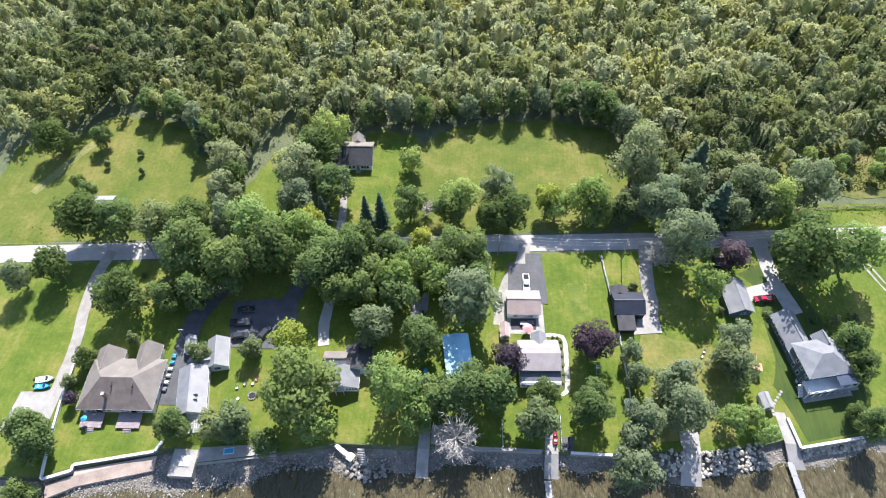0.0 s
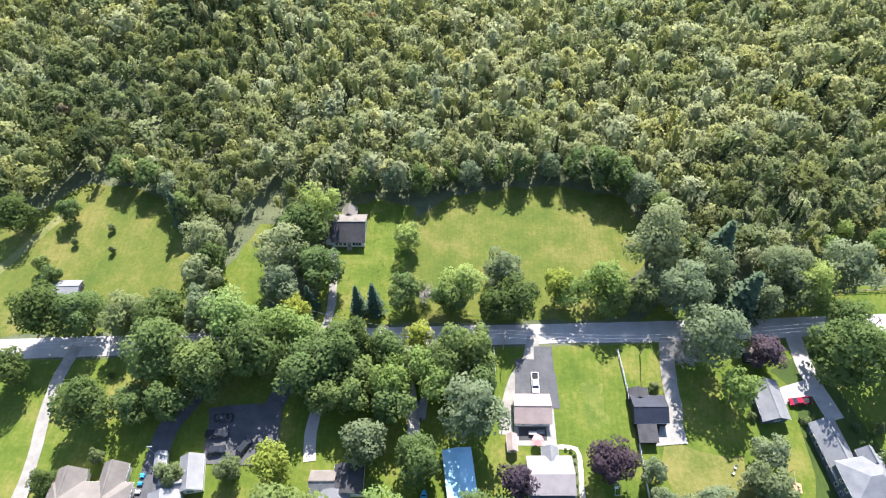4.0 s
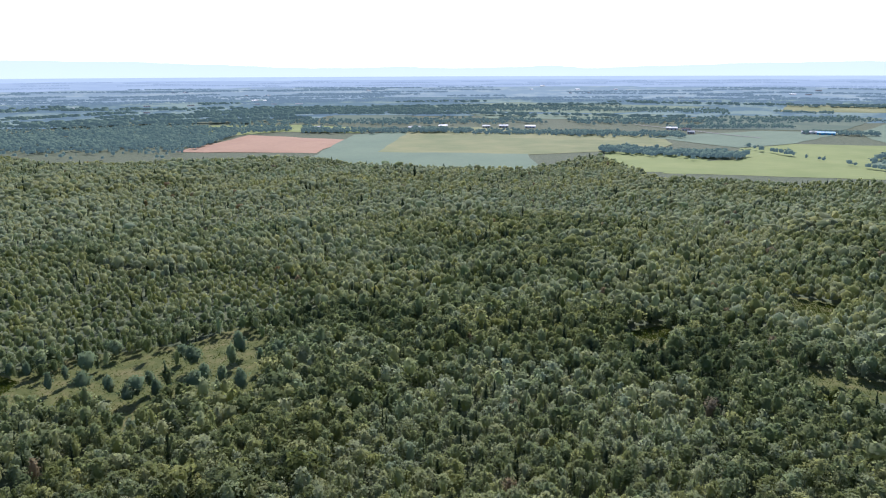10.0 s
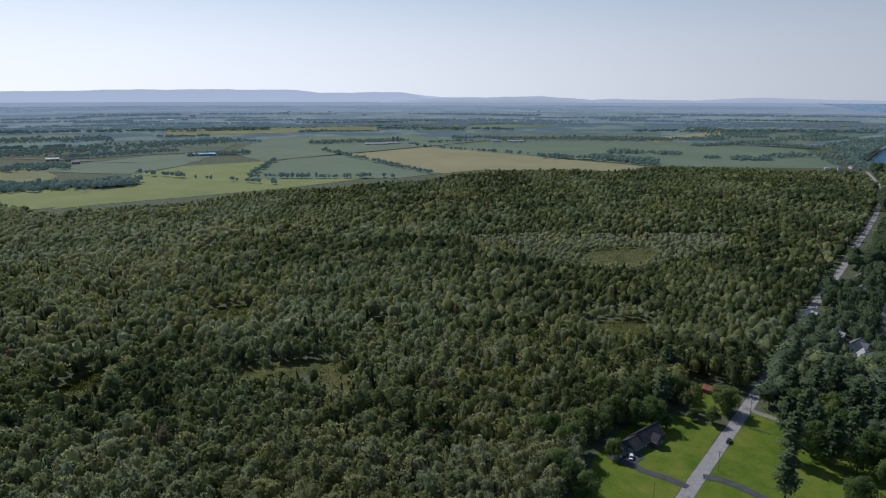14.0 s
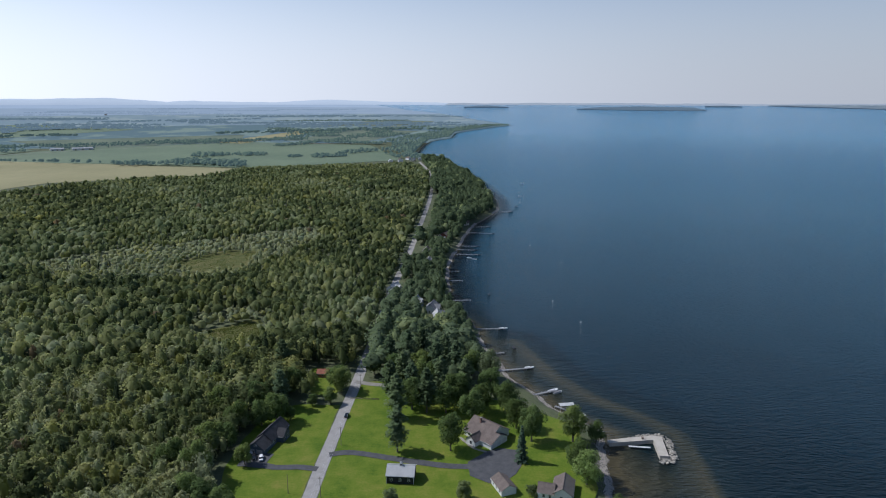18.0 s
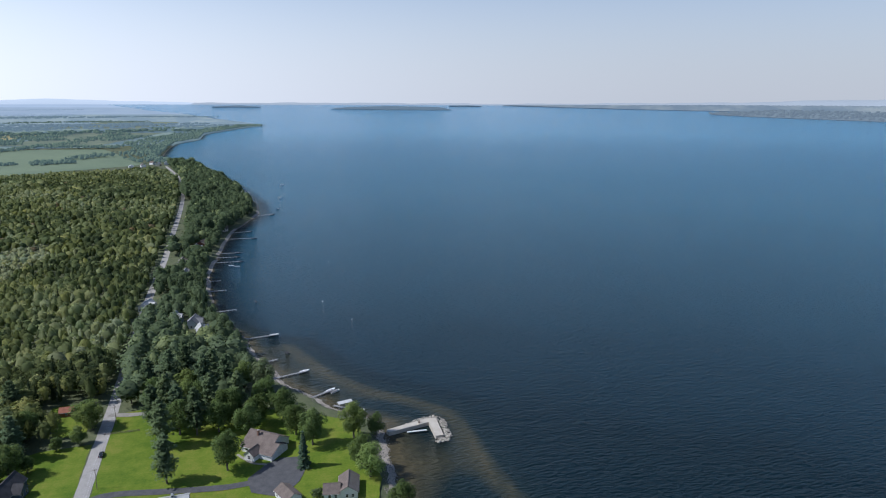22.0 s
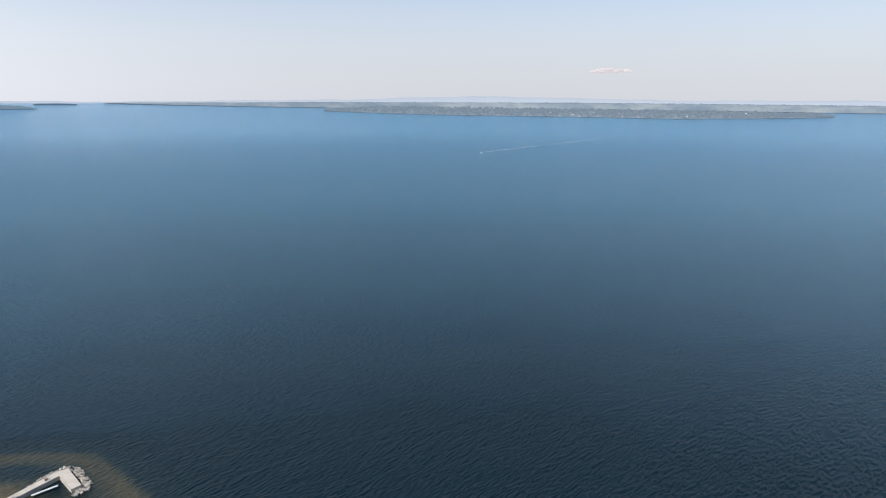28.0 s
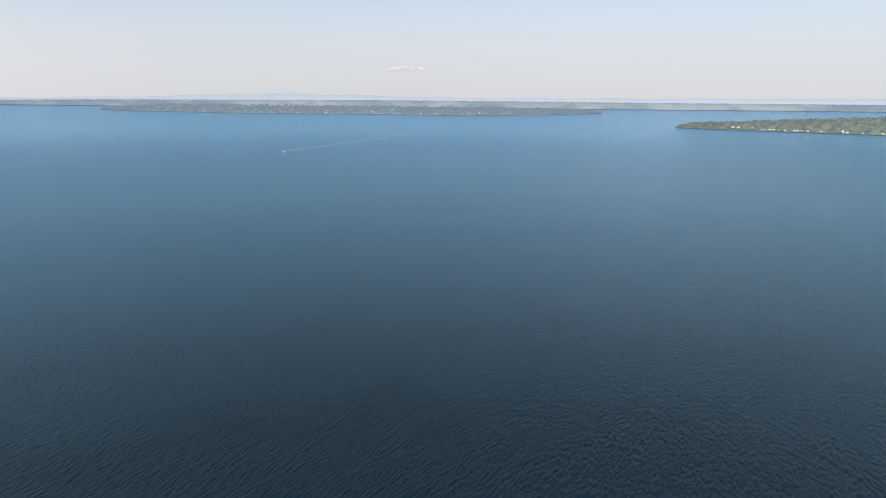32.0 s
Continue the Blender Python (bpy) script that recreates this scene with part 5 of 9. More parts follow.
def forest_points(poly, spacing, rmin, rmax, rng, az_lo=-92, az_hi=44):
    """Rows of x, y, crown radius factor: broad trees, and slighter ones that fill the room between them."""
    p = np.array(poly)
    lo, hi = np.maximum(p.min(0), -rmax), np.minimum(p.max(0), rmax)
    big = scatter(lo, hi, spacing * 1.75, rng)
    sb = stand_at(big)
    big = big[rng.uniform(0, 1, len(big)) < 0.3 + 0.55 * np.clip(sb[1] - 0.6, 0, 1)]
    fine = scatter(lo, hi, spacing * 0.92, rng)
    cell = spacing * 2.0
    bins = collections.defaultdict(list)
    for i, (x, y) in enumerate(big):
        bins[int(x // cell), int(y // cell)].append(i)
    keep = np.ones(len(fine), bool)
    key = np.floor(fine / cell).astype(int)
    order = np.lexsort((key[:, 1], key[:, 0]))
    cut = np.flatnonzero(np.any(np.diff(key[order], axis=0) != 0, axis=1)) + 1
    for grp in np.split(order, cut):
        cx, cy = key[grp[0]]
        near = [i for dx in (-1, 0, 1) for dy in (-1, 0, 1) for i in bins.get((int(cx + dx), int(cy + dy)), ())]
        if near:
            d = np.hypot(fine[grp][:, None, 0] - big[near][None, :, 0], fine[grp][:, None, 1] - big[near][None, :, 1])
            keep[grp] = d.min(1) > spacing * 0.78
    q = np.concatenate([np.column_stack([big, rng.uniform(1.1, 1.5, len(big))]), np.column_stack([fine[keep], rng.uniform(0.6, 1.05, keep.sum())])])
    r = np.hypot(q[:, 0], q[:, 1])
    az = np.degrees(np.arctan2(-q[:, 0], q[:, 1] + 60))
    ok = (r >= rmin) & (r < rmax) & (az > az_lo) & (az < az_hi) & inside(q[:, 0], q[:, 1], poly)
    # clearings: no trees in them, and only low growth on the side towards the lake
    lone = rng.uniform(0, 1, len(q)) < 0.1
    for g in GLADES.values():
        mid, rad = np.mean(g, 0), 130
        nearby = np.hypot(q[:, 0] - mid[0], q[:, 1] - mid[1]) < rad
        for k in (0, 7, 14, 21):
            e = q[:, :2] * (1 + k / np.maximum(r, 1))[:, None]
            hit = nearby & inside(e[:, 0], e[:, 1], g)
            if k < 10:
                ok &= ~hit | (lone & (q[:, 2] < 1))
            else:
                ok &= ~hit | ((q[:, 2] < 1) & (rng.uniform(0, 1, len(q)) < 0.4))
                q[hit, 2] = np.minimum(q[hit, 2], 0.5 + 0.02 * k)
    few = np.array([(x, y, 0.55 + 0.4 * ((7 * i) % 5) / 4) for i, (x, y) in enumerate(MARSH_TREES)])
    few = few[(np.hypot(few[:, 0], few[:, 1]) >= rmin) & (np.hypot(few[:, 0], few[:, 1]) < rmax)]
    return np.concatenate([q[ok], few])


def build_wood(name, pts, rad, height, templates, rng, label, conifer=0.07, mat="leaf", lift=0.0):
    """Joins one shaped crown a tree; size and tone vary tree by tree and stand by stand. lift shifts the tone, as
    painted haze.
    """
    V, F, T, N, U, base = [], [], [], [], [], 0
    xy, fac = pts[:, :2], pts[:, 2]
    sh, sw_, st_ = stand_at(xy)
    dark, warmth = field_noise(xy, 17, 31), field_noise(xy, 38, 77)
    con = rng.uniform(0, 1, len(pts)) < conifer * np.clip(0.4 + 2.2 * dark, 0.05, 3)
    kinds = np.where(con, 2, np.where(rng.uniform(0, 1, len(pts)) < np.clip(0.2 - 0.4 * (sw_ - 0.9), 0.05, 0.4), 1, 0))
    for kind in (0, 1, 2):
        group = [t for t in templates if t[3] == kind]
        pool = np.where(kinds == kind)[0]
        pick = rng.integers(0, len(group), len(pool))
        for ti, (tv, tf, tn, _) in enumerate(group):
            sel = pool[pick == ti]
            if not len(sel):
                continue
            n = len(sel)
            a = rng.uniform(0, 6.283, n)
            s = rad * fac[sel] * sw_[sel] ** 0.6 * np.clip(rng.lognormal(0, 0.16, n), 0.7, 1.5) * (1.0, 0.9, 0.62)[kind]
            h = height * sh[sel] * (0.62 + 0.3 * fac[sel]) * rng.uniform(0.86, 1.12, n) * (1.0, 1.1, 1.15)[kind]
            h = np.maximum(h, s * 1.3)
            ca, sa = np.cos(a), np.sin(a)
            lean_x, lean_y = rng.normal(scale=0.05, size=(2, n)) * h
            x = (tv[None, :, 0] * ca[:, None] - tv[None, :, 1] * sa[:, None]) * s[:, None] + xy[sel, 0][:, None] + lean_x[:, None] * tv[None, :, 2]
            y = (tv[None, :, 0] * sa[:, None] + tv[None, :, 1] * ca[:, None]) * s[:, None] + xy[sel, 1][:, None] + lean_y[:, None] * tv[None, :, 2]
            V.append(np.stack([x, y, tv[None, :, 2] * h[:, None]], -1).reshape(-1, 3))
            N.append(np.stack([tn[None, :, 0] * ca[:, None] - tn[None, :, 1] * sa[:, None], tn[None, :, 0] * sa[:, None] + tn[None, :, 1] * ca[:, None], np.broadcast_to(tn[None, :, 2], (n, len(tn)))], -1).reshape(-1, 3))
            F.append((tf[None] + (np.arange(n) * len(tv))[:, None, None] + base).reshape(-1, 3))
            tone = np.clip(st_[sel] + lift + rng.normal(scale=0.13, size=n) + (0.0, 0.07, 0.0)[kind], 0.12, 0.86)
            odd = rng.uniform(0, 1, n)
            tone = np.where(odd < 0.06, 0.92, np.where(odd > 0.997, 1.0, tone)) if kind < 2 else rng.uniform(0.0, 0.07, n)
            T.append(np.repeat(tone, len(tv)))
            U.append(np.repeat(np.clip(0.5 + 0.17 * warmth[sel] + rng.normal(scale=0.15, size=n), 0, 1), len(tv)))
            base += n * len(tv)
    ob = mesh_np(name, bowl(np.concatenate(V)), np.concatenate(F), M[mat], True, {"tone": np.concatenate(T), "hue": np.concatenate(U)}, np.concatenate(N))
    return tagged(ob, label, "woods", kind="stuff")


def crown_template(seed, kind, seg, rings, cards, size, aspect=3.2, core=0.93):
    """A lumpy leafy crown with loose sprays standing off it; unit radius, z from 0 to 1. Kinds: 0 round, 1 tall oval, 2 conical."""
    rng = np.random.default_rng(seed)
    lob = rng.normal(size=(26, 3))
    lob[:, 2] = lob[:, 2] * 0.8 + 0.3
    lob /= np.linalg.norm(lob, axis=1, keepdims=True)
    amp, kap = rng.uniform(0.06, 0.34, len(lob)), rng.uniform(10, 34, len(lob))

    def skin(u, ph):
        """u from 0 at the skirt to 1 at the top."""
        th = (1 - u) * radians((128, 140, 120)[kind])
        d = np.stack([np.sin(th) * np.cos(ph), np.sin(th) * np.sin(ph), np.cos(th)], -1)
        k = 0.76 + (amp * np.exp(kap * (d @ lob.T - 1))).sum(-1)
        if kind == 2:
            r, z = (1.06 - u) * 0.95 + 0.02, 0.12 + 0.88 * u
            r = r * (0.8 + 0.3 * np.sin(u * 34) ** 2) * (0.75 + 0.35 * (k - 0.76))
        else:
            r = np.sin(th) * k
            zc, hz = ((0.6, 0.38), (0.56, 0.43))[kind]
            z = zc + hz * np.cos(th) * (0.45 + 0.55 * k)
            r = r * (1.0 if kind == 0 else 0.95 - 0.12 * (z - 0.5))
        return np.stack([r * np.cos(ph), r * np.sin(ph), z], -1)
    uu, pp = np.meshgrid(np.linspace(0, 1, rings + 1)[:-1] ** 0.9, np.arange(seg) * 6.28318 / seg, indexing="ij")
    uu = uu + rng.uniform(-0.25, 0.25, uu.shape) / rings * (uu > 0)
    pp = pp + rng.uniform(-0.3, 0.3, pp.shape) * 6.283 / seg + (np.arange(rings) % 2)[:, None] * 3.1416 / seg
    v = skin(uu.ravel(), pp.ravel())
    v[:, :2] *= rng.uniform(0.88, 1.06, len(v))[:, None]
    v = np.concatenate([v * np.array([core, core, 0.96 + 0.04 * core]), skin(np.array([0.995]), np.array([0.0]))])
    i, j = np.meshgrid(np.arange(rings - 1), np.arange(seg), indexing="ij")
    a, b = (i * seg + j).ravel(), (i * seg + (j + 1) % seg).ravel()
    f = np.concatenate([np.stack([a, b, b + seg], 1), np.stack([a, b + seg, a + seg], 1)])
    k = (rings - 1) * seg + np.arange(seg)
    f = np.concatenate([f, np.stack([k, (rings - 1) * seg + (np.arange(seg) + 1) % seg, np.full(seg, len(v) - 1)], 1)])
    real = v * np.array([1, 1, aspect])
    fn = np.cross(real[f[:, 1]] - real[f[:, 0]], real[f[:, 2]] - real[f[:, 0]])
    nv = np.zeros_like(v)
    for c in range(3):
        np.add.at(nv, f[:, c], fn)
    nv /= np.linalg.norm(nv, axis=1, keepdims=True) + 1e-9
    nv = nv + np.array([0, 0, 0.5])         # leaves face up more than the crown's outline does
    nv /= np.linalg.norm(nv, axis=1, keepdims=True) + 1e-9
    if cards:
        u, ph = rng.uniform(0.05, 1, cards) ** 0.85, rng.uniform(0, 6.283, cards)
        c0 = skin(u, ph)
        du, dp = skin(u + 0.02, ph) - c0, skin(u, ph + 0.05) - c0
        nn = np.cross(dp * np.array([1, 1, aspect]), du * np.array([1, 1, aspect]))
        nn /= np.linalg.norm(nn, axis=1, keepdims=True) + 1e-9
        c0[:, :2] *= (max(core - 0.1, 0.55) + (1.16 - max(core - 0.1, 0.55)) * rng.uniform(0, 1, cards) ** 0.6)[:, None]
        c0[:, 2] += rng.uniform(-0.07, 0.03, cards)
        m = nn * 0.6 + rng.normal(scale=0.65, size=(cards, 3)) + np.array([0, 0, 0.2])
        m /= np.linalg.norm(m, axis=1, keepdims=True)
        e = np.cross(m, rng.normal(size=(cards, 3)))
        e /= np.linalg.norm(e, axis=1, keepdims=True)
        g = np.cross(m, e)
        s = (size * rng.uniform(0.6, 1.4, cards))[:, None]
        flat = np.array([1, 1, 1 / aspect])
        tri = np.stack([c0 + e * s * flat, c0 + (-0.55 * e + 0.7 * g) * s * flat, c0 + (-0.55 * e - 0.7 * g) * s * flat], 1).reshape(-1, 3)
        soft = nn * 0.6 + m * 0.2 + np.array([0, 0, 0.35])
        soft /= np.linalg.norm(soft, axis=1, keepdims=True)
        f = np.concatenate([f, np.arange(3 * cards).reshape(-1, 3) + len(v)])
        v, nv = np.concatenate([v, tri]), np.concatenate([nv, np.repeat(soft, 3, 0)])
    return v, f, nv, kind


def crowns(seed, seg, rings, cards, size, each=(5, 4, 3), core=0.93):
    return [crown_template(seed + 31 * k + i, k, seg, rings, cards, size, core=core) for k in range(3) for i in range(each[k])]


rng = np.random.default_rng(11)
# the far edge is seen over the crowns: draw it in by their height
poly = FOREST + [(x * 0.915, y * 0.915) for x, y in FOREST_BACK]
# lift rises ring by ring: distance haze painted into the leaf tone
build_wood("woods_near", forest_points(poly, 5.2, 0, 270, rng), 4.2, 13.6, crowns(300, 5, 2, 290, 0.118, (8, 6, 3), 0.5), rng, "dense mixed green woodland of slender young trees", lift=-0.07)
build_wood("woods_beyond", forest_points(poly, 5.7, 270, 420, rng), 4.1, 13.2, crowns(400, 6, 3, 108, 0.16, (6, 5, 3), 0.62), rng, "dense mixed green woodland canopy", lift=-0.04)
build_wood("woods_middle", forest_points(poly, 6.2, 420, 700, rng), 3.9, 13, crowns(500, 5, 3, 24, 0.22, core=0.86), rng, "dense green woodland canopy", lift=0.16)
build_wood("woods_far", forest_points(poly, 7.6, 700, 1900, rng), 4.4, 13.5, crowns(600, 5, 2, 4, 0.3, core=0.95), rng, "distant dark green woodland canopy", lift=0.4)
# strip of gardens and trees between road and shore, further along
strip = [(340, 68), (345, 90), (420, 97), (528, 107), (640, 114), (785, 126), (900, 137), (1104, 158), (1400, 201), (1700, 272), (1690, 215), (1378, 122), (1200, 82), (1063, 54), (967, 48), (903, 60), (839, 76), (766, 80), (719, 82), (664, 84), (628, 84), (566, 76), (507, 66), (472, 54), (447, 42), (419, 36), (399, 30), (381, 24), (352, 16), (340, 40)]
SHORE_HOUSES = ((350, 55), (473, 69), (486, 84), (455, 62), (521, 109), (618, 93), (664, 102), (724, 96), (746, 92), (800, 84), (832, 78), (1010, 66), (1130, 76))
q = forest_points(strip, 7.2, 0, 1900, rng, -120, 0)
for hx, hy in SHORE_HOUSES:
    for k in (0, -9, -18):
        q = q[np.hypot(q[:, 0] - hx - k, q[:, 1] - hy - k * 0.2) > 8.5]
row_x = np.concatenate([np.arange(a_, b_, 6.5) for a_, b_ in ((372, 500), (562, 605), (706, 742), (1120, 1380))])
row_ = np.column_stack([row_x, np.interp(row_x, (358, 528, 677, 785, 1104, 1400), (95.6, 111.6, 122.3, 131.8, 162, 205)) - 6.0 - rng.uniform(0, 2, len(row_x)), rng.uniform(0.8, 1.4, len(row_x))])
road_y = np.interp(q[:, 0], (358, 528, 677, 785, 1104, 1400), (95.6, 111.6, 122.3, 131.8, 162, 205))
for a_, b_ in ((515, 556), (610, 704), (745, 845), (860, 1115)):
    q = q[~((q[:, 0] > a_) & (q[:, 0] < b_) & (q[:, 1] > road_y - 17))]
    road_y = np.interp(q[:, 0], (358, 528, 677, 785, 1104, 1400), (95.6, 111.6, 122.3, 131.8, 162, 205))
edge_x = rng.uniform(440, 960, 74)
edge = np.column_stack([edge_x, shore_y(edge_x) + 6 + rng.uniform(0, 9, 74), rng.uniform(0.5, 1.0, 74)])
q = np.concatenate([q, row_, edge])
build_wood("woods_shore", q, 5.4, 15.5, crowns(700, 8, 5, 90, 0.16, core=0.8), rng, "dark green lakeside trees along the shore road", 0.16, mat="shoreleaf")

# rough grass standing in the meadows
def tufts(name, poly, n, size, seed, label, colour):
    rng = np.random.default_rng(seed)
    p = np.array(poly)
    q = rng.uniform(p.min(0), p.max(0), (n * 2, 2))
    q = q[inside(q[:, 0], q[:, 1], poly)][:n]
    q = q[rng.uniform(-1, 1, len(q)) < field_noise(q, 6, seed) + 0.5 * field_noise(q, 17, seed + 1) + 0.2]
    k = len(q)
    a, h, wd = rng.uniform(0, 6.283, k), size * rng.uniform(0.4, 1.2, k), size * rng.uniform(0.5, 1.1, k)
    c = np.stack([q[:, 0], q[:, 1], np.full(k, 0.04)], 1)
    e = np.stack([np.cos(a), np.sin(a), np.zeros(k)], 1)
    l = np.stack([rng.normal(scale=0.4, size=k), rng.normal(scale=0.4, size=k), np.ones(k)], 1)
    v = np.stack([c - e * wd[:, None], c + e * wd[:, None], c + l * h[:, None]], 1).reshape(-1, 3)
    ob = mesh_np(name, v, np.arange(3 * k).reshape(-1, 3), colour, False, {"tone": np.repeat(rng.uniform(0, 1, k), 3)})
    return tagged(ob, label, "grass", kind="stuff")


M["tuft"] = foliage("rough_grass_blades", (0.055, 0.085, 0.008), (0.15, 0.15, 0.025), 0.3)
tufts("meadow_grass", [(-16, 66), (-14, 104), (-3, 113), (14, 117), (34, 119), (52, 115), (57, 102), (56, 90), (50, 84), (48, 71)], 9000, 0.13, 1, "uneven yellow-green meadow grass", M["tuft"])
tufts("meadow_grass", [(-39, 64), (-40, 92), (-41, 104), (-26, 111), (-14, 108), (-16, 66)], 4200, 0.22, 2, "rough tall grass round a small house", M["tuft"])
tufts("meadow_grass", [(-150, 58), (-72, 63.5), (-76, 76), (-80, 92), (-86, 104), (-106, 112), (-122, 112), (-133, 100), (-150, 96)], 9000, 0.13, 3, "uneven meadow grass in the western field", M["tuft"])
tufts("meadow_grass", [(-68, 63.5), (-72, 76), (-66, 86), (-62, 99), (-57, 99), (-57, 82), (-54, 66)], 1200, 0.15, 4, "bright grass between trees", M["tuft"])
tufts("verge_scrub", [(-160, 53), (-40, 64.5), (60, 73), (150, 81), (150, 88), (60, 80), (-40, 71), (-160, 60)], 5200, 0.3, 5, "weedy scrub along the road verge", M["tuft"])
for i, poly in enumerate(GLADES.values()):
    tufts("glade_grass", poly, 5000, 0.5, 10 + i, "tall rough grass in a clearing", M["tuft"])

# ---- houses ----
def gable(root, x0, x1, y0, y1, eave, ridge, axis, wall, roof, roof2=None, over=0.4, z0=0.0):
    """Walls with gable ends and two roof slopes; axis is the ridge's direction. roof2 covers the -y or -x slope."""
    roof2 = roof2 or roof
    bm = bmesh.new()
    if axis == "x":
        ym = (y0 + y1) / 2
        ends = [[(x, y0, z0), (x, y1, z0), (x, y1, eave), (x, ym, ridge - 0.1), (x, y0, eave)] for x in (x0, x1)]
    else:
        xm = (x0 + x1) / 2
        ends = [[(x0, y, z0), (x1, y, z0), (x1, y, eave), (xm, y, ridge - 0.1), (x0, y, eave)] for y in (y0, y1)]
    vs = [[bm.verts.new(p) for p in e] for e in ends]
    bm.faces.new(vs[0])
    bm.faces.new(vs[1][::-1])
    for i in range(5):
        j = (i + 1) % 5
        bm.faces.new((vs[0][i], vs[0][j], vs[1][j], vs[1][i]))
    part("wall", bm, M[wall], root)
    o = over
    if axis == "x":
        k = (ridge - eave) / ((y1 - y0) / 2)
        part("roof_slope", slab(bmesh.new(), [(x0 - o, ym, ridge + 0.12), (x1 + o, ym, ridge + 0.12), (x1 + o, y1 + o, eave - k * o + 0.12), (x0 - o, y1 + o, eave - k * o + 0.12)], 0.16), M[roof], root)
        part("roof_slope", slab(bmesh.new(), [(x0 - o, ym - 0.01, ridge + 0.12), (x1 + o, ym - 0.01, ridge + 0.12), (x1 + o, y0 - o, eave - k * o + 0.12), (x0 - o, y0 - o, eave - k * o + 0.12)], 0.16), M[roof2], root)
        part("ridge_cap", boxes((x0 - o, x1 + o, ym - 0.15, ym + 0.15, ridge + 0.1, ridge + 0.2)), M[roof], root)
        for yy, s in ((y0, -1), (y1, 1)):
            part("gutter", boxes((x0 - o, x1 + o, yy + s * o - 0.06, yy + s * o + 0.06, eave - k * o - 0.14, eave - k * o + 0.0)), M["white"], root)
    else:
        k = (ridge - eave) / ((x1 - x0) / 2)
        part("roof_slope", slab(bmesh.new(), [(xm, y0 - o, ridge + 0.12), (xm, y1 + o, ridge + 0.12), (x1 + o, y1 + o, eave - k * o + 0.12), (x1 + o, y0 - o, eave - k * o + 0.12)], 0.16), M[roof], root)
        part("roof_slope", slab(bmesh.new(), [(xm - 0.01, y0 - o, ridge + 0.12), (xm - 0.01, y1 + o, ridge + 0.12), (x0 - o, y1 + o, eave - k * o + 0.12), (x0 - o, y0 - o, eave - k * o + 0.12)], 0.16), M[roof2], root)
        part("ridge_cap", boxes((xm - 0.15, xm + 0.15, y0 - o, y1 + o, ridge + 0.1, ridge + 0.2)), M[roof], root)
        for xx, s in ((x0, -1), (x1, 1)):
            part("gutter", boxes((xx + s * o - 0.06, xx + s * o + 0.06, y0 - o, y1 + o, eave - k * o - 0.14, eave - k * o + 0.0)), M["white"], root)


def hip(root, x0, x1, y0, y1, eave, ridge, inset, wall, roofs, over=0.5, z0=0.0, axis="x"):
    """Walls and a hipped roof with its ridge inset from both ends; roofs: -y, +x, +y, -x."""
    part("wall", boxes((x0, x1, y0, y1, z0, eave)), M[wall], root)
    a, b, c, d = x0 - over, x1 + over, y0 - over, y1 + over
    z = eave + 0.02
    if axis == "x":
        p, q = (x0 + inset, (y0 + y1) / 2, ridge), (x1 - inset, (y0 + y1) / 2, ridge)
        tri = [[(a, c, z), (b, c, z), q, p], [(b, c, z), (b, d, z), q], [(b, d, z), (a, d, z), p, q], [(a, d, z), (a, c, z), p]]
    else:
        p, q = ((x0 + x1) / 2, y0 + inset, ridge), ((x0 + x1) / 2, y1 - inset, ridge)
        tri = [[(a, c, z), (b, c, z), p], [(b, c, z), (b, d, z), q, p], [(b, d, z), (a, d, z), q], [(a, d, z), (a, c, z), p, q]]
    for ring, r in zip(tri, roofs):
        part("roof_slope", slab(bmesh.new(), ring, 0.14), M[r], root)
    part("fascia", boxes((a, b, c - 0.03, c + 0.05, z - 0.3, z - 0.01), (a, b, d - 0.05, d + 0.03, z - 0.3, z - 0.01), (a - 0.03, a + 0.05, c, d, z - 0.3, z - 0.01), (b - 0.05, b + 0.03, c, d, z - 0.3, z - 0.01)), M["white"], root)


def lean(root, pts, t, mat, name="roof_slope"):
    return part(name, slab(bmesh.new(), pts, t), M[mat], root)


def block(root, name, mat, *rows, label=""):
    return part(name, boxes(*rows), M[mat], root, label)


def opening(root, kind, side, u, z, wd, ht, at, frame_mat="white", pane_mat="glass"):
    """A window or door on a wall: side N/S (at = y, u = x) or E/W (at = x, u = y)."""
    s = {"S": -1, "W": -1, "N": 1, "E": 1}[side]
    fr, pn = bmesh.new(), bmesh.new()
    t = 0.09

    def put(bm, u0, u1, z0, z1, d0, d1):
        lo, hi = sorted((at + s * d0, at + s * d1))
        box(bm, *((u0, u1, lo, hi) if side in "NS" else (lo, hi, u0, u1)), z0, z1)
    put(fr, u - wd / 2 - t, u + wd / 2 + t, z - t, z, -0.04, 0.07)
    put(fr, u - wd / 2 - t, u + wd / 2 + t, z + ht, z + ht + t, -0.04, 0.07)
    put(fr, u - wd / 2 - t, u - wd / 2, z, z + ht, -0.04, 0.07)
    put(fr, u + wd / 2, u + wd / 2 + t, z, z + ht, -0.04, 0.07)
    if kind == "window":
        put(fr, u - wd / 2, u + wd / 2, z + ht / 2 - 0.03, z + ht / 2 + 0.03, -0.02, 0.05)
    put(pn, u - wd / 2, u + wd / 2, z, z + ht, -0.03, 0.03)
    f = part(kind, fr, M[frame_mat], root)
    part({"window": "pane", "door": "leaf", "garage_door": "panel"}[kind], pn, M[pane_mat], f)


def house(name, label, cx, cy, ang, category="house"):
    return thing(name, label, category, Matrix.Translation((cx, cy, 0)) @ Matrix.Rotation(radians(ang), 4, "Z"))


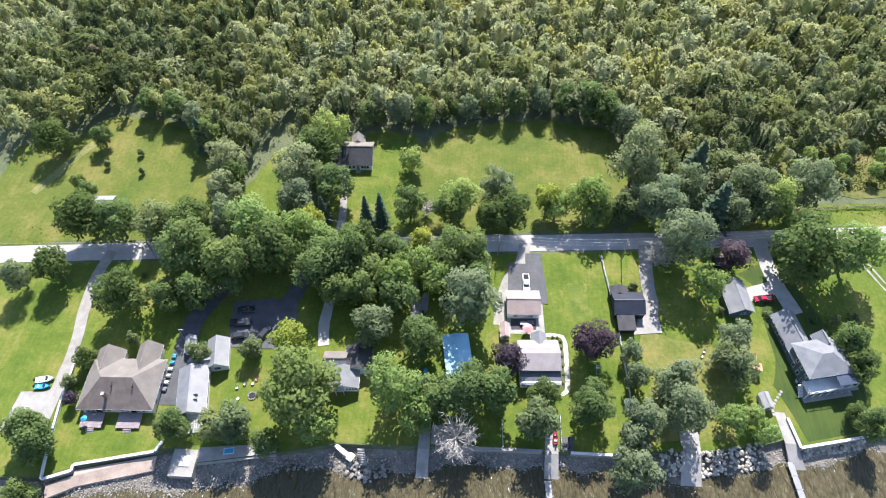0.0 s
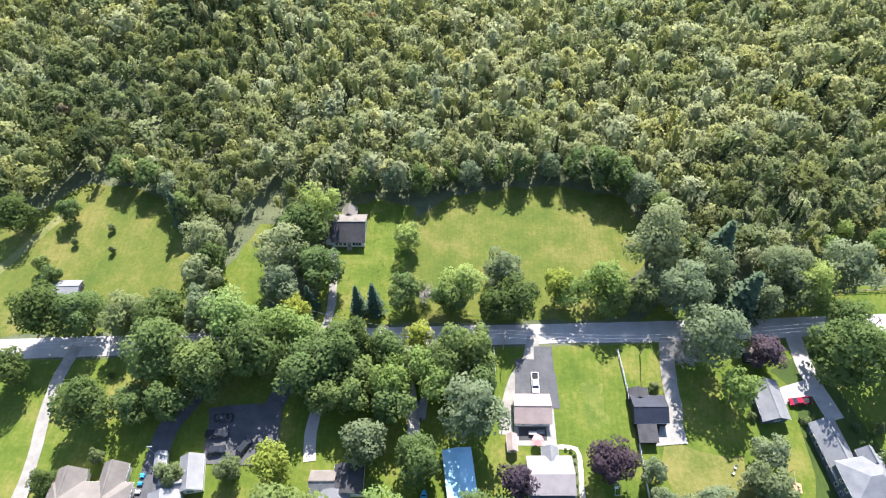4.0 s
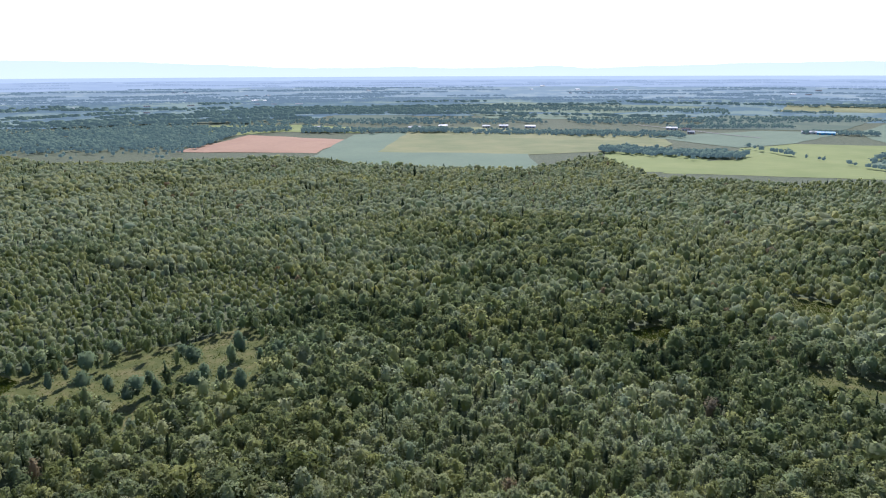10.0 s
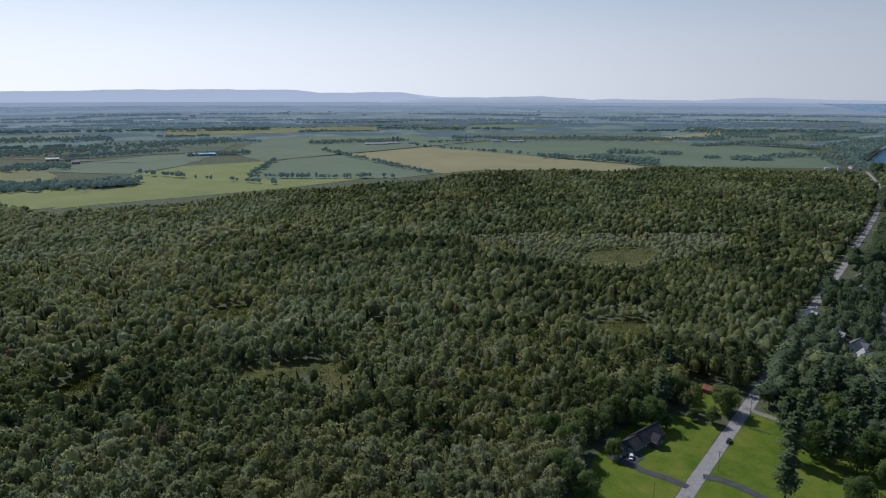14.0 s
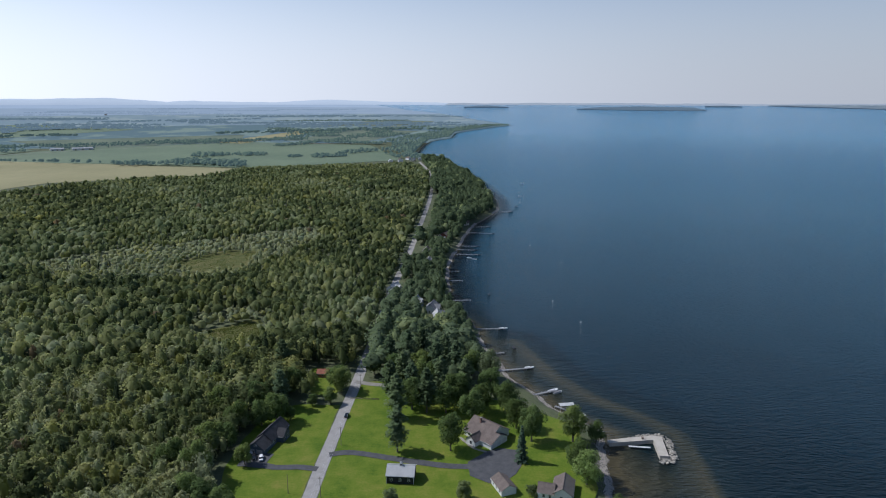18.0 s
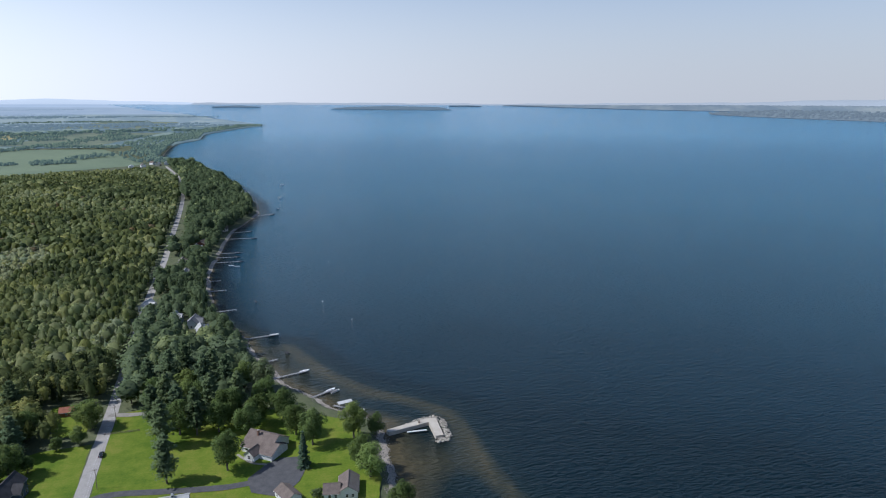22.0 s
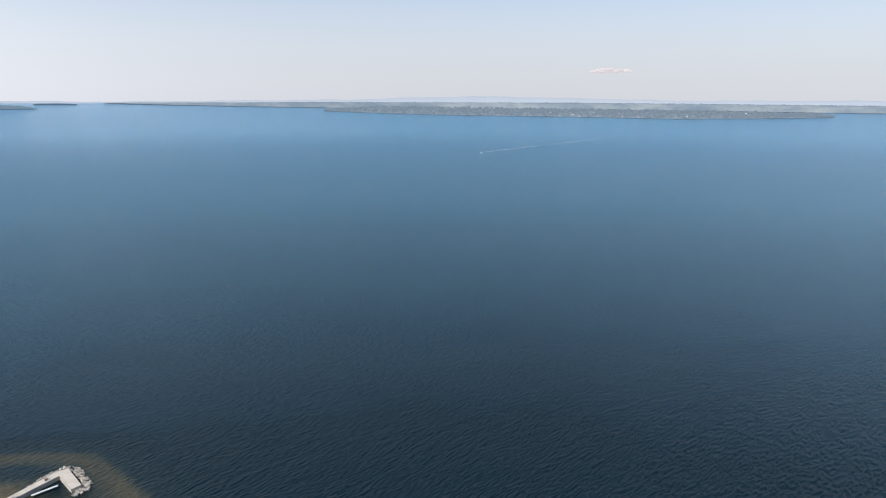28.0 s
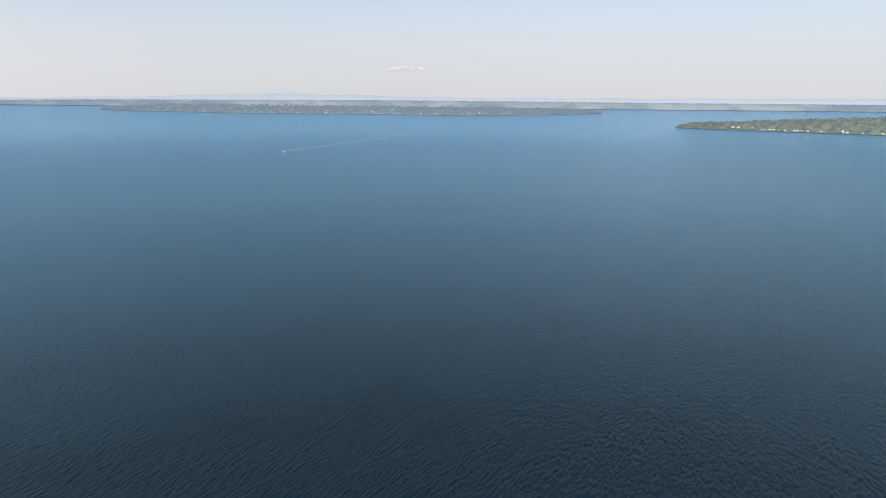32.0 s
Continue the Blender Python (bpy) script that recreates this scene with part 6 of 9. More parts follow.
def chimney(root, x, y, z0, z1, w=0.7, mat="brick"):
    c = block(root, "chimney", mat, (x - w / 2, x + w / 2, y - w / 2, y + w / 2, z0, z1))
    part("chimney_cap", boxes((x - w / 2 - 0.08, x + w / 2 + 0.08, y - w / 2 - 0.08, y + w / 2 + 0.08, z1, z1 + 0.12)), M["concrete"], c)


def pipe(root, x, y, z):
    part("vent_pipe", tube(bmesh.new(), [(x, y, z - 0.4), (x, y, z + 0.5)], [0.07, 0.07], 8), M["metal"], root)


# small house by the woods
h = house("house", "small white house with a dark charcoal roof beside the woods", -33.2, 96.6, 2.5)
gable(h, -4.7, 4.7, -5.0, 5.0, 2.9, 6.0, "x", "siding", "r_taupe", "r_char", 0.35)
gable(h, -7.0, -4.75, -4.4, 2.5, 2.4, 3.8, "y", "siding", "r_brown")
gable(h, -2.4, 1.2, 5.0, 8.2, 2.6, 4.2, "y", "siding", "r_taupe")
for u in (-3.6, -2.5, -1.2, 1.6, 2.5, 3.4):
    opening(h, "window", "S", u, 1.0, 0.75, 1.2, -5.0)
opening(h, "door", "S", 0.2, 0.1, 0.95, 2.05, -5.0, "white", "brownwood")
block(h, "step", "concrete", (-0.6, 1.0, -6.3, -5.1, 0, 0.18), (-0.6, 1.0, -5.9, -5.1, 0.18, 0.36))
pipe(h, 2.0, 1.5, 5.4)

# big hip-roofed house on the western lot
h = house("house", "broad ranch house with brown and taupe hipped roof and decks", -83.3, 12.8, 2)
hip(h, -9.2, 9.2, -7.4, 5.6, 3.1, 7.2, 5.2, "cream", ("r_brown", "r_taupe", "r_taupe", "r_taupe"))
gable(h, -8.9, -2.4, 0.5, 8.6, 3.0, 5.7, "y", "cream", "r_taupe")
gable(h, 1.6, 7.0, 0.5, 10.2, 3.0, 5.5, "y", "cream", "r_taupe")
for u in (-7.6, -6.3, -3.4, -2.1, 1.2, 2.5, 5.4, 6.6):
    opening(h, "window", "S", u, 0.9, 0.95, 1.6, -7.4)
for u in (-4.9, 4.0):
    opening(h, "door", "S", u, 0.1, 1.6, 2.1, -7.4, "white", "glass")
for u in (3.0, 5.4):
    opening(h, "garage_door", "N", u, 0.05, 1.9, 2.2, 10.2, "white", "white")
for u in (-4, 0.5, 4):
    opening(h, "window", "E", u - 1, 1.0, 1.0, 1.2, 9.2)
chimney(h, -2.2, -5.2, 3.5, 6.9)
for x in (-1.1, 4.2):
    part("roof_vent", boxes((x, x + 0.25, -3.2, -1.9, 5.6, 6.6)), M["r_char"], h)
for x0, x1 in ((-8.8, -3.2), (0.4, 6.4)):
    dk = thing("deck", "grey-brown wooden deck with steps down to the lawn", "deck", h.matrix_world @ Matrix.Translation((0, -9.8, 0)), "decks of the hip-roofed house")
    n = 24
    for i in range(n):
        y = -1.9 + i * 3.9 / n
        part("plank", boxes((x0, x1, y, y + 3.9 / n - 0.02, 0.62, 0.68)), M["deckwood"], dk)
    for i in range(3):
        block(dk, "step", "deckwood", ((x0 + x1) / 2 - 1.0, (x0 + x1) / 2 + 1.0, -2.35 - 0.32 * i, -2.0 - 0.32 * i, 0.42 - 0.18 * i, 0.48 - 0.18 * i))
    for x in np.linspace(x0 + 0.1, x1 - 0.1, 5):
        block(dk, "post", "brownwood", (x - 0.05, x + 0.05, -1.85, -1.75, 0, 0.62))

# pale long house with a lattice pergola
h = house("house", "long white house with pale grey roof and linked wing", -64.9, 11.2, 11)
gable(h, -3.5, 3.5, -6.4, 6.2, 3.0, 5.2, "y", "siding", "r_pale", "r_grey", 0.3)
gable(h, 3.2, 8.3, 6.0, 14.0, 2.7, 4.7, "y", "siding", "r_pale", "r_grey", 0.3)
gable(h, -1.5, 4.0, 6.0, 9.4, 2.6, 3.9, "x", "siding", "r_pale", "r_grey", 0.2)
opening(h, "window", "S", 5.6, 1.0, 1.6, 1.2, 6.0)
for u in (-5, -2.4, 0.4, 3.2):
    opening(h, "window", "E", u, 1.0, 1.0, 1.3, 3.5)
for y in (-3.6, -2.3):
    part("skylight", boxes((0.8, 1.9, y, y + 0.35, 4.25, 4.72)), M["glass"], h)
pipe(h, 5.0, 10, 4.4)
pg = thing("pergola", "white lattice pergola in front of a house", "pergola", h.matrix_world @ Matrix.Translation((0, -8.9, 0)))
for x in (-3.3, 0, 3.3):
    for y in (-2.0, 2.0):
        block(pg, "post", "white", (x - 0.07, x + 0.07, y - 0.07, y + 0.07, 0, 2.5))
for i in range(13):
    x = -3.5 + i * 7 / 12
    block(pg, "rafter", "white", (x - 0.07, x + 0.07, -2.4, 2.3, 2.62, 2.74))
for i in range(9):
    y = -2.2 + i * 4.4 / 8
    block(pg, "slat", "white", (-3.6, 3.6, y - 0.07, y + 0.07, 2.5, 2.6))
h = house("garden_shed", "small white gabled garden shed", -69.6, 24.6, 12, "shed")
gable(h, -1.3, 1.3, -2.3, 2.3, 2.0, 3.0, "y", "siding", "r_pale", None, 0.2)
opening(h, "door", "S", 0, 0.05, 1.0, 1.85, -2.3, "white", "white")

# cottage in the trees
h = house("house", "grey-roofed cottage with white flat porch roof under trees", -26.2, 19.4, 3)
gable(h, -6.0, -0.4, -0.6, 4.8, 2.8, 4.6, "x", "siding", "r_taupe", "r_grey", 0.3)
gable(h, -0.4, 6.2, -0.3, 6.2, 2.9, 5.0, "y", "siding", "r_char", "r_char", 0.3)
gable(h, -4.4, 3.2, -5.2, 0.2, 2.7, 4.4, "y", "siding", "r_grey", "r_grey", 0.3)
lean(h, [(-4.6, -6.4, 2.6), (-0.2, -6.4, 2.6), (-0.2, -3.2, 2.75), (-4.6, -3.2, 2.75)], 0.12, "r_white")
for x in (-4.4, -2.4, -0.4):
    block(h, "post", "white", (x - 0.06, x + 0.06, -6.3, -6.18, 0, 2.5))
for u in (0.3, 1.1, 1.9, 2.7):
    opening(h, "window", "S", u, 1.2, 0.55, 0.9, -5.2)
pipe(h, -3.4, 1.4, 4.3)

# long building with blue roof
h = house("long_shed", "long low building with pale blue metal roof under trees", 2.9, 23.9, 9.5, "shed")
gable(h, -3.3, 3.3, -7.6, 7.2, 2.3, 2.95, "y", "blackwood", "r_blue", None, 0.25)
block(h, "gable_vent", "white", (-0.5, 0.5, 7.2, 7.3, 1.8, 2.3))
opening(h, "door", "N", -1.4, 0.05, 1.0, 1.95, 7.2, "white", "white")

# garage with rose roof, and the house before the lake
h = house("garage", "white two-car garage with faded rose roof", 20.4, 42.2, 2.5, "garage")
gable(h, -4.4, 4.4, -3.6, 3.6, 2.7, 4.5, "x", "siding", "r_pink", "r_pink", 0.35)
for u in (-2.2, 2.2):
    opening(h, "garage_door", "N", u, 0.05, 2.7, 2.15, 3.6, "white", "white")
    opening(h, "window", "S", u, 1.1, 1.0, 1.0, -3.6)
block(h, "pad", "concrete", (-4.6, 4.9, -8.6, -3.62, 0.0, 0.12))
block(h, "patio_paving", "r_char", (-3.5, 3.5, -7.3, -3.9, 0.12, 0.15))
block(h, "paved_strip", "concrete", (4.45, 5.8, -8.6, 3.6, 0.0, 0.14))
h = house("garden_shed", "small garden shed with brown roof", 15.3, 33.6, 3, "shed")
gable(h, -1.1, 1.1, -2.0, 2.0, 2.0, 2.9, "y", "siding", "r_pink", None, 0.2)
opening(h, "door", "S", 0, 0.05, 0.9, 1.8, -2.0, "white", "brownwood")
h = house("house", "white lake house with grey and navy stepped roofs", 24.3, 23.4, 3)
block(h, "wall", "siding", (-5.2, 5.2, -5.4, 6.6, 0, 3.0))
block(h, "wall", "siding", (-5.0, 5.0, -2.2, 5.0, 3.0, 4.6))
lean(h, [(-5.5, 7.0, 3.1), (5.5, 7.0, 3.1), (5.5, 1.8, 5.7), (-5.5, 1.8, 5.7)], 0.16, "r_rose")
lean(h, [(-5.4, 1.79, 5.7), (5.4, 1.79, 5.7), (5.4, -2.7, 4.55), (-5.4, -2.7, 4.55)], 0.16, "r_lilac")
lean(h, [(-5.5, -2.2, 3.75), (5.3, -2.2, 3.75), (5.3, -4.9, 3.0), (-5.5, -4.9, 3.0)], 0.14, "r_slate")
lean(h, [(-5.5, -4.9, 3.0), (5.3, -4.9, 3.0), (5.3, -5.9, 2.8), (-5.5, -5.9, 2.8)], 0.12, "r_pale")
for u in np.linspace(-4.4, 4.4, 8):
    opening(h, "window", "S", float(u), 3.85, 0.7, 0.5, -2.2)
    opening(h, "window", "S", float(u), 1.0, 0.75, 1.3, -5.4)
gable(h, -1.3, 2.3, 5.4, 9.0, 2.6, 4.2, "y", "siding", "r_grey", "r_grey", 0.3)
opening(h, "door", "N", 0.5, 0.05, 0.95, 2.0, 9.0, "white", "brownwood")
for u in (-3.5, -1, 1.5):
    opening(h, "window", "E", u, 1.0, 0.9, 1.2, 5.2)
pipe(h, 0.5, 4.0, 4.7)
ribbon("garden_path", [(25.6, 33.5), (30.0, 33.6), (31.8, 32.0), (32.0, 24), (31.6, 17.2), (29.0, 16.4)], 1.2, 0.16, M["quay"], "pale garden path round the house", "path", 1.0)
patch("flower_bed", [(28.2, 30.5), (31.2, 31), (31.2, 18.5), (29.9, 18.2), (29.9, 29)], 0.14, M["floor"], "planted bed beside the house wall", "flower bed", amp=0.1, seed=70)

# black shed
h = house("shed", "black-stained wooden shed with lean-to", 49.8, 43.6, 3, "shed")
gable(h, -4.1, 4.1, -3.6, 3.2, 3.0, 4.6, "x", "blackwood", "r_black", "r_black", 0.25)
gable(h, -4.3, 0.4, 3.0, 5.4, 2.6, 3.6, "y", "blackwood", "r_char", "r_char", 0.2)
block(h, "wall", "blackwood", (-3.6, 0.9, -8.2, -3.7, 0, 2.2))
lean(h, [(-3.8, -8.5, 2.3), (1.1, -8.5, 2.3), (1.1, -3.6, 2.9), (-3.8, -3.6, 2.9)], 0.12, "r_char")
opening(h, "garage_door", "E", 0, 0.05, 2.6, 2.3, 4.1, "blackwood", "blackwood")

# grey garage and the blue-grey lake house
h = house("garage", "slate blue garage with grey gabled roof", 80.7, 47.3, 7, "garage")
gable(h, -3.2, 3.2, -4.9, 4.9, 2.9, 4.7, "y", "slate", "r_grey", "r_grey", 0.4)
opening(h, "window", "S", 0.6, 1.2, 1.2, 0.9, -4.9)
opening(h, "garage_door", "E", 1.6, 0.05, 2.6, 2.2, 3.2, "white", "white")
h = house("house", "blue-grey lake house with hipped grey roof and white porches", 97.8, 26.9, 12)
gable(h, -5.4, 0.6, 2.0, 16.0, 3.2, 5.6, "y", "slate", "r_grey", "r_grey", 0.45)
hip(h, -5.6, 6.0, -3.6, 5.4, 6.0, 8.6, 4.4, "slate", ("r_grey", "r_grey", "r_grey", "r_grey"), 0.6)
gable(h, 0.8, 4.6, 4.0, 7.6, 5.6, 7.6, "y", "slate", "r_grey", "r_grey", 0.3)
for u in (-2.6, -0.4, 1.8):
    opening(h, "window", "W", u, 3.6, 0.9, 1.3, -5.6)
    opening(h, "window", "W", u, 1.0, 0.9, 1.3, -5.6)
for u in (5.5, 8.5, 11.5, 14):
    opening(h, "window", "W", u, 1.0, 1.0, 1.3, -5.4)
for u in (-4.2, -1.5, 1.2, 3.9):
    opening(h, "window", "S", u, 3.7, 1.3, 1.8, -3.6)
    opening(h, "window", "S", u, 0.7, 1.4, 2.0, -3.6)
block(h, "porch_floor", "white", (-6.6, 6.2, -7.2, -3.6, 2.85, 3.05))
block(h, "terrace", "concrete", (-6.9, 6.6, -8.2, -3.6, 0.0, 0.2))
part("porch_roof", slab(bmesh.new(), [(1.0, -7.0, 5.55), (6.6, -7.0, 5.55), (6.6, -3.6, 5.75), (1.0, -3.6, 5.75)], 0.2), M["r_navy"], h)
lean(h, [(0.4, -7.8, 3.0), (6.9, -7.8, 3.0), (6.9, -7.0, 3.2), (0.4, -7.0, 3.2)], 0.12, "r_grey")
for x in (-6.4, -4.3, -2.2, -0.1, 2.0, 4.1, 6.1):
    block(h, "porch_post", "white", (x - 0.1, x + 0.1, -7.15, -6.95, 0.2, 5.4 if x > 0.9 else 3.9))
for x0, x1 in ((-6.5, 0.9), (1.0, 6.1)):
    rail = block(h, "railing", "white", (x0, x1, -7.12, -7.02, 3.95, 4.05), (x0, x1, -7.12, -7.02, 3.15, 3.22))
    for x in np.arange(x0 + 0.2, x1, 0.45):
        part("baluster", boxes((x - 0.03, x + 0.03, -7.1, -7.04, 3.2, 3.96)), M["white"], rail)
rail = block(h, "railing", "white", (-6.55, -6.45, -7.1, -3.6, 3.95, 4.05), (-6.55, -6.45, -7.1, -3.6, 3.15, 3.22))
for y in np.arange(-6.9, -3.7, 0.45):
    part("baluster", boxes((-6.53, -6.47, y - 0.03, y + 0.03, 3.2, 3.96)), M["white"], rail)
for i in range(9):
    block(h, "stair_tread", "white", (-7.9, -6.6, -4.4 - 0.28 * i, -4.12 - 0.28 * i, 2.75 - 0.3 * i, 2.82 - 0.3 * i))
pipe(h, 3.5, 1.5, 8.0)
# small outbuildings
h = house("garden_shed", "small pale grey shed beside the boat ramp", 82.3, 17.0, 10, "shed")
gable(h, -1.2, 1.2, -2.0, 2.0, 1.9, 2.6, "y", "siding", "r_pale", None, 0.15)
opening(h, "door", "S", 0, 0.05, 0.9, 1.7, -2.0, "white", "brownwood")
h = house("shed", "low grey metal-roofed shed in the western meadow", -112.2, 71.8, 4, "shed")
gable(h, -4.6, 4.6, -2.2, 2.2, 2.2, 3.0, "x", "brownwood", "r_pale", "r_pale", 0.3)
opening(h, "garage_door", "E", 0, 0.05, 2.2, 1.9, 2.2 + 2.4, "white", "brownwood")
h = house("shed", "dark low shed beside the purple maple", 80.0, 60.5, 0, "shed")
gable(h, -2.6, 2.6, -1.8, 1.8, 2.0, 2.8, "x", "blackwood", "r_brown", "r_char", 0.2)
opening(h, "door", "S", 0, 0.05, 0.9, 1.75, -1.8, "blackwood", "brownwood")

# barn on the northern lawn
h = house("barn", "dark brown barn with white metal roof and cupola", 246.8, 49.6, 3, "barn")
gable(h, -4.6, 4.6, -5.9, 5.9, 3.9, 6.3, "y", "blackwood", "r_white", "r_white", 0.35)
for u in (-3.8, 0.0, 3.8):
    opening(h, "window", "W", u, 1.3, 0.9, 1.2, -4.6)
for y in (-5.9, 5.9):
    block(h, "corner_board", "white", (-4.7, -4.55, y - 0.1, y + 0.1, 0, 3.6))
opening(h, "garage_door", "N", 0, 0.05, 3.0, 2.8, 5.9, "white", "blackwood")
cu = block(h, "cupola", "white", (-0.6, 0.6, -0.6, 0.6, 5.9, 7.3))
part("cupola_roof", tube(bmesh.new(), [(0, 0, 7.3), (0, 0, 8.1)], [0.95, 0.05], 4), M["r_white"], cu)
part("louvre", boxes((-0.62, -0.58, -0.35, 0.35, 6.5, 7.1)), M["blackwood"], cu)

# brown-roofed house with three garage doors
h = house("house", "white house with broad brown roof and triple garage", 279.5, 8.4, 53)
gable(h, 3.0, 18.5, -11.0, 4.2, 3.2, 7.8, "x", "siding", "r_brown", "r_brown", 0.6)
gable(h, 0.0, 9.0, -6.0, 6.0, 2.9, 5.6, "x", "siding", "r_brown", "r_char", 0.5)
gable(h, 7.0, 12.5, 3.5, 9.6, 2.9, 5.2, "y", "siding", "r_char", "r_brown", 0.4)
for u in (-3.9, 0.0, 3.9):
    opening(h, "garage_door", "W", u, 0.05, 2.7, 2.2, 0.0, "white", "white")
opening(h, "window", "N", 9.7, 1.0, 1.3, 1.5, 9.6)
opening(h, "window", "N", 15.5, 1.0, 1.4, 1.4, 4.2)
for u in (6, 10, 14):
    opening(h, "window", "S", u, 1.0, 1.4, 1.4, -11.0)
for u in (-8, -4, 0):
    opening(h, "window", "E", u, 1.0, 1.4, 1.4, 18.5)
chimney(h, 13.0, -1.5, 6.0, 9.2, 0.9)
ribbon("garden_path", [(284.5, 27.5), (280, 24.5), (275, 20), (272.5, 14)], 1.4, 0.2, M["gravel"], "pale curved garden path", "path", 1.0)

# blue house west of the road
h = house("house", "dark blue house with charcoal gables and double garage", 266.5, 119.2, -8)
gable(h, -2.0, 14.0, -4.2, 4.2, 3.6, 7.2, "x", "slate", "r_char", "r_char", 0.5)
gable(h, -9.6, -1.6, -4.4, 4.4, 3.0, 6.2, "x", "slate", "r_char", "r_char", 0.45)
gable(h, 3.0, 9.0, -7.4, -3.8, 3.4, 6.0, "y", "slate", "r_char", "r_char", 0.4)
for u in (-2.0, 2.0):
    opening(h, "garage_door", "W", u, 0.05, 2.7, 2.2, -9.6, "white", "r_pale")
opening(h, "window", "W", 0, 4.0, 1.0, 1.0, -9.6)
for u in (4.5, 7.5):
    opening(h, "window", "S", u, 1.0, 1.2, 1.5, -7.4)
for u in (0.5, 11.5):
    opening(h, "window", "S", u, 1.0, 1.2, 1.5, -4.2)

# two brown-roofed houses by the bay
h = house("cottage", "white cottage with brown roof beside the forecourt", 244.5, 5.0, 28)
gable(h, -5.0, 5.0, -3.4, 3.4, 2.8, 4.8, "x", "siding", "r_brown", "r_brown", 0.4)
for u in (-3.0, 0, 3.0):
    opening(h, "window", "N", u, 1.0, 1.0, 1.2, 3.4)
h = house("house", "white house with brown roof near the bay", 245.0, -17.0, -8)
gable(h, -6.0, 6.0, -7.0, 1.0, 3.2, 5.8, "x", "siding", "r_brown", "r_taupe", 0.5)
gable(h, -6.5, 1.0, 0.5, 7.0, 3.0, 5.4, "y", "siding", "r_brown", "r_brown", 0.4)
for u in (-5, -2.6, 2.0, 4.5):
    opening(h, "window", "W", u, 1.0, 1.0, 1.3, -6.5)
h = house("cabin", "rust-red wooden cabin in a small clearing", 346, 116, 5, "cabin")
gable(h, -3.0, 3.0, -3.4, 3.4, 2.6, 4.2, "y", "redwood", "redwood", "redwood", 0.3)
opening(h, "window", "W", 0, 1.0, 0.9, 1.0, -3.0)

# houses along the shore further on
rng2 = random.Random(77)
FAR_HOUSES = ((350, 55, "r_grey", "cream", 14, 9), (473, 69, "r_grey", "siding", 12, 9), (486, 84, "r_white", "bluegrey", 9, 7), (455, 62, "r_white", "siding", 8, 6), (521, 109, "r_white", "siding", 12, 8), (618, 93, "r_pale", "siding", 10, 8),
              (664, 102, "r_taupe", "cream", 10, 8), (724, 96, "r_pale", "siding", 11, 8), (746, 92, "r_brown", "redwood", 14, 11), (800, 84, "r_brown", "redwood", 13, 9), (832, 78, "r_brown", "cream", 10, 8), (1010, 66, "r_pale", "siding", 9, 8), (1130, 76, "r_white", "siding", 9, 7))
for x, y, rf, wl, a, b in FAR_HOUSES:
    h = house("house", {"redwood": "red house with brown roof on the wooded shore", "siding": "white house with pale roof on the wooded shore", "cream": "cream house on the wooded shore", "bluegrey": "blue-grey house on the wooded shore"}[wl], x, y, rng2.uniform(-25, 25))
    gable(h, -a / 2, a / 2, -b / 2, b / 2, 4.2, 7.6, "x", wl, rf, rf, 0.5)
    gable(h, -a / 4, a / 4, -b / 2 - 2.5, 0, 3.8, 6.6, "y", wl, rf, rf, 0.4)
    for u in (-a / 3, 0, a / 3):
        opening(h, "window", "W", u * b / a, 1.0, 1.1, 1.4, -a / 2)
        opening(h, "window", "S", u, 2.4, 1.1, 1.2, -b / 2 - (2.5 if abs(u) < a / 4 else 0))

# ---- sea walls, ramps, docks, boats ----

def wall_line(name, pts, z0, z1, t, mat, cap, label, category="sea wall"):
    root = thing(name, label, category)
    for (xa, ya), (xb, yb) in zip(pts, pts[1:]):
        L = math.hypot(xb - xa, yb - ya)
        n = max(1, round(L / 2.4))
        ang = math.atan2(yb - ya, xb - xa)
        for i in range(n):
            cx, cy = xa + (xb - xa) * (i + 0.5) / n, ya + (yb - ya) * (i + 0.5) / n
            m = Matrix.Translation((cx, cy, 0)) @ Matrix.Rotation(ang, 4, "Z")
            b = part("panel", boxes((-L / n / 2 + 0.012, L / n / 2 - 0.012, -t / 2, t / 2, z0, z1)), M[mat], root)
            b.matrix_world = m
            if cap:
                c = part("coping", boxes((-L / n / 2 + 0.008, L / n / 2 - 0.008, -t / 2 - 0.12, t / 2 + 0.12, z1, z1 + 0.16)), M[cap], root)
                c.matrix_world = m
    return root


wall_line("sea_wall", [(-95.8, -12.2), (-89.5, -9.8), (-89.5, -8.4), (-70.8, -4.1), (-69.6, -1.6)], -2.4, 0.55, 0.45, "concrete", "white", "concrete sea wall with white coping")
wall_line("sea_wall", [(-1.9, 0.9), (24.6, 1.2)], -2.4, 0.4, 0.45, "concrete", "concrete", "grey concrete sea wall")
wall_line("sea_wall", [(31.6, 1.1), (44.3, 1.1), (46.2, 2.6)], -2.4, 0.4, 0.45, "concrete", "white", "concrete sea wall with pale coping")
wall_line("sea_wall", [(87.2, 13.0), (88.6, 5.4), (106.2, 9.2), (107.0, 11.5)], -2.4, 0.6, 0.45, "concrete", "white", "stone-based sea wall with white coping")
wall_line("sea_wall", [(-60.0, -6.3), (-41, -3.0)], -2.4, -0.45, 0.4, "concrete", "concrete", "low grey concrete sea wall")
wall_line("garden_wall", [(-99.3, 17.9), (-98.9, 7.6), (-97.2, -5.5), (-95.9, -12.2)], 0, 0.85, 0.25, "white", "white", "white garden wall round a lawn", "wall")

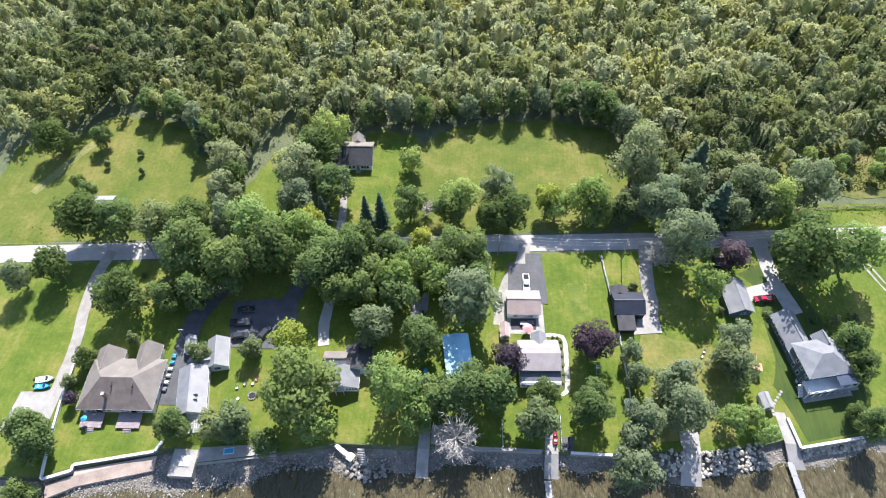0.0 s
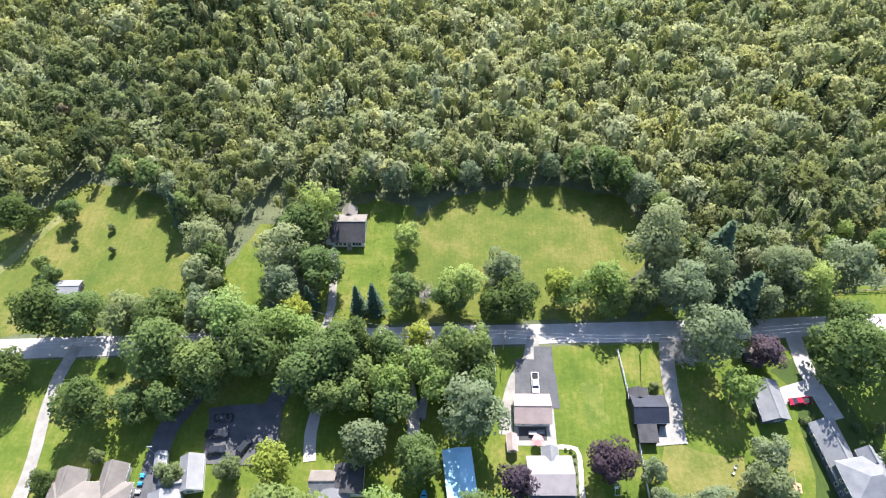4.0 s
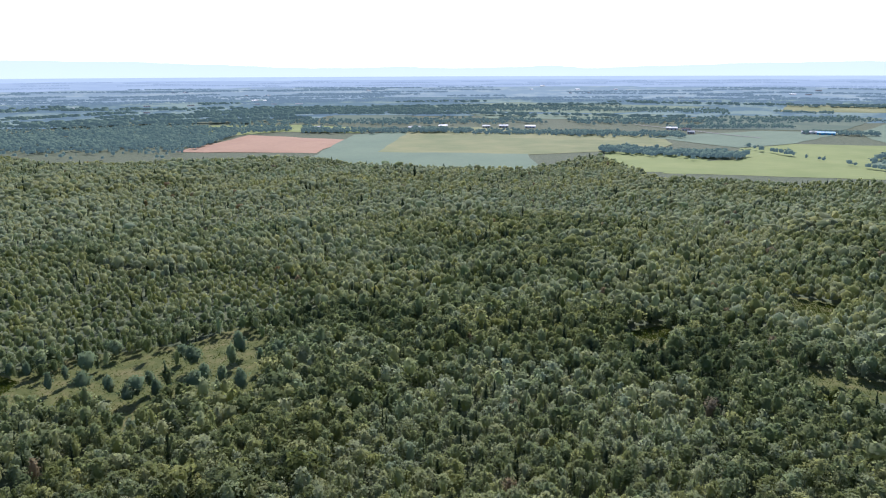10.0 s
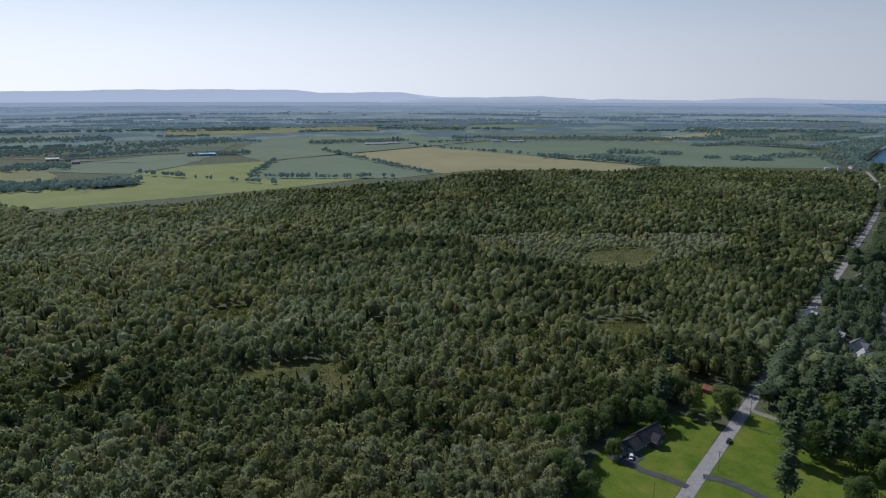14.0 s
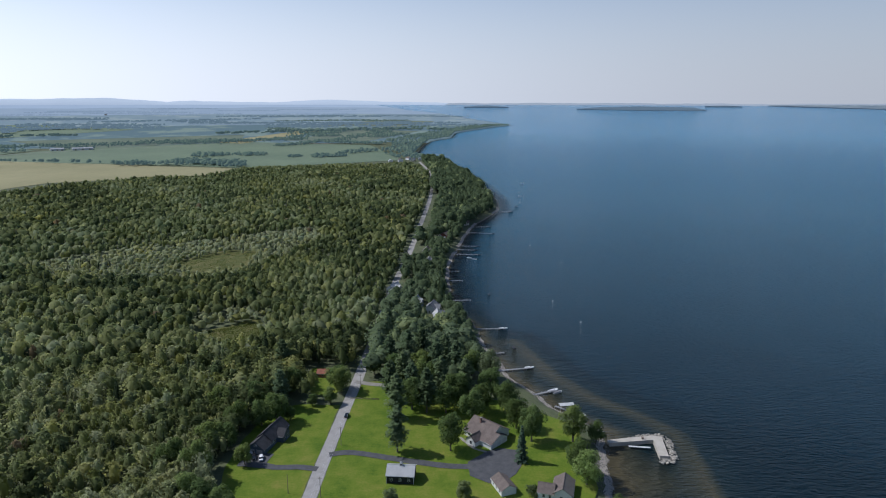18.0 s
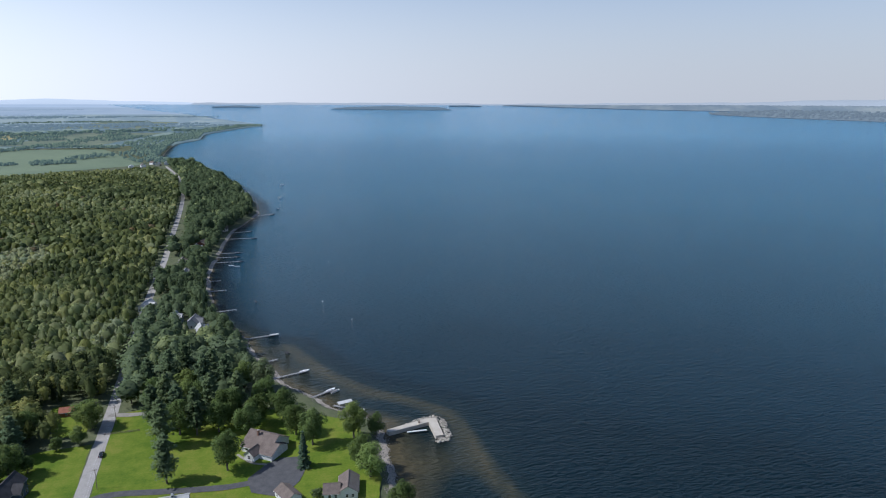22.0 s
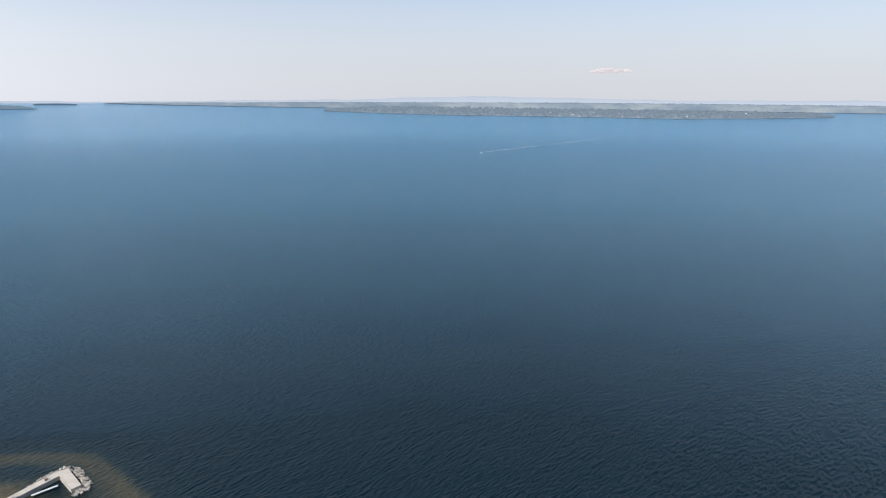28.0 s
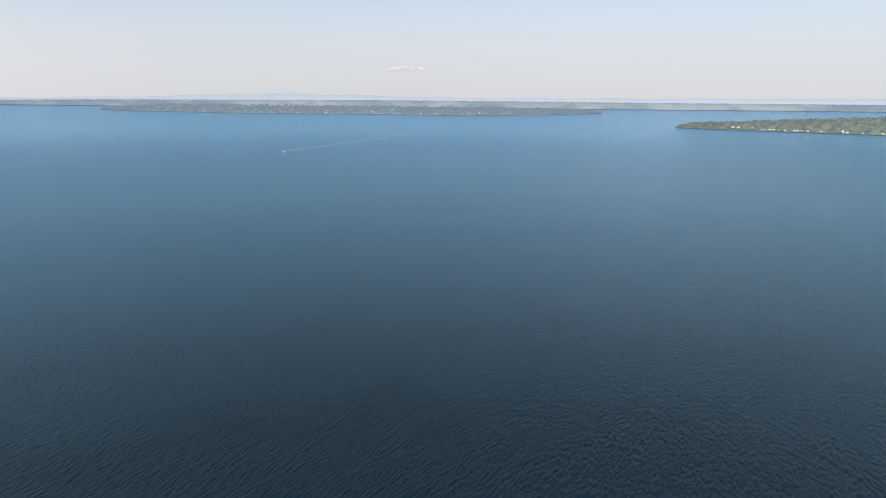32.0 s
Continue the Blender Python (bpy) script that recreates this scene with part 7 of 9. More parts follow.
def pad(name, rect, z0, z1, mat, label, category, ang=0.0, slope=0.0):
    x0, x1, y0, y1 = rect
    bm = slab(bmesh.new(), [(x0, y0, z1 - slope), (x1, y0, z1 - slope), (x1, y1, z1), (x0, y1, z1)], max(0.2, z1 - z0))
    return tagged(part(name, bm, M[mat]), label, category)


pad("terrace", (-66.2, -60.2, -9.6, -3.0), -2.7, 0.06, "concrete", "pale concrete terrace above the water", "terrace")
pd = tagged(part("terrace", slab(bmesh.new(), [(-60.0, -6.0, 0.1), (-41.0, -2.7, 0.1), (-41.2, -0.4, 0.1), (-60.2, -2.4, 0.1)], 0.8), M["concrete"]), "grey concrete walkway along the sea wall", "terrace")
pad("slab", (59.2, 63.0, 4.4, 8.2), -0.4, 0.2, "concrete", "square concrete slab above the rocks", "slab")
pad("terrace", (29.5, 32.6, 1.7, 5.2), -0.2, 0.08, "asphalt", "small dark wooden deck beside a ramp", "terrace")
pad("terrace", (-3.0, 3.5, 1.6, 6.4), -0.2, 0.2, "concrete", "grey paved terrace under a bare tree", "terrace")

def ramp_down(pts, label):
    """A slipway: level over the lawn, then falling into the lake; rows of left and right edges."""
    bm = bmesh.new()
    top = [[bm.verts.new(p) for p in r] for r in pts]
    bot = [[bm.verts.new((p[0], p[1], p[2] - 0.5)) for p in r] for r in pts]
    for i in range(len(pts) - 1):
        a, b, c, d_ = top[i], top[i + 1], bot[i], bot[i + 1]
        for q in ((a[0], b[0], b[1], a[1]), (c[0], c[1], d_[1], d_[0]), (a[0], c[0], d_[0], b[0]), (a[1], b[1], d_[1], c[1])):
            bm.faces.new(q)
    bm.faces.new((top[0][0], top[0][1], bot[0][1], bot[0][0]))
    bm.faces.new((top[-1][0], bot[-1][0], bot[-1][1], top[-1][1]))
    return tagged(part("boat_ramp", bm, M["concrete"]), label, "ramp")


ramp_down((((-6.0, 9.0, 0.12), (-3.2, 9.0, 0.12)), ((-6.2, 0.2, 0.12), (-3.3, 0.2, 0.12)), ((-6.4, -6.8, -2.75), (-3.4, -6.8, -2.75))), "pale concrete boat ramp into the lake")
ramp_down((((25.6, 10.6, 0.12), (28.4, 10.6, 0.12)), ((25.3, 0.8, 0.12), (28.6, 0.8, 0.12)), ((25.2, -5.2, -2.75), (28.7, -5.2, -2.75))), "pale concrete boat ramp into the lake")
ramp_down((((84.4, 14.6, 0.12), (87.0, 14.6, 0.12)), ((85.2, 6.5, 0.12), (88.1, 6.5, 0.12)), ((86.2, 0.3, -2.75), (90.2, 0.3, -2.75))), "concrete boat ramp beside a lawn")
ramp_down((((60.2, 8.6, 0.12), (64.0, 8.6, 0.12)), ((59.4, 2.6, 0.1), (63.8, 2.6, 0.1)), ((58.2, -5.2, -2.75), (63.4, -5.2, -2.75))), "pale concrete boat ramp between boulder banks")
tagged(part("terrace", slab(bmesh.new(), [(-95.0, -13.3, -0.6), (-94.6, -16.2, -1.5), (-88.0, -12.9, -1.4), (-70.4, -8.2, -1.3), (-70.4, -4.9, -0.5), (-89.1, -9.3, -0.5), (-89.1, -10.7, -0.5)], 0.9), M["rosegravel"]), "pinkish gravel terrace below the white sea wall", "terrace")
lp = thing("lamp_post", "tall grey yard lamp post beside a dark driveway", "lamp post", Matrix.Translation((-72.4, 27.0, 0.1)))
part("shaft", tube(bmesh.new(), [(0, 0, 0), (0, 0, 5.4)], [0.1, 0.07], 8), M["metal"], lp)
part("arm", boxes((-0.05, 1.0, -0.05, 0.05, 5.3, 5.4)), M["metal"], lp)
part("lamp_head", boxes((0.7, 1.3, -0.15, 0.15, 5.2, 5.32)), M["r_grey"], lp)
bt = thing("jacuzzi", "square pale hot tub set in the terrace", "hot tub", Matrix.Translation((-62.8, -5.9, 0.06)))
block(bt, "rim", "white", (-1.2, 1.2, -1.3, -1.0, 0, 0.25), (-1.2, 1.2, 1.0, 1.3, 0, 0.25), (-1.2, -0.9, -1.0, 1.0, 0, 0.25), (0.9, 1.2, -1.0, 1.0, 0, 0.25))
block(bt, "cover", "cream", (-0.9, 0.9, -1.0, 1.0, 0.02, 0.15))


def stone_mesh(seed, mat="stone"):
    rng = random.Random(seed)
    bm = bmesh.new()
    bmesh.ops.create_icosphere(bm, subdivisions=1, radius=0.5)
    for v in bm.verts:
        v.co *= rng.uniform(0.72, 1.2)
        v.co.z *= 0.7
    me = bpy.data.meshes.new("stone")
    bm.to_mesh(me)
    bm.free()
    me.materials.append(M[mat])
    return me


STONES = [stone_mesh(i) for i in range(7)]
PALE_STONES = [stone_mesh(i + 20, "stone_pale") for i in range(7)]


def riprap(label, path, count, width, z, size, seed, drop=0.0, kinds=None):
    """A bank of loose boulders along a line, each a piece of its own."""
    root = thing("riprap", label, "rocks")
    rng = random.Random(seed)
    seg = [math.hypot(b[0] - a[0], b[1] - a[1]) for a, b in zip(path, path[1:])]
    for _ in range(count):
        i = rng.choices(range(len(seg)), seg)[0]
        t, off = rng.random(), rng.uniform(-0.5, 0.5)
        (xa, ya), (xb, yb) = path[i], path[i + 1]
        nx, ny = -(yb - ya) / seg[i], (xb - xa) / seg[i]
        st = new("stone", rng.choice(kinds or STONES))
        st.parent = root
        s = size * rng.uniform(0.55, 1.4)
        st.matrix_local = Matrix.Translation((xa + (xb - xa) * t + nx * off * width, ya + (yb - ya) * t + ny * off * width, z + off * drop)) @ Euler((rng.uniform(-0.4, 0.4), rng.uniform(-0.4, 0.4), rng.uniform(0, 6.28))).to_matrix().to_4x4() @ Matrix.Diagonal((s, s * rng.uniform(0.7, 1.2), s, 1))


riprap("grey boulders along the sea wall foot", [(89.5, 4.6), (106, 8.2)], 190, 2.2, -1.5, 0.9, 1, 1.4, PALE_STONES)
riprap("pale boulders on the rocky bank", [(54, 0.4), (66, 0.6), (80, 3.6)], 300, 5.6, -1.0, 0.95, 2, 2.4, PALE_STONES)
riprap("brown rubble bank below the sea wall", [(-95, -14.2), (-82, -10.2), (-68, -6.4)], 170, 3.0, -1.8, 0.55, 3, 0.8, PALE_STONES)
riprap("dark stones at the water's edge", [(-66, -12.5), (-50, -9.0), (-40, -4.8), (-26, -3.4), (-8, -3.8)], 220, 3.0, -2.15, 0.6, 4, 0.5)
riprap("dark stones at the water's edge", [(-2, -1.2), (24, -1.0), (44, -0.6)], 190, 2.4, -2.1, 0.6, 5, 0.4)
riprap("boulders of a small rocky point", [(-24, -4.5), (-18, -6.5), (-14, -5)], 60, 3.0, -2.1, 1.1, 6, 0.4)
riprap("boulders piled along the breakwater", [(296, -54.0), (300.5, -62), (302.5, -71), (297, -73.5), (281, -73)], 250, 3.4, -1.7, 1.0, 7, kinds=PALE_STONES)
riprap("boulders round the breakwater head", [(279, -66), (278, -70), (283, -73)], 110, 4.0, -1.8, 1.1, 8, kinds=PALE_STONES)
riprap("stones along the bay shore", [(250, -40.5), (268, -40.5), (288, -43)], 150, 2.6, -2.35, 0.5, 9)


def shingle(x0, x1, n, lo, hi, size, seed, label):
    """Small loose stones on the beach, too many to count."""
    rng = np.random.default_rng(seed)
    x = rng.uniform(x0, x1, n)
    d = rng.uniform(lo, hi, n) * (bank(x) if x0 < 120 else 1.0)
    z = land_z(x, d)
    oc = np.array([(1, 0, 0), (0, 1, 0), (-1, 0, 0), (0, -1, 0), (0, 0, 0.7), (0, 0, -0.5)])
    of = np.array([(0, 1, 4), (1, 2, 4), (2, 3, 4), (3, 0, 4), (1, 0, 5), (2, 1, 5), (3, 2, 5), (0, 3, 5)])
    s = size * rng.uniform(0.5, 1.6, n) ** 1.5
    V = oc[None] * s[:, None, None] * rng.uniform(0.7, 1.3, (n, 6, 1)) + np.stack([x, shore_y(x) + d, z + s * 0.2], 1)[:, None]
    F = of[None] + (np.arange(n) * 6)[:, None, None]
    tagged(mesh_np("shingle", V.reshape(-1, 3), F.reshape(-1, 3), M["shingle"]), label, "stones", kind="stuff")


shingle(-100, -40, 3600, -0.5, 2.35, 0.17, 31, "grey and brown shingle on a narrow beach")
shingle(-40, 110, 5200, -0.5, 2.3, 0.15, 32, "grey shingle below the sea walls")
shingle(240, 420, 1800, 0.0, 6.0, 0.22, 33, "pale shingle round the bay")
st = thing("steps", "pale stone steps down to the rocks", "steps", Matrix.Translation((-20.2, -0.5, 0)))
for i in range(7):
    block(st, "step", "concrete", (-0.9 + 0.12 * i, 0.9 + 0.12 * i, -0.5 * i - 0.5, -0.5 * i, -0.35 * i - 0.5, -0.3 * i + 0.1))
jt = thing("jetty", "L-shaped concrete jetty reaching into the lake", "jetty")
part("deck", slab(bmesh.new(), [(289.4, -44.4, -0.5), (292.4, -43.6, -0.5), (299.6, -66.0, -0.5), (299.0, -70.6, -0.5), (295.0, -70.2, -0.5), (295.4, -66.4, -0.5)], 2.4), M["quay"], jt)
part("deck", slab(bmesh.new(), [(299.0, -70.6, -0.498), (281.0, -70.4, -0.498), (280.6, -66.2, -0.498), (295.4, -66.0, -0.498)], 2.4), M["quay"], jt)
part("bollard", boxes((295.0, 296.0, -61.5, -60.4, -0.5, 0.5)), M["brownwood"], jt)
part("finger_dock", boxes((288.6, 289.8, -63.6, -53.5, -1.5, -1.3)), M["white"], jt)


def boat(x, y, ang, length, hull, label, cover=None, z=-2.5):
    b = thing("boat", label, "boat", seat(x, y, z) @ Matrix.Rotation(radians(ang), 4, "Z"), "boats on the lake")
    bm = bmesh.new()
    w_ = length * 0.19
    rings = []
    for k, wd, zz in ((-0.5, 0.85, 0.55), (-0.2, 1.0, 0.55), (0.15, 0.95, 0.6), (0.38, 0.55, 0.68), (0.5, 0.06, 0.75)):
        X = k * length
        rings.append([bm.verts.new(p) for p in ((X, -w_ * wd, zz), (X, -w_ * wd * 0.75, -0.05), (X, 0, -0.2), (X, w_ * wd * 0.75, -0.05), (X, w_ * wd, zz), (X, w_ * wd * 0.7, zz - 0.12), (X, -w_ * wd * 0.7, zz - 0.12))])
    for r, s in zip(rings, rings[1:]):
        for i in range(7):
            bm.faces.new((r[i], r[(i + 1) % 7], s[(i + 1) % 7], s[i]))
    bm.faces.new(rings[0])
    bm.faces.new(rings[-1][::-1])
    part("hull", bm, M[hull], b)
    part("windshield", slab(bmesh.new(), [(length * 0.1, -w_ * 0.7, 1.0), (length * 0.1, w_ * 0.7, 1.0), (length * 0.2, w_ * 0.65, 0.6), (length * 0.2, -w_ * 0.65, 0.6)], 0.04), M["glass"], b)
    part("seat", boxes((-length * 0.3, -length * 0.18, -w_ * 0.6, w_ * 0.6, 0.4, 0.75)), M["white"], b)
    part("outboard_motor", boxes((-length * 0.56, -length * 0.5, -0.2, 0.2, 0.2, 1.1)), M["tyre"], b)
    if cover:
        part("cover", slab(bmesh.new(), [(-length * 0.45, -w_, 0.75), (-length * 0.45, w_, 0.75), (length * 0.3, w_ * 0.7, 1.05), (length * 0.3, -w_ * 0.7, 1.05)], 0.15), M[cover], b)
    return b


def dock(x0, y0, x1, y1, wd=1.5, with_boat="", mat="r_pale"):
    L = math.hypot(x1 - x0, y1 - y0)
    ang = math.degrees(math.atan2(y1 - y0, x1 - x0))
    d = thing("dock", "pale wooden dock on posts" + (" with a moored boat" if with_boat else " reaching into the lake"), "dock", Matrix.Translation((x0, y0, 0)) @ Matrix.Rotation(radians(ang), 4, "Z"), "docks along the shore")
    n = max(2, int(L / 3))
    for i in range(n):
        part("deck_section", boxes((i * L / n, (i + 1) * L / n - 0.06, -wd / 2, wd / 2, -1.55, -1.4)), M[mat], d)
    for i in range(n + 1):
        for s in (-1, 1):
            part("post", tube(bmesh.new(), [(min(L - 0.1, i * L / n + 0.1), s * wd / 2, -4.0), (min(L - 0.1, i * L / n + 0.1), s * wd / 2, -0.9)], [0.07, 0.07], 6), M["metal"], d)
    return d


boat(46.9, 14.2, -82, 3.4, "white", "small white boat lying on the grass beside a fence", z=0.0)
DOCKS = ((442, 31, 446, 12, "s"), (394, 24, 400, 10, ""), (370, 13, 377, -7, "s"), (336, -3, 347, -21, "b"), (507, 60, 511, 42, ""), (566, 70, 569, 54, ""), (600, 78, 601, 61, ""), (712, 72, 713, 52, "d"), (694, 73, 693, 53, "d"), (672, 73, 672, 48, "d"),
         (789, 70, 787, 39, "d"), (826, 68, 831, 45, "d"), (946, 42, 952, 19, "d"), (86.0, 2.4, 87.5, -14, ""), (25.9, -5.5, 26.6, -16, ""), (327, -20, 319.5, -31.5, "b"))
for x0, y0, x1, y1, b in DOCKS:
    dock(x0, y0, x1, y1, 1.5 if x0 < 900 else 1.8, b)
    ang = math.degrees(math.atan2(y1 - y0, x1 - x0))
    nx, ny = -math.sin(radians(ang)), math.cos(radians(ang))
    if b == "s":
        boat(x1 + nx * 2.2, y1 + ny * 2.2, ang, 6.5, "whitepaint", "white motor boat moored at a dock")
    elif b == "b":
        boat(x1 + nx * 2.4 - 1, y1 + ny * 2.4, ang + 8, 7.0, "whitepaint", "white motor boat moored at a dock")
        boat(x1 - nx * 2.4 + 1, y1 - ny * 2.4, ang, 6.2, "whitepaint", "white boat with grey cover at a dock", "r_grey")
    elif b == "d":
        boat(x1 + nx * 2.4, y1 + ny * 2.4, ang, 7.0, "slate", "dark motor boat moored at a dock", "r_char")
boat(411, 4, 30, 4.5, "slate", "small dark boat at anchor", "r_char")
boat(531, 28, 15, 4.5, "slate", "small dark boat at anchor", "r_char")
boat(655, 50, 80, 5.5, "whitepaint", "small white boat at anchor")
boat(660, 56, 80, 5.5, "whitepaint", "small white boat at anchor")
boat(1005, 12, 70, 6.0, "slate", "small boat at anchor off the point")
boat(1120, 8, 70, 6.5, "whitepaint", "white boat at anchor off the point")
boat(1300, 5, 110, 7.5, "whitepaint", "white motor boat far out on the lake")
boat(1310, -1541, 96, 9.0, "whitepaint", "white motor boat far out on the lake")
boat(2140, -120, 20, 9.0, "whitepaint", "white motor boat far out on the lake")
lf = thing("boat_lift", "white-canopied boat lift beside a dock", "boat lift", Matrix.Translation((325.5, -25.8, -2.5)) @ Matrix.Rotation(radians(-75), 4, "Z"))
part("canopy", slab(bmesh.new(), [(-4, -1.7, 3.3), (4, -1.7, 3.3), (4, 0, 4.0), (-4, 0, 4.0)], 0.1), M["white"], lf)
part("canopy", slab(bmesh.new(), [(-4, 0, 4.0), (4, 0, 4.0), (4, 1.7, 3.3), (-4, 1.7, 3.3)], 0.1), M["white"], lf)
for x in (-3.6, 3.6):
    for y in (-1.6, 1.6):
        part("post", tube(bmesh.new(), [(x, y, -2), (x, y, 3.3)], [0.07, 0.07], 6), M["metal"], lf)
for i, (x, y) in enumerate(((655, -40), (520, -26), (470, -45), (730, -8))):
    by = thing("buoy", "small white mooring buoy on the lake", "buoy", Matrix.Translation((x, y, -2.5)), "mooring buoys")
    bm = bmesh.new()
    bmesh.ops.create_icosphere(bm, subdivisions=2, radius=0.45)
    part("float", bm, M["white"], by)
    part("ring", tube(bmesh.new(), [(0, 0, 0.4), (0, 0, 0.65)], [0.12, 0.08], 6), M["metal"], by)

# ---- cars and garden things ----


def car(x, y, ang, paint, label, pickup=False, z=0.2):
    c = thing("pickup_truck" if pickup else "car", label, "truck" if pickup else "car", Matrix.Translation((x, y, z)) @ Matrix.Rotation(radians(ang), 4, "Z"))
    L, W_ = (5.6, 1.95) if pickup else (4.7, 1.85)
    bm = box(bmesh.new(), -L / 2, L / 2, -W_ / 2, W_ / 2, 0.35, 0.95, 0.12)
    part("body", bm, M[paint], c)
    x0, x1 = (-0.5, 1.2) if pickup else (-1.7, 0.9)
    bm = bmesh.new()
    lo = [bm.verts.new(p) for p in ((x0 - 0.25, -0.86, 0.95), (x1 + 0.55, -0.86, 0.95), (x1 + 0.55, 0.86, 0.95), (x0 - 0.25, 0.86, 0.95))]
    hi = [bm.verts.new(p) for p in ((x0 + 0.1, -0.7, 1.52), (x1 - 0.1, -0.7, 1.52), (x1 - 0.1, 0.7, 1.52), (x0 + 0.1, 0.7, 1.52))]
    for i in range(4):
        bm.faces.new((lo[i], lo[(i + 1) % 4], hi[(i + 1) % 4], hi[i]))
    bm.faces.new(hi)
    bm.faces.new(lo[::-1])
    cb = part("cabin_glass", bm, M["glass"], c)
    part("roof_panel", boxes((x0 + 0.1, x1 - 0.1, -0.7, 0.7, 1.52, 1.58)), M[paint], cb)
    if pickup:
        part("truck_bed", boxes((-2.6, -0.9, -0.78, 0.78, 0.94, 0.97)), M["tyre"], c)
        part("bed_side", boxes((-2.75, -0.8, -0.95, -0.82, 0.9, 1.2), (-2.75, -0.8, 0.82, 0.95, 0.9, 1.2), (-2.75, -2.65, -0.9, 0.9, 0.9, 1.2)), M[paint], c)
    for sx in (-L * 0.31, L * 0.31):
        for sy in (-1, 1):
            wl = part("wheel", tube(bmesh.new(), [(sx, sy * (W_ / 2 - 0.2), 0.34), (sx, sy * (W_ / 2 + 0.02), 0.34)], [0.34, 0.34], 14), M["tyre"], c)
            part("rim", tube(bmesh.new(), [(sx, sy * (W_ / 2 + 0.0), 0.34), (sx, sy * (W_ / 2 + 0.04), 0.34)], [0.2, 0.2], 10), M["metal"], wl)
    for sy in (-0.65, 0.65):
        part("headlight", boxes((L / 2 - 0.05, L / 2 + 0.02, sy - 0.2, sy + 0.2, 0.65, 0.82)), M["white"], c)
        part("tail_light", boxes((-L / 2 - 0.02, -L / 2 + 0.05, sy - 0.15, sy + 0.15, 0.65, 0.85)), M["redpaint"], c)
    return c


car(21.6, 50.0, -88, "whitepaint", "white pickup truck parked before a garage", True)
car(89.3, 48.3, 188, "redpaint", "red pickup truck parked beside the garage", True)
car(-58.0, 32.4, 5, "darkpaint", "dark pickup truck parked in tree shade", True)
car(-57.2, 28.4, 10, "darkpaint", "dark car parked in tree shade")
car(-50.6, 29.6, 62, "darkpaint", "dark car parked in tree shade")
car(-57.4, 36.6, 8, "darkpaint", "black car parked in tree shade")
car(-107.8, 1.0, 8, "darkpaint", "black car parked on a concrete pad")
car(253.3, 119.8, 205, "darkpaint", "dark car parked before a blue house")
car(253.0, 116.2, 200, "whitepaint", "white car parked before a blue house")
car(298, 88.5, 5, "darkpaint", "dark car on the pale road", z=0.12)
b = boat(-7.3, 41.8, 85, 6.4, "r_grey", "grey boat stored on a trailer beside the drive", "r_grey", z=0.6)
boat(-105.5, 13.0, 12, 4.6, "whitepaint", "white boat stored beside a parking pad", z=0.35)
boat(-105.3, 11.0, 8, 3.8, "bluepaint", "small blue boat stored beside a parking pad", z=0.3)
boat(258, 124.0, 60, 5.6, "whitepaint", "white boat stored beside a blue house", z=0.5)
boat(51.0, 12.0, 100, 4.2, "r_pale", "grey canoe lying by a fence", z=0.3)
boat(-5.6, 19.5, 88, 4.2, "bluepaint", "blue kayak leaning under trees", z=0.3)


def chair(x, y, ang, mat, label):
    c = thing("garden_chair", label, "chair", Matrix.Translation((x, y, 0.05)) @ Matrix.Rotation(radians(ang), 4, "Z"), "garden chairs")
    part("seat", boxes((-0.3, 0.3, -0.3, 0.3, 0.38, 0.44)), M[mat], c)
    part("backrest", slab(bmesh.new(), [(-0.3, 0.3, 0.44), (0.3, 0.3, 0.44), (0.3, 0.5, 1.0), (-0.3, 0.5, 1.0)], 0.06), M[mat], c)
    for x_ in (-0.26, 0.26):
        for y_ in (-0.26, 0.26):
            part("leg", boxes((x_ - 0.03, x_ + 0.03, y_ - 0.03, y_ + 0.03, 0, 0.38)), M[mat], c)


for x, y, a in ((-54.6, 13.5, 20), (-52.8, 14.6, -30), (-53.6, 10.6, 160), (-50.7, 14.8, -60), (-88.8, 3.8, 10), (-91.0, 4.6, 60), (61.0, 5.2, 10), (62.2, 7.0, 100), (68.6, 29.2, 30), (69.4, 30.6, -20), (-22.4, 24.5, 0), (92.2, 23.2, 40), (93.8, 22.4, 0)):
    chair(x, y, a, "white", "white garden chair on a lawn or deck")
chair(-50.0, 16.0, -20, "redcloth", "red garden chair near a fire pit")
fp = thing("fire_pit", "round grey stone fire pit on a lawn", "fire pit", Matrix.Translation((-50.2, 11.6, 0.05)))
for i in range(12):
    a = i * math.pi / 6
    s_ = new("stone", STONES[i % 7])
    s_.parent = fp
    s_.matrix_local = Matrix.Translation((math.cos(a), math.sin(a), 0.18)) @ Matrix.Diagonal((0.55, 0.55, 0.6, 1))
part("ash_bed", tube(bmesh.new(), [(0, 0, 0.0), (0, 0, 0.1)], [0.8, 0.8], 16), M["tyre"], fp)


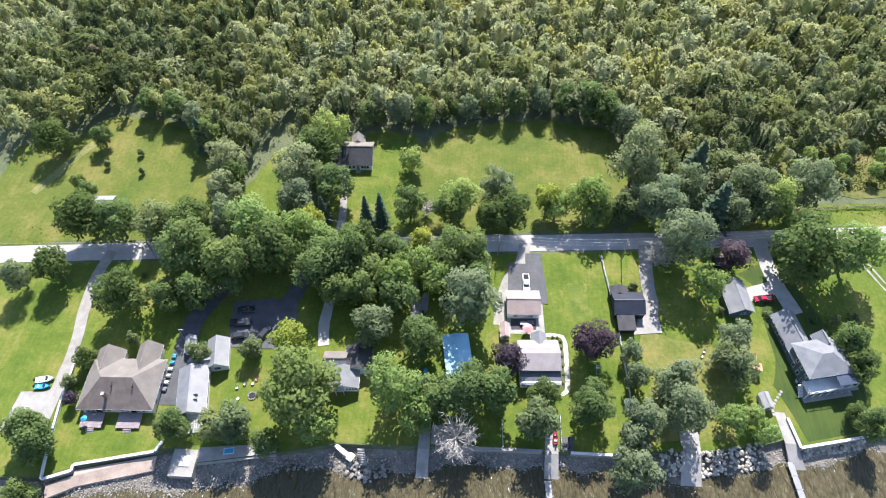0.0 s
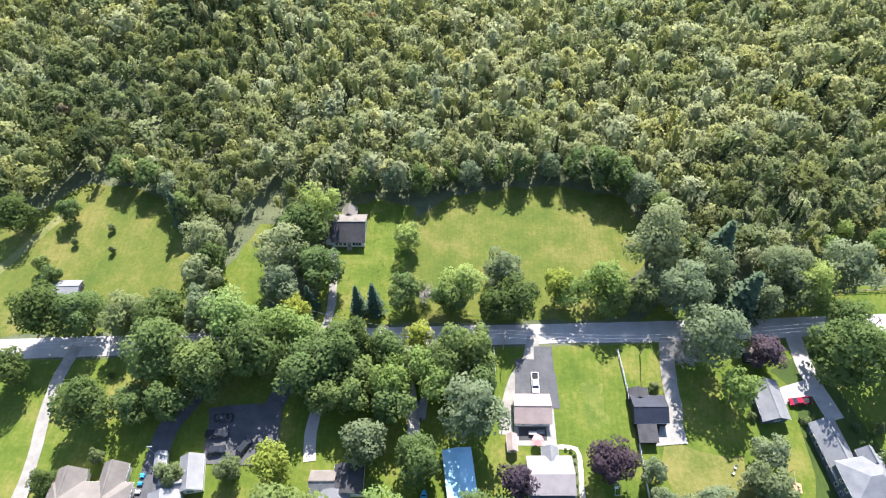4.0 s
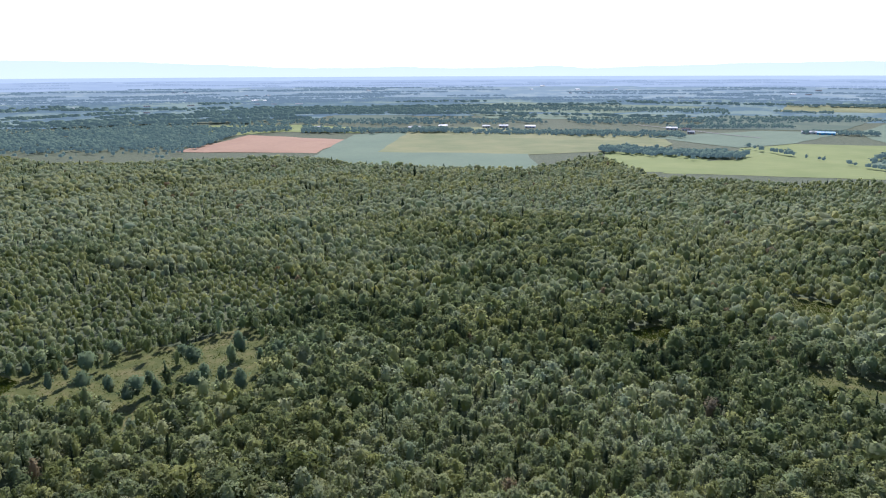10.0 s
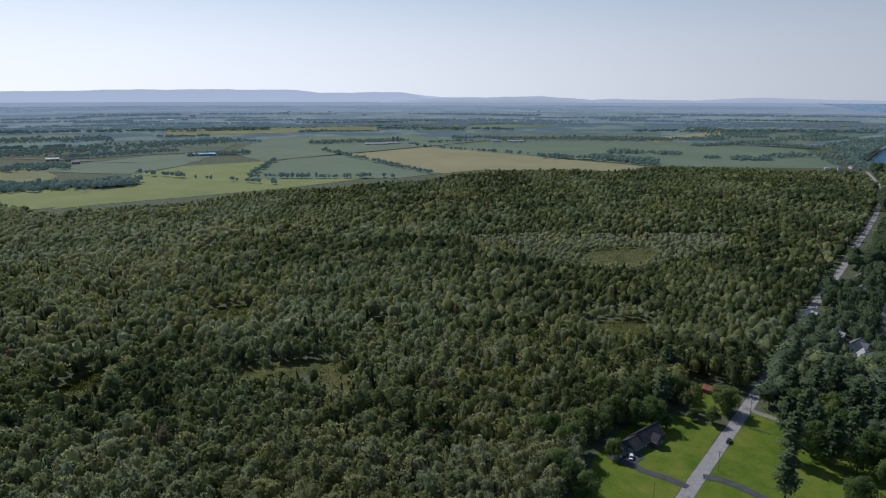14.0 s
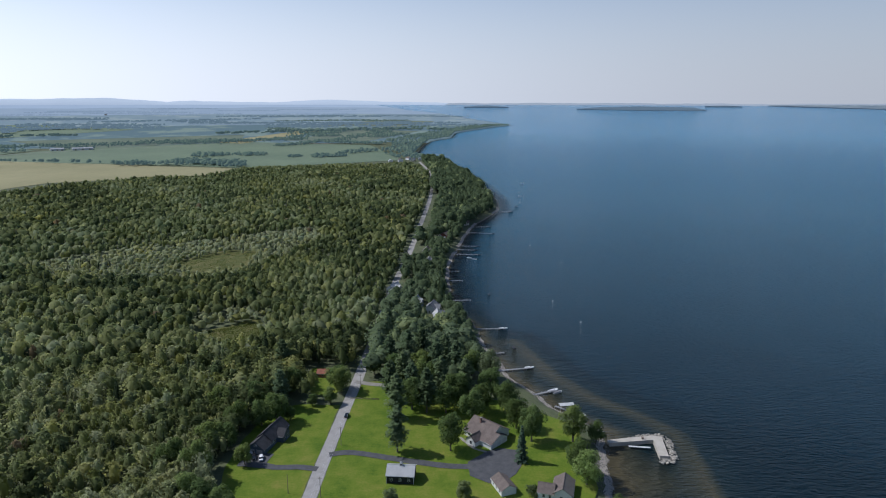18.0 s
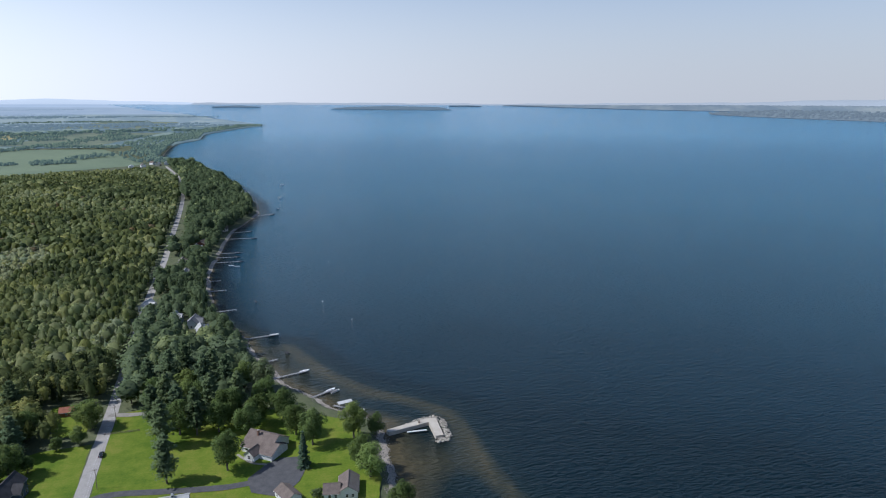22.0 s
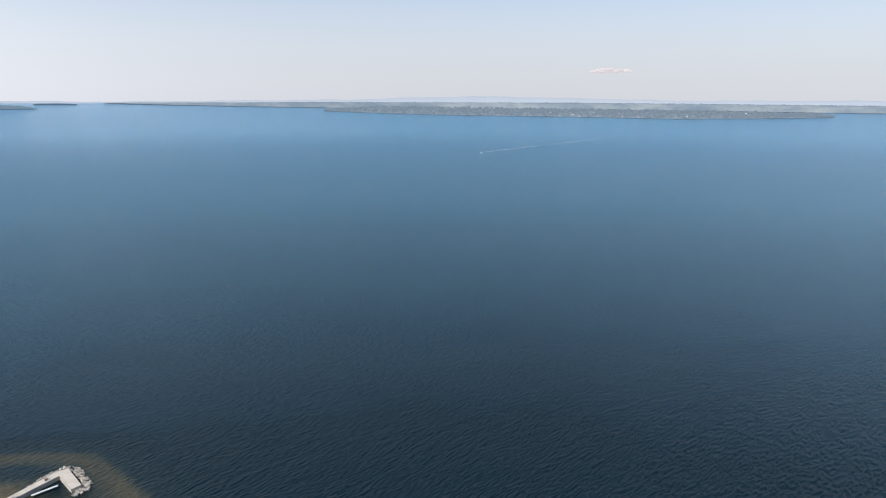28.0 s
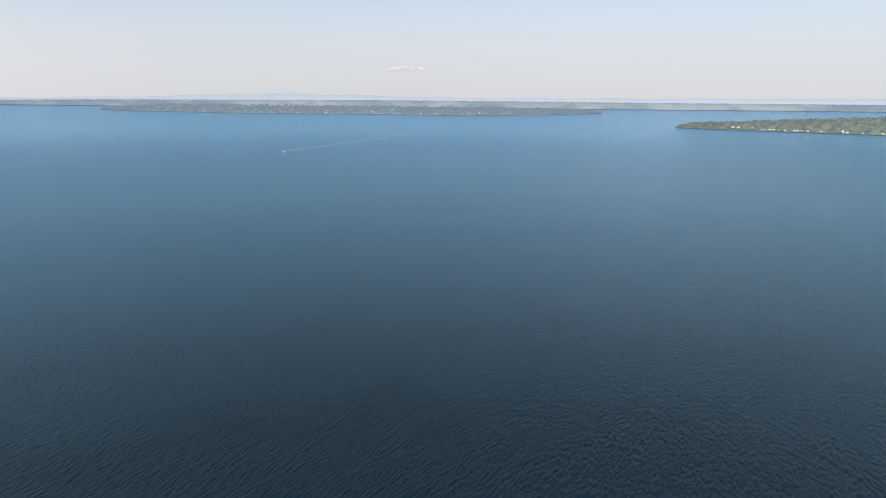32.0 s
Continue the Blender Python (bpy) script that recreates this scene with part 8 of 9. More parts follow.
def parasol(x, y, mat, label, z=0.2, R=1.5):
    u = thing("parasol", label, "parasol", Matrix.Translation((x, y, z)))
    bm = bmesh.new()
    top = bm.verts.new((0, 0, 2.6))
    ring = [bm.verts.new((R * math.cos(i * math.pi / 4), R * math.sin(i * math.pi / 4), 2.1)) for i in range(8)]
    for i in range(8):
        bm.faces.new((top, ring[i], ring[(i + 1) % 8]))
    cn = part("canopy", bm, M[mat], u)
    part("valance", tube(bmesh.new(), [(0, 0, 1.98), (0, 0, 2.1)], [R - 0.01, R], 8), M[mat], cn)
    part("pole", tube(bmesh.new(), [(0, 0, 0), (0, 0, 2.6)], [0.04, 0.03], 8), M["metal"], u)
    part("base", tube(bmesh.new(), [(0, 0, 0), (0, 0, 0.1)], [0.35, 0.3], 10), M["concrete"], u)


parasol(21.6, 34.3, "redcloth", "faded pink parasol over a patio table")
parasol(-90.0, 2.4, "bluepaint", "small blue parasol on a deck", 0.66, 0.8)
tb = thing("patio_table", "white patio table beside the garage", "table", Matrix.Translation((20.6, 36.6, 0.12)))
part("tabletop", boxes((-1.0, 1.0, -0.5, 0.5, 0.7, 0.76)), M["r_pale"], tb)
for x in (-0.9, 0.9):
    for y in (-0.4, 0.4):
        part("leg", boxes((x - 0.04, x + 0.04, y - 0.04, y + 0.04, 0, 0.7)), M["metal"], tb)
pf = thing("playhouse", "wooden playhouse with orange canopy and yellow slide", "playhouse", Matrix.Translation((81.9, 25.8, 0)) @ Matrix.Rotation(radians(-6), 4, "Z"))
for x in (-0.8, 0.8):
    for y in (-0.8, 0.8):
        part("post", boxes((x - 0.06, x + 0.06, y - 0.06, y + 0.06, 0, 2.6)), M["brownwood"], pf)
part("platform", boxes((-0.9, 0.9, -0.9, 0.9, 1.1, 1.2)), M["brownwood"], pf)
part("canopy", slab(bmesh.new(), [(-1.1, -1.1, 2.6), (0, -1.1, 3.2), (0, 1.1, 3.2), (-1.1, 1.1, 2.6)], 0.05), M["orange"], pf)
part("canopy", slab(bmesh.new(), [(0, -1.1, 3.2), (1.1, -1.1, 2.6), (1.1, 1.1, 2.6), (0, 1.1, 3.2)], 0.05), M["orange"], pf)
part("slide", slab(bmesh.new(), [(-0.3, -0.9, 1.2), (0.3, -0.9, 1.2), (0.3, -3.2, 0.15), (-0.3, -3.2, 0.15)], 0.1), M["flower"], pf)
part("swing_beam", boxes((-0.06, 0.06, 0.9, 4.4, 2.3, 2.42)), M["brownwood"], pf)
part("swing_leg", boxes((-0.06, 0.06, 4.3, 4.4, 0, 2.3)), M["brownwood"], pf)
kx = [(-72.6 + 0.05 * i, 21.5 - 1.9 * i) for i in range(6)]
for (x, y), mt, lab in zip(kx, ("bluepaint", "bluepaint", "whitepaint", "cream", "whitepaint", "r_grey"), ("blue tarpaulin heap", "blue tarpaulin heap", "white covered boat", "tan garden box", "white water tank", "grey garden box")):
    t_ = thing("storage_item", lab + " stored along the house wall", "storage", Matrix.Translation((x - 0.9, y, 0.1)))
    k_ = 0.55 + 0.35 * abs(math.sin(y * 3.1))
    bm = box(bmesh.new(), -0.75 * k_, 0.75 * k_, -0.95 * (1.3 - k_), 0.95 * (1.3 - k_), 0, 0.8, 0.15)
    part("body", bm, M[mt], t_)
    part("strap", boxes((-0.77 * k_, 0.77 * k_, -0.06, 0.06, 0.02, 0.82)), M["tyre"], t_)

# small garden things
ky = boat(27.9, 4.6, 92, 3.4, "redpaint", "small red kayak lying on a boat ramp", z=0.3)
mt_ = thing("beach_mat", "blue and white woven mat on a walkway", "mat", Matrix.Translation((-52.7, -2.9, 0.11)) @ Matrix.Rotation(radians(9), 4, "Z"))
part("border", boxes((-1.3, 1.3, -0.8, 0.8, 0, 0.03)), M["white"], mt_)
part("centre", boxes((-1.1, 1.1, -0.6, 0.6, 0.03, 0.05)), M["bluepaint"], mt_)
sw = thing("swing_frame", "white tubular swing frame under a purple maple", "swing", Matrix.Translation((40.1, 24.3, 0.03)) @ Matrix.Rotation(radians(8), 4, "Z"))
for x in (-0.7, 0.7):
    for y in (-1.6, 1.6):
        part("leg", tube(bmesh.new(), [(x, y, 0), (x * 0.9, y * 0.3, 1.9)], [0.05, 0.05], 6), M["white"], sw)
    part("top_rail", tube(bmesh.new(), [(x * 0.9, -0.5, 1.9), (x * 0.9, 0.5, 1.9)], [0.05, 0.05], 6), M["white"], sw)
part("cross_bar", tube(bmesh.new(), [(-0.63, 0, 1.9), (0.63, 0, 1.9)], [0.05, 0.05], 6), M["white"], sw)
part("seat", boxes((-0.5, 0.5, -0.2, 0.2, 0.45, 0.5)), M["white"], sw)
for y in (-0.9, 0.9):
    part("ground_bar", tube(bmesh.new(), [(-0.7, y * 1.78, 0.05), (0.7, y * 1.78, 0.05)], [0.05, 0.05], 6), M["white"], sw)
sp = thing("stepping_stones", "pale round stepping stones across a lawn", "path")
for x, y in ((87.6, 20.3), (87.0, 19.5), (86.3, 18.7), (85.6, 17.8), (85.0, 16.9), (84.5, 15.9), (84.2, 14.9), (84.1, 13.9)):
    part("stone", tube(bmesh.new(), [(x, y, 0.0), (x, y, 0.14)], [0.42, 0.4], 9), M["concrete"], sp)
for x, y, a in ((30.3, 3.1, 80), (31.4, 4.4, 0), (31.2, 2.6, 190)):
    chair(x, y, a, "tyre", "black wicker chair on a lakeside deck")
so = thing("patio_sofa", "dark grey patio sofa beside the garage", "sofa", Matrix.Translation((22.6, 37.0, 0.12)))
part("seat", boxes((-1.0, 1.0, -0.45, 0.45, 0.15, 0.42)), M["r_grey"], so)
part("backrest", boxes((-1.0, 1.0, 0.3, 0.5, 0.42, 0.8)), M["r_grey"], so)
for x in (-1.1, 1.1):
    part("armrest", boxes((x - 0.1, x + 0.1, -0.45, 0.5, 0.1, 0.6)), M["tyre"], so)
gw = thing("gangway", "white gangway with a small landing stage", "dock", Matrix.Translation((-25.0, -1.0, 0)) @ Matrix.Rotation(radians(-32), 4, "Z"))
for i in range(8):
    part("plank", boxes((-2.0 + i * 0.5, -1.53 + i * 0.5, -0.55, 0.55, -0.25 - 0.05 * i, -0.17 - 0.05 * i)), M["white"], gw)
part("landing", boxes((2.0, 3.6, -1.0, 1.0, -0.75, -0.6)), M["white"], gw)
for x in (2.1, 3.5):
    for y in (-0.9, 0.9):
        part("post", boxes((x - 0.07, x + 0.07, y - 0.07, y + 0.07, -3.0, -0.6)), M["brownwood"], gw)

# fences


def fence(pts, mat, height, gap, label, rails=2):
    f_ = thing("fence", label, "fence")
    for (xa, ya), (xb, yb) in zip(pts, pts[1:]):
        L = math.hypot(xb - xa, yb - ya)
        n = max(1, round(L / gap))
        m = Matrix.Translation((xa, ya, 0)) @ Matrix.Rotation(math.atan2(yb - ya, xb - xa), 4, "Z")
        for i in range(n + 1):
            p_ = part("post", boxes((-0.07, 0.07, -0.07, 0.07, 0, height + 0.1)), M[mat], f_)
            p_.matrix_world = m @ Matrix.Translation((i * L / n, 0, 0))
        for i in range(n):
            for k in range(rails):
                z_ = height * (k + 0.8) / rails
                r_ = part("rail", boxes((0.07, L / n - 0.07, -0.03, 0.03, z_ - 0.12, z_ + 0.12)), M[mat], f_)
                r_.matrix_world = m @ Matrix.Translation((i * L / n, 0, 0))


fence([(44.2, 60.5), (45.6, 48), (46.6, 38.6), (47.6, 22), (48.2, 7.6)], "white", 1.3, 2.4, "white board fence between two lawns", 3)
fence([(11.2, 51.9), (10.8, 59.5)], "white", 1.2, 2.4, "short white fence beside a drive", 2)
fence([(29.4, 10.6), (29.3, 2.0)], "white", 1.1, 1.2, "white railing beside a boat ramp", 2)
fence([(14.6, 8.5), (14.9, 1.6)], "white", 1.0, 2.2, "thin white fence above the sea wall", 2)
fence([(318, 92), (318.5, 76)], "brownwood", 1.1, 3.0, "weathered post and rail fence across the lawn", 2)
fence([(105, 82), (130, 84.5), (150, 86)], "brownwood", 1.1, 3.0, "dark wooden fence behind the verge", 2)

# utility poles and wires
POLES = ((-140, 48.2), (-88, 52.6), (-45.5, 65.5), (13.3, 59.6), (50.2, 60.0), (112, 68.6), (170, 74.2), (228.5, 80.2), (270, 83.4), (330, 89.2), (400, 95.5), (470, 102.5), (540, 109))
for i, (x, y) in enumerate(POLES):
    p_ = thing("utility_pole", "weathered wooden utility pole beside the road", "pole", Matrix.Translation((x, y, 0)) @ Matrix.Rotation(radians(4.8), 4, "Z"), "poles along the road")
    part("shaft", tube(bmesh.new(), [(0, 0, -0.3), (0, 0, 9.6)], [0.16, 0.1], 8), M["brownwood"], p_)
    part("crossarm", boxes((-0.06, 0.06, -1.1, 1.1, 8.9, 9.05)), M["brownwood"], p_)
    for y_ in (-1.0, 0, 1.0):
        part("insulator", tube(bmesh.new(), [(0, y_, 9.05), (0, y_, 9.25)], [0.06, 0.05], 6), M["white"], p_)
line = [q for q in POLES if q != (-45.5, 65.5)]
for (xa, ya), (xb, yb) in zip(line, line[1:]):
    span = thing("power_line", "thin overhead power line along the road", "cable", None, "cables along the road")
    for off in (-1.0, 0.0, 1.0):
        part("wire", tube(bmesh.new(), [(xa + (xb - xa) * t, ya + (yb - ya) * t + off, 9.25 - 1.0 * 4 * t * (1 - t)) for t in np.linspace(0, 1, 9)], [0.018] * 9, 3), M["metal"], span)
bm = bmesh.new()
tube(bm, [(-45.5 + (29.5) * t, 65.5 - 5.5 * t, 9 - 2.0 * 4 * t * (1 - t) * 0.3) for t in np.linspace(0, 1, 7)], [0.018] * 7, 3)
tagged(part("power_line", bm, M["metal"]), "thin overhead cable across the road", "cable", "cables along the road")
pl = thing("utility_pole", "leaning wooden pole beside the blue house drive", "pole", Matrix.Translation((229.5, 94.6, 0)), "poles along the road")
part("shaft", tube(bmesh.new(), [(0, 0, -0.3), (0, 0, 9.0)], [0.15, 0.1], 8), M["brownwood"], pl)
part("cap", tube(bmesh.new(), [(0, 0, 9.0), (0, 0, 9.1)], [0.12, 0.05], 8), M["metal"], pl)

# ---- distance: hills, far woods, farms, opposite shore, cloud ----
def place(az, elev, R):
    """A place on the closing rim: az degrees from +y towards +x, elevation in degrees from the hovering eye."""
    a, e = radians(az), radians(elev)
    return (R * math.sin(a), R * math.cos(a), EYE_Z + R * math.tan(e))


def rim(dep):
    """How far off the closing lake surface lies at an elevation of dep degrees."""
    R = EYE_Z / math.tan(radians(-dep))
    return R if R < R_FLAT else R_FLAT + (R_END - R_FLAT) * (R - R_FLAT) / (R - 2 * R_FLAT + R_END)


def ridge(name, crest, R, base, mat, label, seed, amp=0.05):
    """A hill range: a thick bank with an uneven crest; crest holds azimuth and elevation by turns."""
    rng = random.Random(seed)
    az0, az1 = crest[0][0], crest[-1][0]
    n = max(30, int((az1 - az0) * 2.5))
    ph = [rng.uniform(0, 6.28) for _ in range(4)]
    V, F = [], []
    for i in range(n + 1):
        az = az0 + (az1 - az0) * i / n
        hh = float(np.interp(az, [c[0] for c in crest], [c[1] for c in crest]))
        hh += amp * (math.sin(az * 0.9 + ph[0]) + 0.6 * math.sin(az * 2.1 + ph[1]) + 0.4 * math.sin(az * 4.7 + ph[2]))
        V += [place(az, base, R), place(az, max(hh, base), R + 25), place(az, base, R + 60)]
    for i in range(n):
        a = i * 3
        F += [(a, a + 3, a + 4, a + 1), (a + 1, a + 4, a + 5, a + 2)]
    return tagged(mesh_np(name, V, F, M[mat], True), label, "hills", kind="structure")


# the hills' blue and paleness are painted haze, not a colour of their own
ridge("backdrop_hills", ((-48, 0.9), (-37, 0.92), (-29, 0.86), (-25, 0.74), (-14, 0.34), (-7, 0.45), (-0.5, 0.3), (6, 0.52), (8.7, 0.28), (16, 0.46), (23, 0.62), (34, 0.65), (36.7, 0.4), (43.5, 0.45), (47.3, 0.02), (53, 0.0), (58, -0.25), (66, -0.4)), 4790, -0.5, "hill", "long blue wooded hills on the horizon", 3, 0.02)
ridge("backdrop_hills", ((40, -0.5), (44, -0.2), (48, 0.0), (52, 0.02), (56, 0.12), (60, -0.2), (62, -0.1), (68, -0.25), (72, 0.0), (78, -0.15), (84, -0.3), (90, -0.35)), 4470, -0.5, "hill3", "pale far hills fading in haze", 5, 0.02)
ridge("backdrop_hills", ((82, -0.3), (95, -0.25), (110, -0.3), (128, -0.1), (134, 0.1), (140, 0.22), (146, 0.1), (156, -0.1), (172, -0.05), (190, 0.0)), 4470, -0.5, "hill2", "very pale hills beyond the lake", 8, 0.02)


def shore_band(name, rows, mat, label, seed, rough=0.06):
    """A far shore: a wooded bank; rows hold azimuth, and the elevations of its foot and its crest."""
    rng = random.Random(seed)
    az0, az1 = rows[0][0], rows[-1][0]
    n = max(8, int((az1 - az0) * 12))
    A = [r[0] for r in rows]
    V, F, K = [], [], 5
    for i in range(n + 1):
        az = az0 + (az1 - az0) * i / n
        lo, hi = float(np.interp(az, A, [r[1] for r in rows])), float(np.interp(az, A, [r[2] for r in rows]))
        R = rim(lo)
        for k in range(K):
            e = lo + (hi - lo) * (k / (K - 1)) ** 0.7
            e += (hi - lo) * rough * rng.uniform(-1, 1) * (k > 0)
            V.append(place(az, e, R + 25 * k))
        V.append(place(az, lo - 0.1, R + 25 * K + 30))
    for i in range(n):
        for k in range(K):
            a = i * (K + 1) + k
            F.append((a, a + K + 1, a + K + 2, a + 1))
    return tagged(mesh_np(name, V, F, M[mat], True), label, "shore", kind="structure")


# islands and far shores carry their haze as emission too
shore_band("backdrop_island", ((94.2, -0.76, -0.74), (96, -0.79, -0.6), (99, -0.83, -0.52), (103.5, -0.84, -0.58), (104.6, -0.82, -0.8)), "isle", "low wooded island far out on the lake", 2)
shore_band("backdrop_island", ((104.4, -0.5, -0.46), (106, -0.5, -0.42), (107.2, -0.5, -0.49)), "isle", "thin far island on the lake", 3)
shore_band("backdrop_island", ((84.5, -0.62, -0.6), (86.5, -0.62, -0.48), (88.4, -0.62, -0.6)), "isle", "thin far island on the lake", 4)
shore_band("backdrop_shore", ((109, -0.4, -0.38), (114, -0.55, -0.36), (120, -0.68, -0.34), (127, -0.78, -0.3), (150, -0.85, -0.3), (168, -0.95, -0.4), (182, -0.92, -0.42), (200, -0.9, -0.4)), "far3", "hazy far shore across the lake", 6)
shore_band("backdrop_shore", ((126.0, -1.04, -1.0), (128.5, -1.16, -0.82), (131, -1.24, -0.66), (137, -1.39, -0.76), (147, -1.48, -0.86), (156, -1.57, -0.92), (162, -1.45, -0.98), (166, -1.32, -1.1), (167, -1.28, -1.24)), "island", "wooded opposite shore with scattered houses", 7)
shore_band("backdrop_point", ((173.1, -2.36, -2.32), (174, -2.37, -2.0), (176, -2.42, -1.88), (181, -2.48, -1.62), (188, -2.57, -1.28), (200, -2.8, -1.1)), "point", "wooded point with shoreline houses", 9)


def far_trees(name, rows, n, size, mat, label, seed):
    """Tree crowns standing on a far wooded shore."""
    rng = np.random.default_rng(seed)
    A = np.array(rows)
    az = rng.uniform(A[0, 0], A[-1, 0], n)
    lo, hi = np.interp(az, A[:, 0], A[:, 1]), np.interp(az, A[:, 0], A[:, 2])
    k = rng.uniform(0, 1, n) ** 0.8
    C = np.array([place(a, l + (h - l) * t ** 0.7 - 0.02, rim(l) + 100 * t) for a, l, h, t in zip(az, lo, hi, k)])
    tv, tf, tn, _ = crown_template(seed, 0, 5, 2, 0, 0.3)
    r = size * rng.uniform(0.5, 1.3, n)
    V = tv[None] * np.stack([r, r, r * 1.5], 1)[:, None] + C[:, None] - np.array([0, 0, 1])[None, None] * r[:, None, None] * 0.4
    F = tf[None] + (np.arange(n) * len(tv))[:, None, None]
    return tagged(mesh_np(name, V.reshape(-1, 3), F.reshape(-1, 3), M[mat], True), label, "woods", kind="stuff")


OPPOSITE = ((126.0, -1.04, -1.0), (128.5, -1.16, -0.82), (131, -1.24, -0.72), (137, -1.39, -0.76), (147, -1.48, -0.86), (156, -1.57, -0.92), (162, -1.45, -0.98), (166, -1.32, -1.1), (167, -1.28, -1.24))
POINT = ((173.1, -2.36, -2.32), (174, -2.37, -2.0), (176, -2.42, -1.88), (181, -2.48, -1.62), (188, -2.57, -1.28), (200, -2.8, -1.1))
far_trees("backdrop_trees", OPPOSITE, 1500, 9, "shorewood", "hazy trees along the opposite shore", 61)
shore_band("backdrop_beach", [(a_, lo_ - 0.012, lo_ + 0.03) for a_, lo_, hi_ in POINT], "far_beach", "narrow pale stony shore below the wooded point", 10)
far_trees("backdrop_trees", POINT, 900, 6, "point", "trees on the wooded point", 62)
rng3 = random.Random(12)


def far_building(az, dep, R, wd, ht, rf, wl, label):
    x, y, z = place(az, dep, R)
    h = thing("farm_building" if "farm" in label else "far_house", label, "building", Matrix.Translation((x, y, z)) @ Matrix.Rotation(radians(-az + rng3.uniform(-25, 25)), 4, "Z"))
    gable(h, -wd / 2, wd / 2, -ht, ht, ht * 0.7, ht * 1.25, "x", wl, rf, rf, 0.4, -ht)


for i in range(30):
    az = rng3.uniform(133, 163)
    dp = float(np.interp(az, (126, 137, 147, 156, 166), (-1.04, -1.39, -1.48, -1.57, -1.32)))
    up = rng3.choice((0.04, 0.06, 0.08, 0.2, 0.35))
    far_building(az, dp + up, rim(dp) + 2 + up * 80, rng3.uniform(4, 10), rng3.uniform(1.6, 2.8), rng3.choice(("r_white", "r_pale", "r_brown")), "white", "small white house on the opposite shore")
for i in range(34):
    az, dp = rng3.uniform(-40, -8), -rng3.choice((1.55, 1.9, 2.3, 2.6, 3.1))
    far_building(az, dp, rim(dp), rng3.uniform(12, 30), rng3.uniform(3, 5), rng3.choice(("r_white", "r_pale", "r_brown")), "white", "white house of a far town among trees")
for i in range(26):
    az, dp = rng3.uniform(0, 66), -rng3.choice((1.2, 1.5, 1.8, 2.1))
    far_building(az, dp, rim(dp), rng3.uniform(10, 26), rng3.uniform(3, 5), rng3.choice(("r_white", "r_pale", "r_brown")), "white", "far farm building on the plain")
for i in range(30):
    az = rng3.uniform(174.2, 190)
    dp = float(np.interp(az, (173, 181, 188), (-2.36, -2.48, -2.57)))
    far_building(az, dp + rng3.choice((0.09, 0.1, 0.12, 0.2)), rim(dp) + 4, rng3.uniform(4, 9), rng3.uniform(2, 3.2), rng3.choice(("r_pale", "r_taupe", "r_brown")), "cream", "pale house on the wooded point")
bm = bmesh.new()
for i in range(16):
    x, y, z = place(148.9 + 0.2 * i + rng3.uniform(-0.1, 0.1), 2.22 + 0.22 * math.sin(i * 0.2) * rng3.random(), 4840)
    bmesh.ops.create_icosphere(bm, subdivisions=2, radius=1, matrix=Matrix.Translation((x, y, z)) @ Matrix.Diagonal((rng3.uniform(20, 36), rng3.uniform(20, 36), rng3.uniform(6, 17), 1)))
tagged(part("backdrop_cloud", bm, M["cloud"]), "small flat pinkish white cloud", "cloud", kind="structure")
ribbon("boat_wake", [(1311, -1547), (1329, -1711), (1350, -1864), (1403, -2234), (1475, -2663)], 2.6, -1.4, M["foam"], "thin pale wake behind a motor boat", "wake", 60)


def farm(x, y, wd, dp, ang, rf, wl, label):
    h = thing("farm_building", label, "farm building", seat(x, y, 0.5) @ Matrix.Rotation(radians(ang), 4, "Z"))
    gable(h, -wd / 2, wd / 2, -dp / 2, dp / 2, 5.0, 8.0, "x", wl, rf, rf, 0.4)
    for u in (-wd / 3, 0, wd / 3):
        opening(h, "garage_door", "S", u, 0.05, 3.5, 3.5, -dp / 2, "white", "brownwood")


for x, y, wd, dp, ang, rf, wl, lab in ((1500, 1700, 75, 18, -40, "r_white", "siding", "long white-roofed farm barn among fields"), (1570, 1690, 45, 15, -40, "r_white", "siding", "white-roofed farm barn among fields"), (1625, 1650, 30, 14, -35, "r_pale", "siding", "white farm shed among fields"),
                                       (1905, 1490, 35, 14, -45, "r_white", "siding", "white farm barn beside the fields"), (1945, 1430, 55, 14, -50, "r_white", "siding", "long white farm barn beside the fields"), (865, 1760, 35, 16, -25, "r_white", "siding", "white farm shed near trees"), (895, 1735, 40, 18, -25, "r_blue", "bluepaint", "blue-roofed farm barn near trees"),
                                       (20, 1950, 22, 11, -5, "r_white", "siding", "long white farm shed among trees"), (72, 1960, 26, 11, -5, "r_white", "siding", "long white farm shed among trees"), (150, 1945, 30, 11, -5, "r_white", "siding", "long white farm shed among trees"), (545, 1885, 30, 12, -15, "r_white", "siding", "white farmhouse beside a field road"), (575, 1850, 22, 12, -15, "r_brown", "siding", "brown-roofed farmhouse beside a field road"),
                                       (-480, 1900, 30, 12, 10, "r_white", "siding", "long white farm shed among trees"), (-190, 1900, 34, 12, 5, "r_white", "siding", "long white farm shed in a field"), (-110, 1960, 26, 12, 5, "r_white", "cream", "pale farm shed beside a field"), (560, 1760, 18, 9, -15, "r_white", "siding", "small white shed in a field"), (1690, 330, 18, 11, 20, "r_brown", "siding", "white farmhouse at the wood's end"), (1715, 300, 14, 10, -10, "r_pale", "cream", "cream house at the wood's end"), (1745, 318, 16, 9, 40, "r_brown", "siding", "white farmhouse at the wood's end"), (1740, 285, 13, 9, 5, "r_white", "siding", "white cottage at the wood's end"), (1660, 350, 20, 12, 15, "r_white", "siding", "white farm shed at the wood's end")):
    farm(x, y, wd, dp, ang, rf, wl, lab)
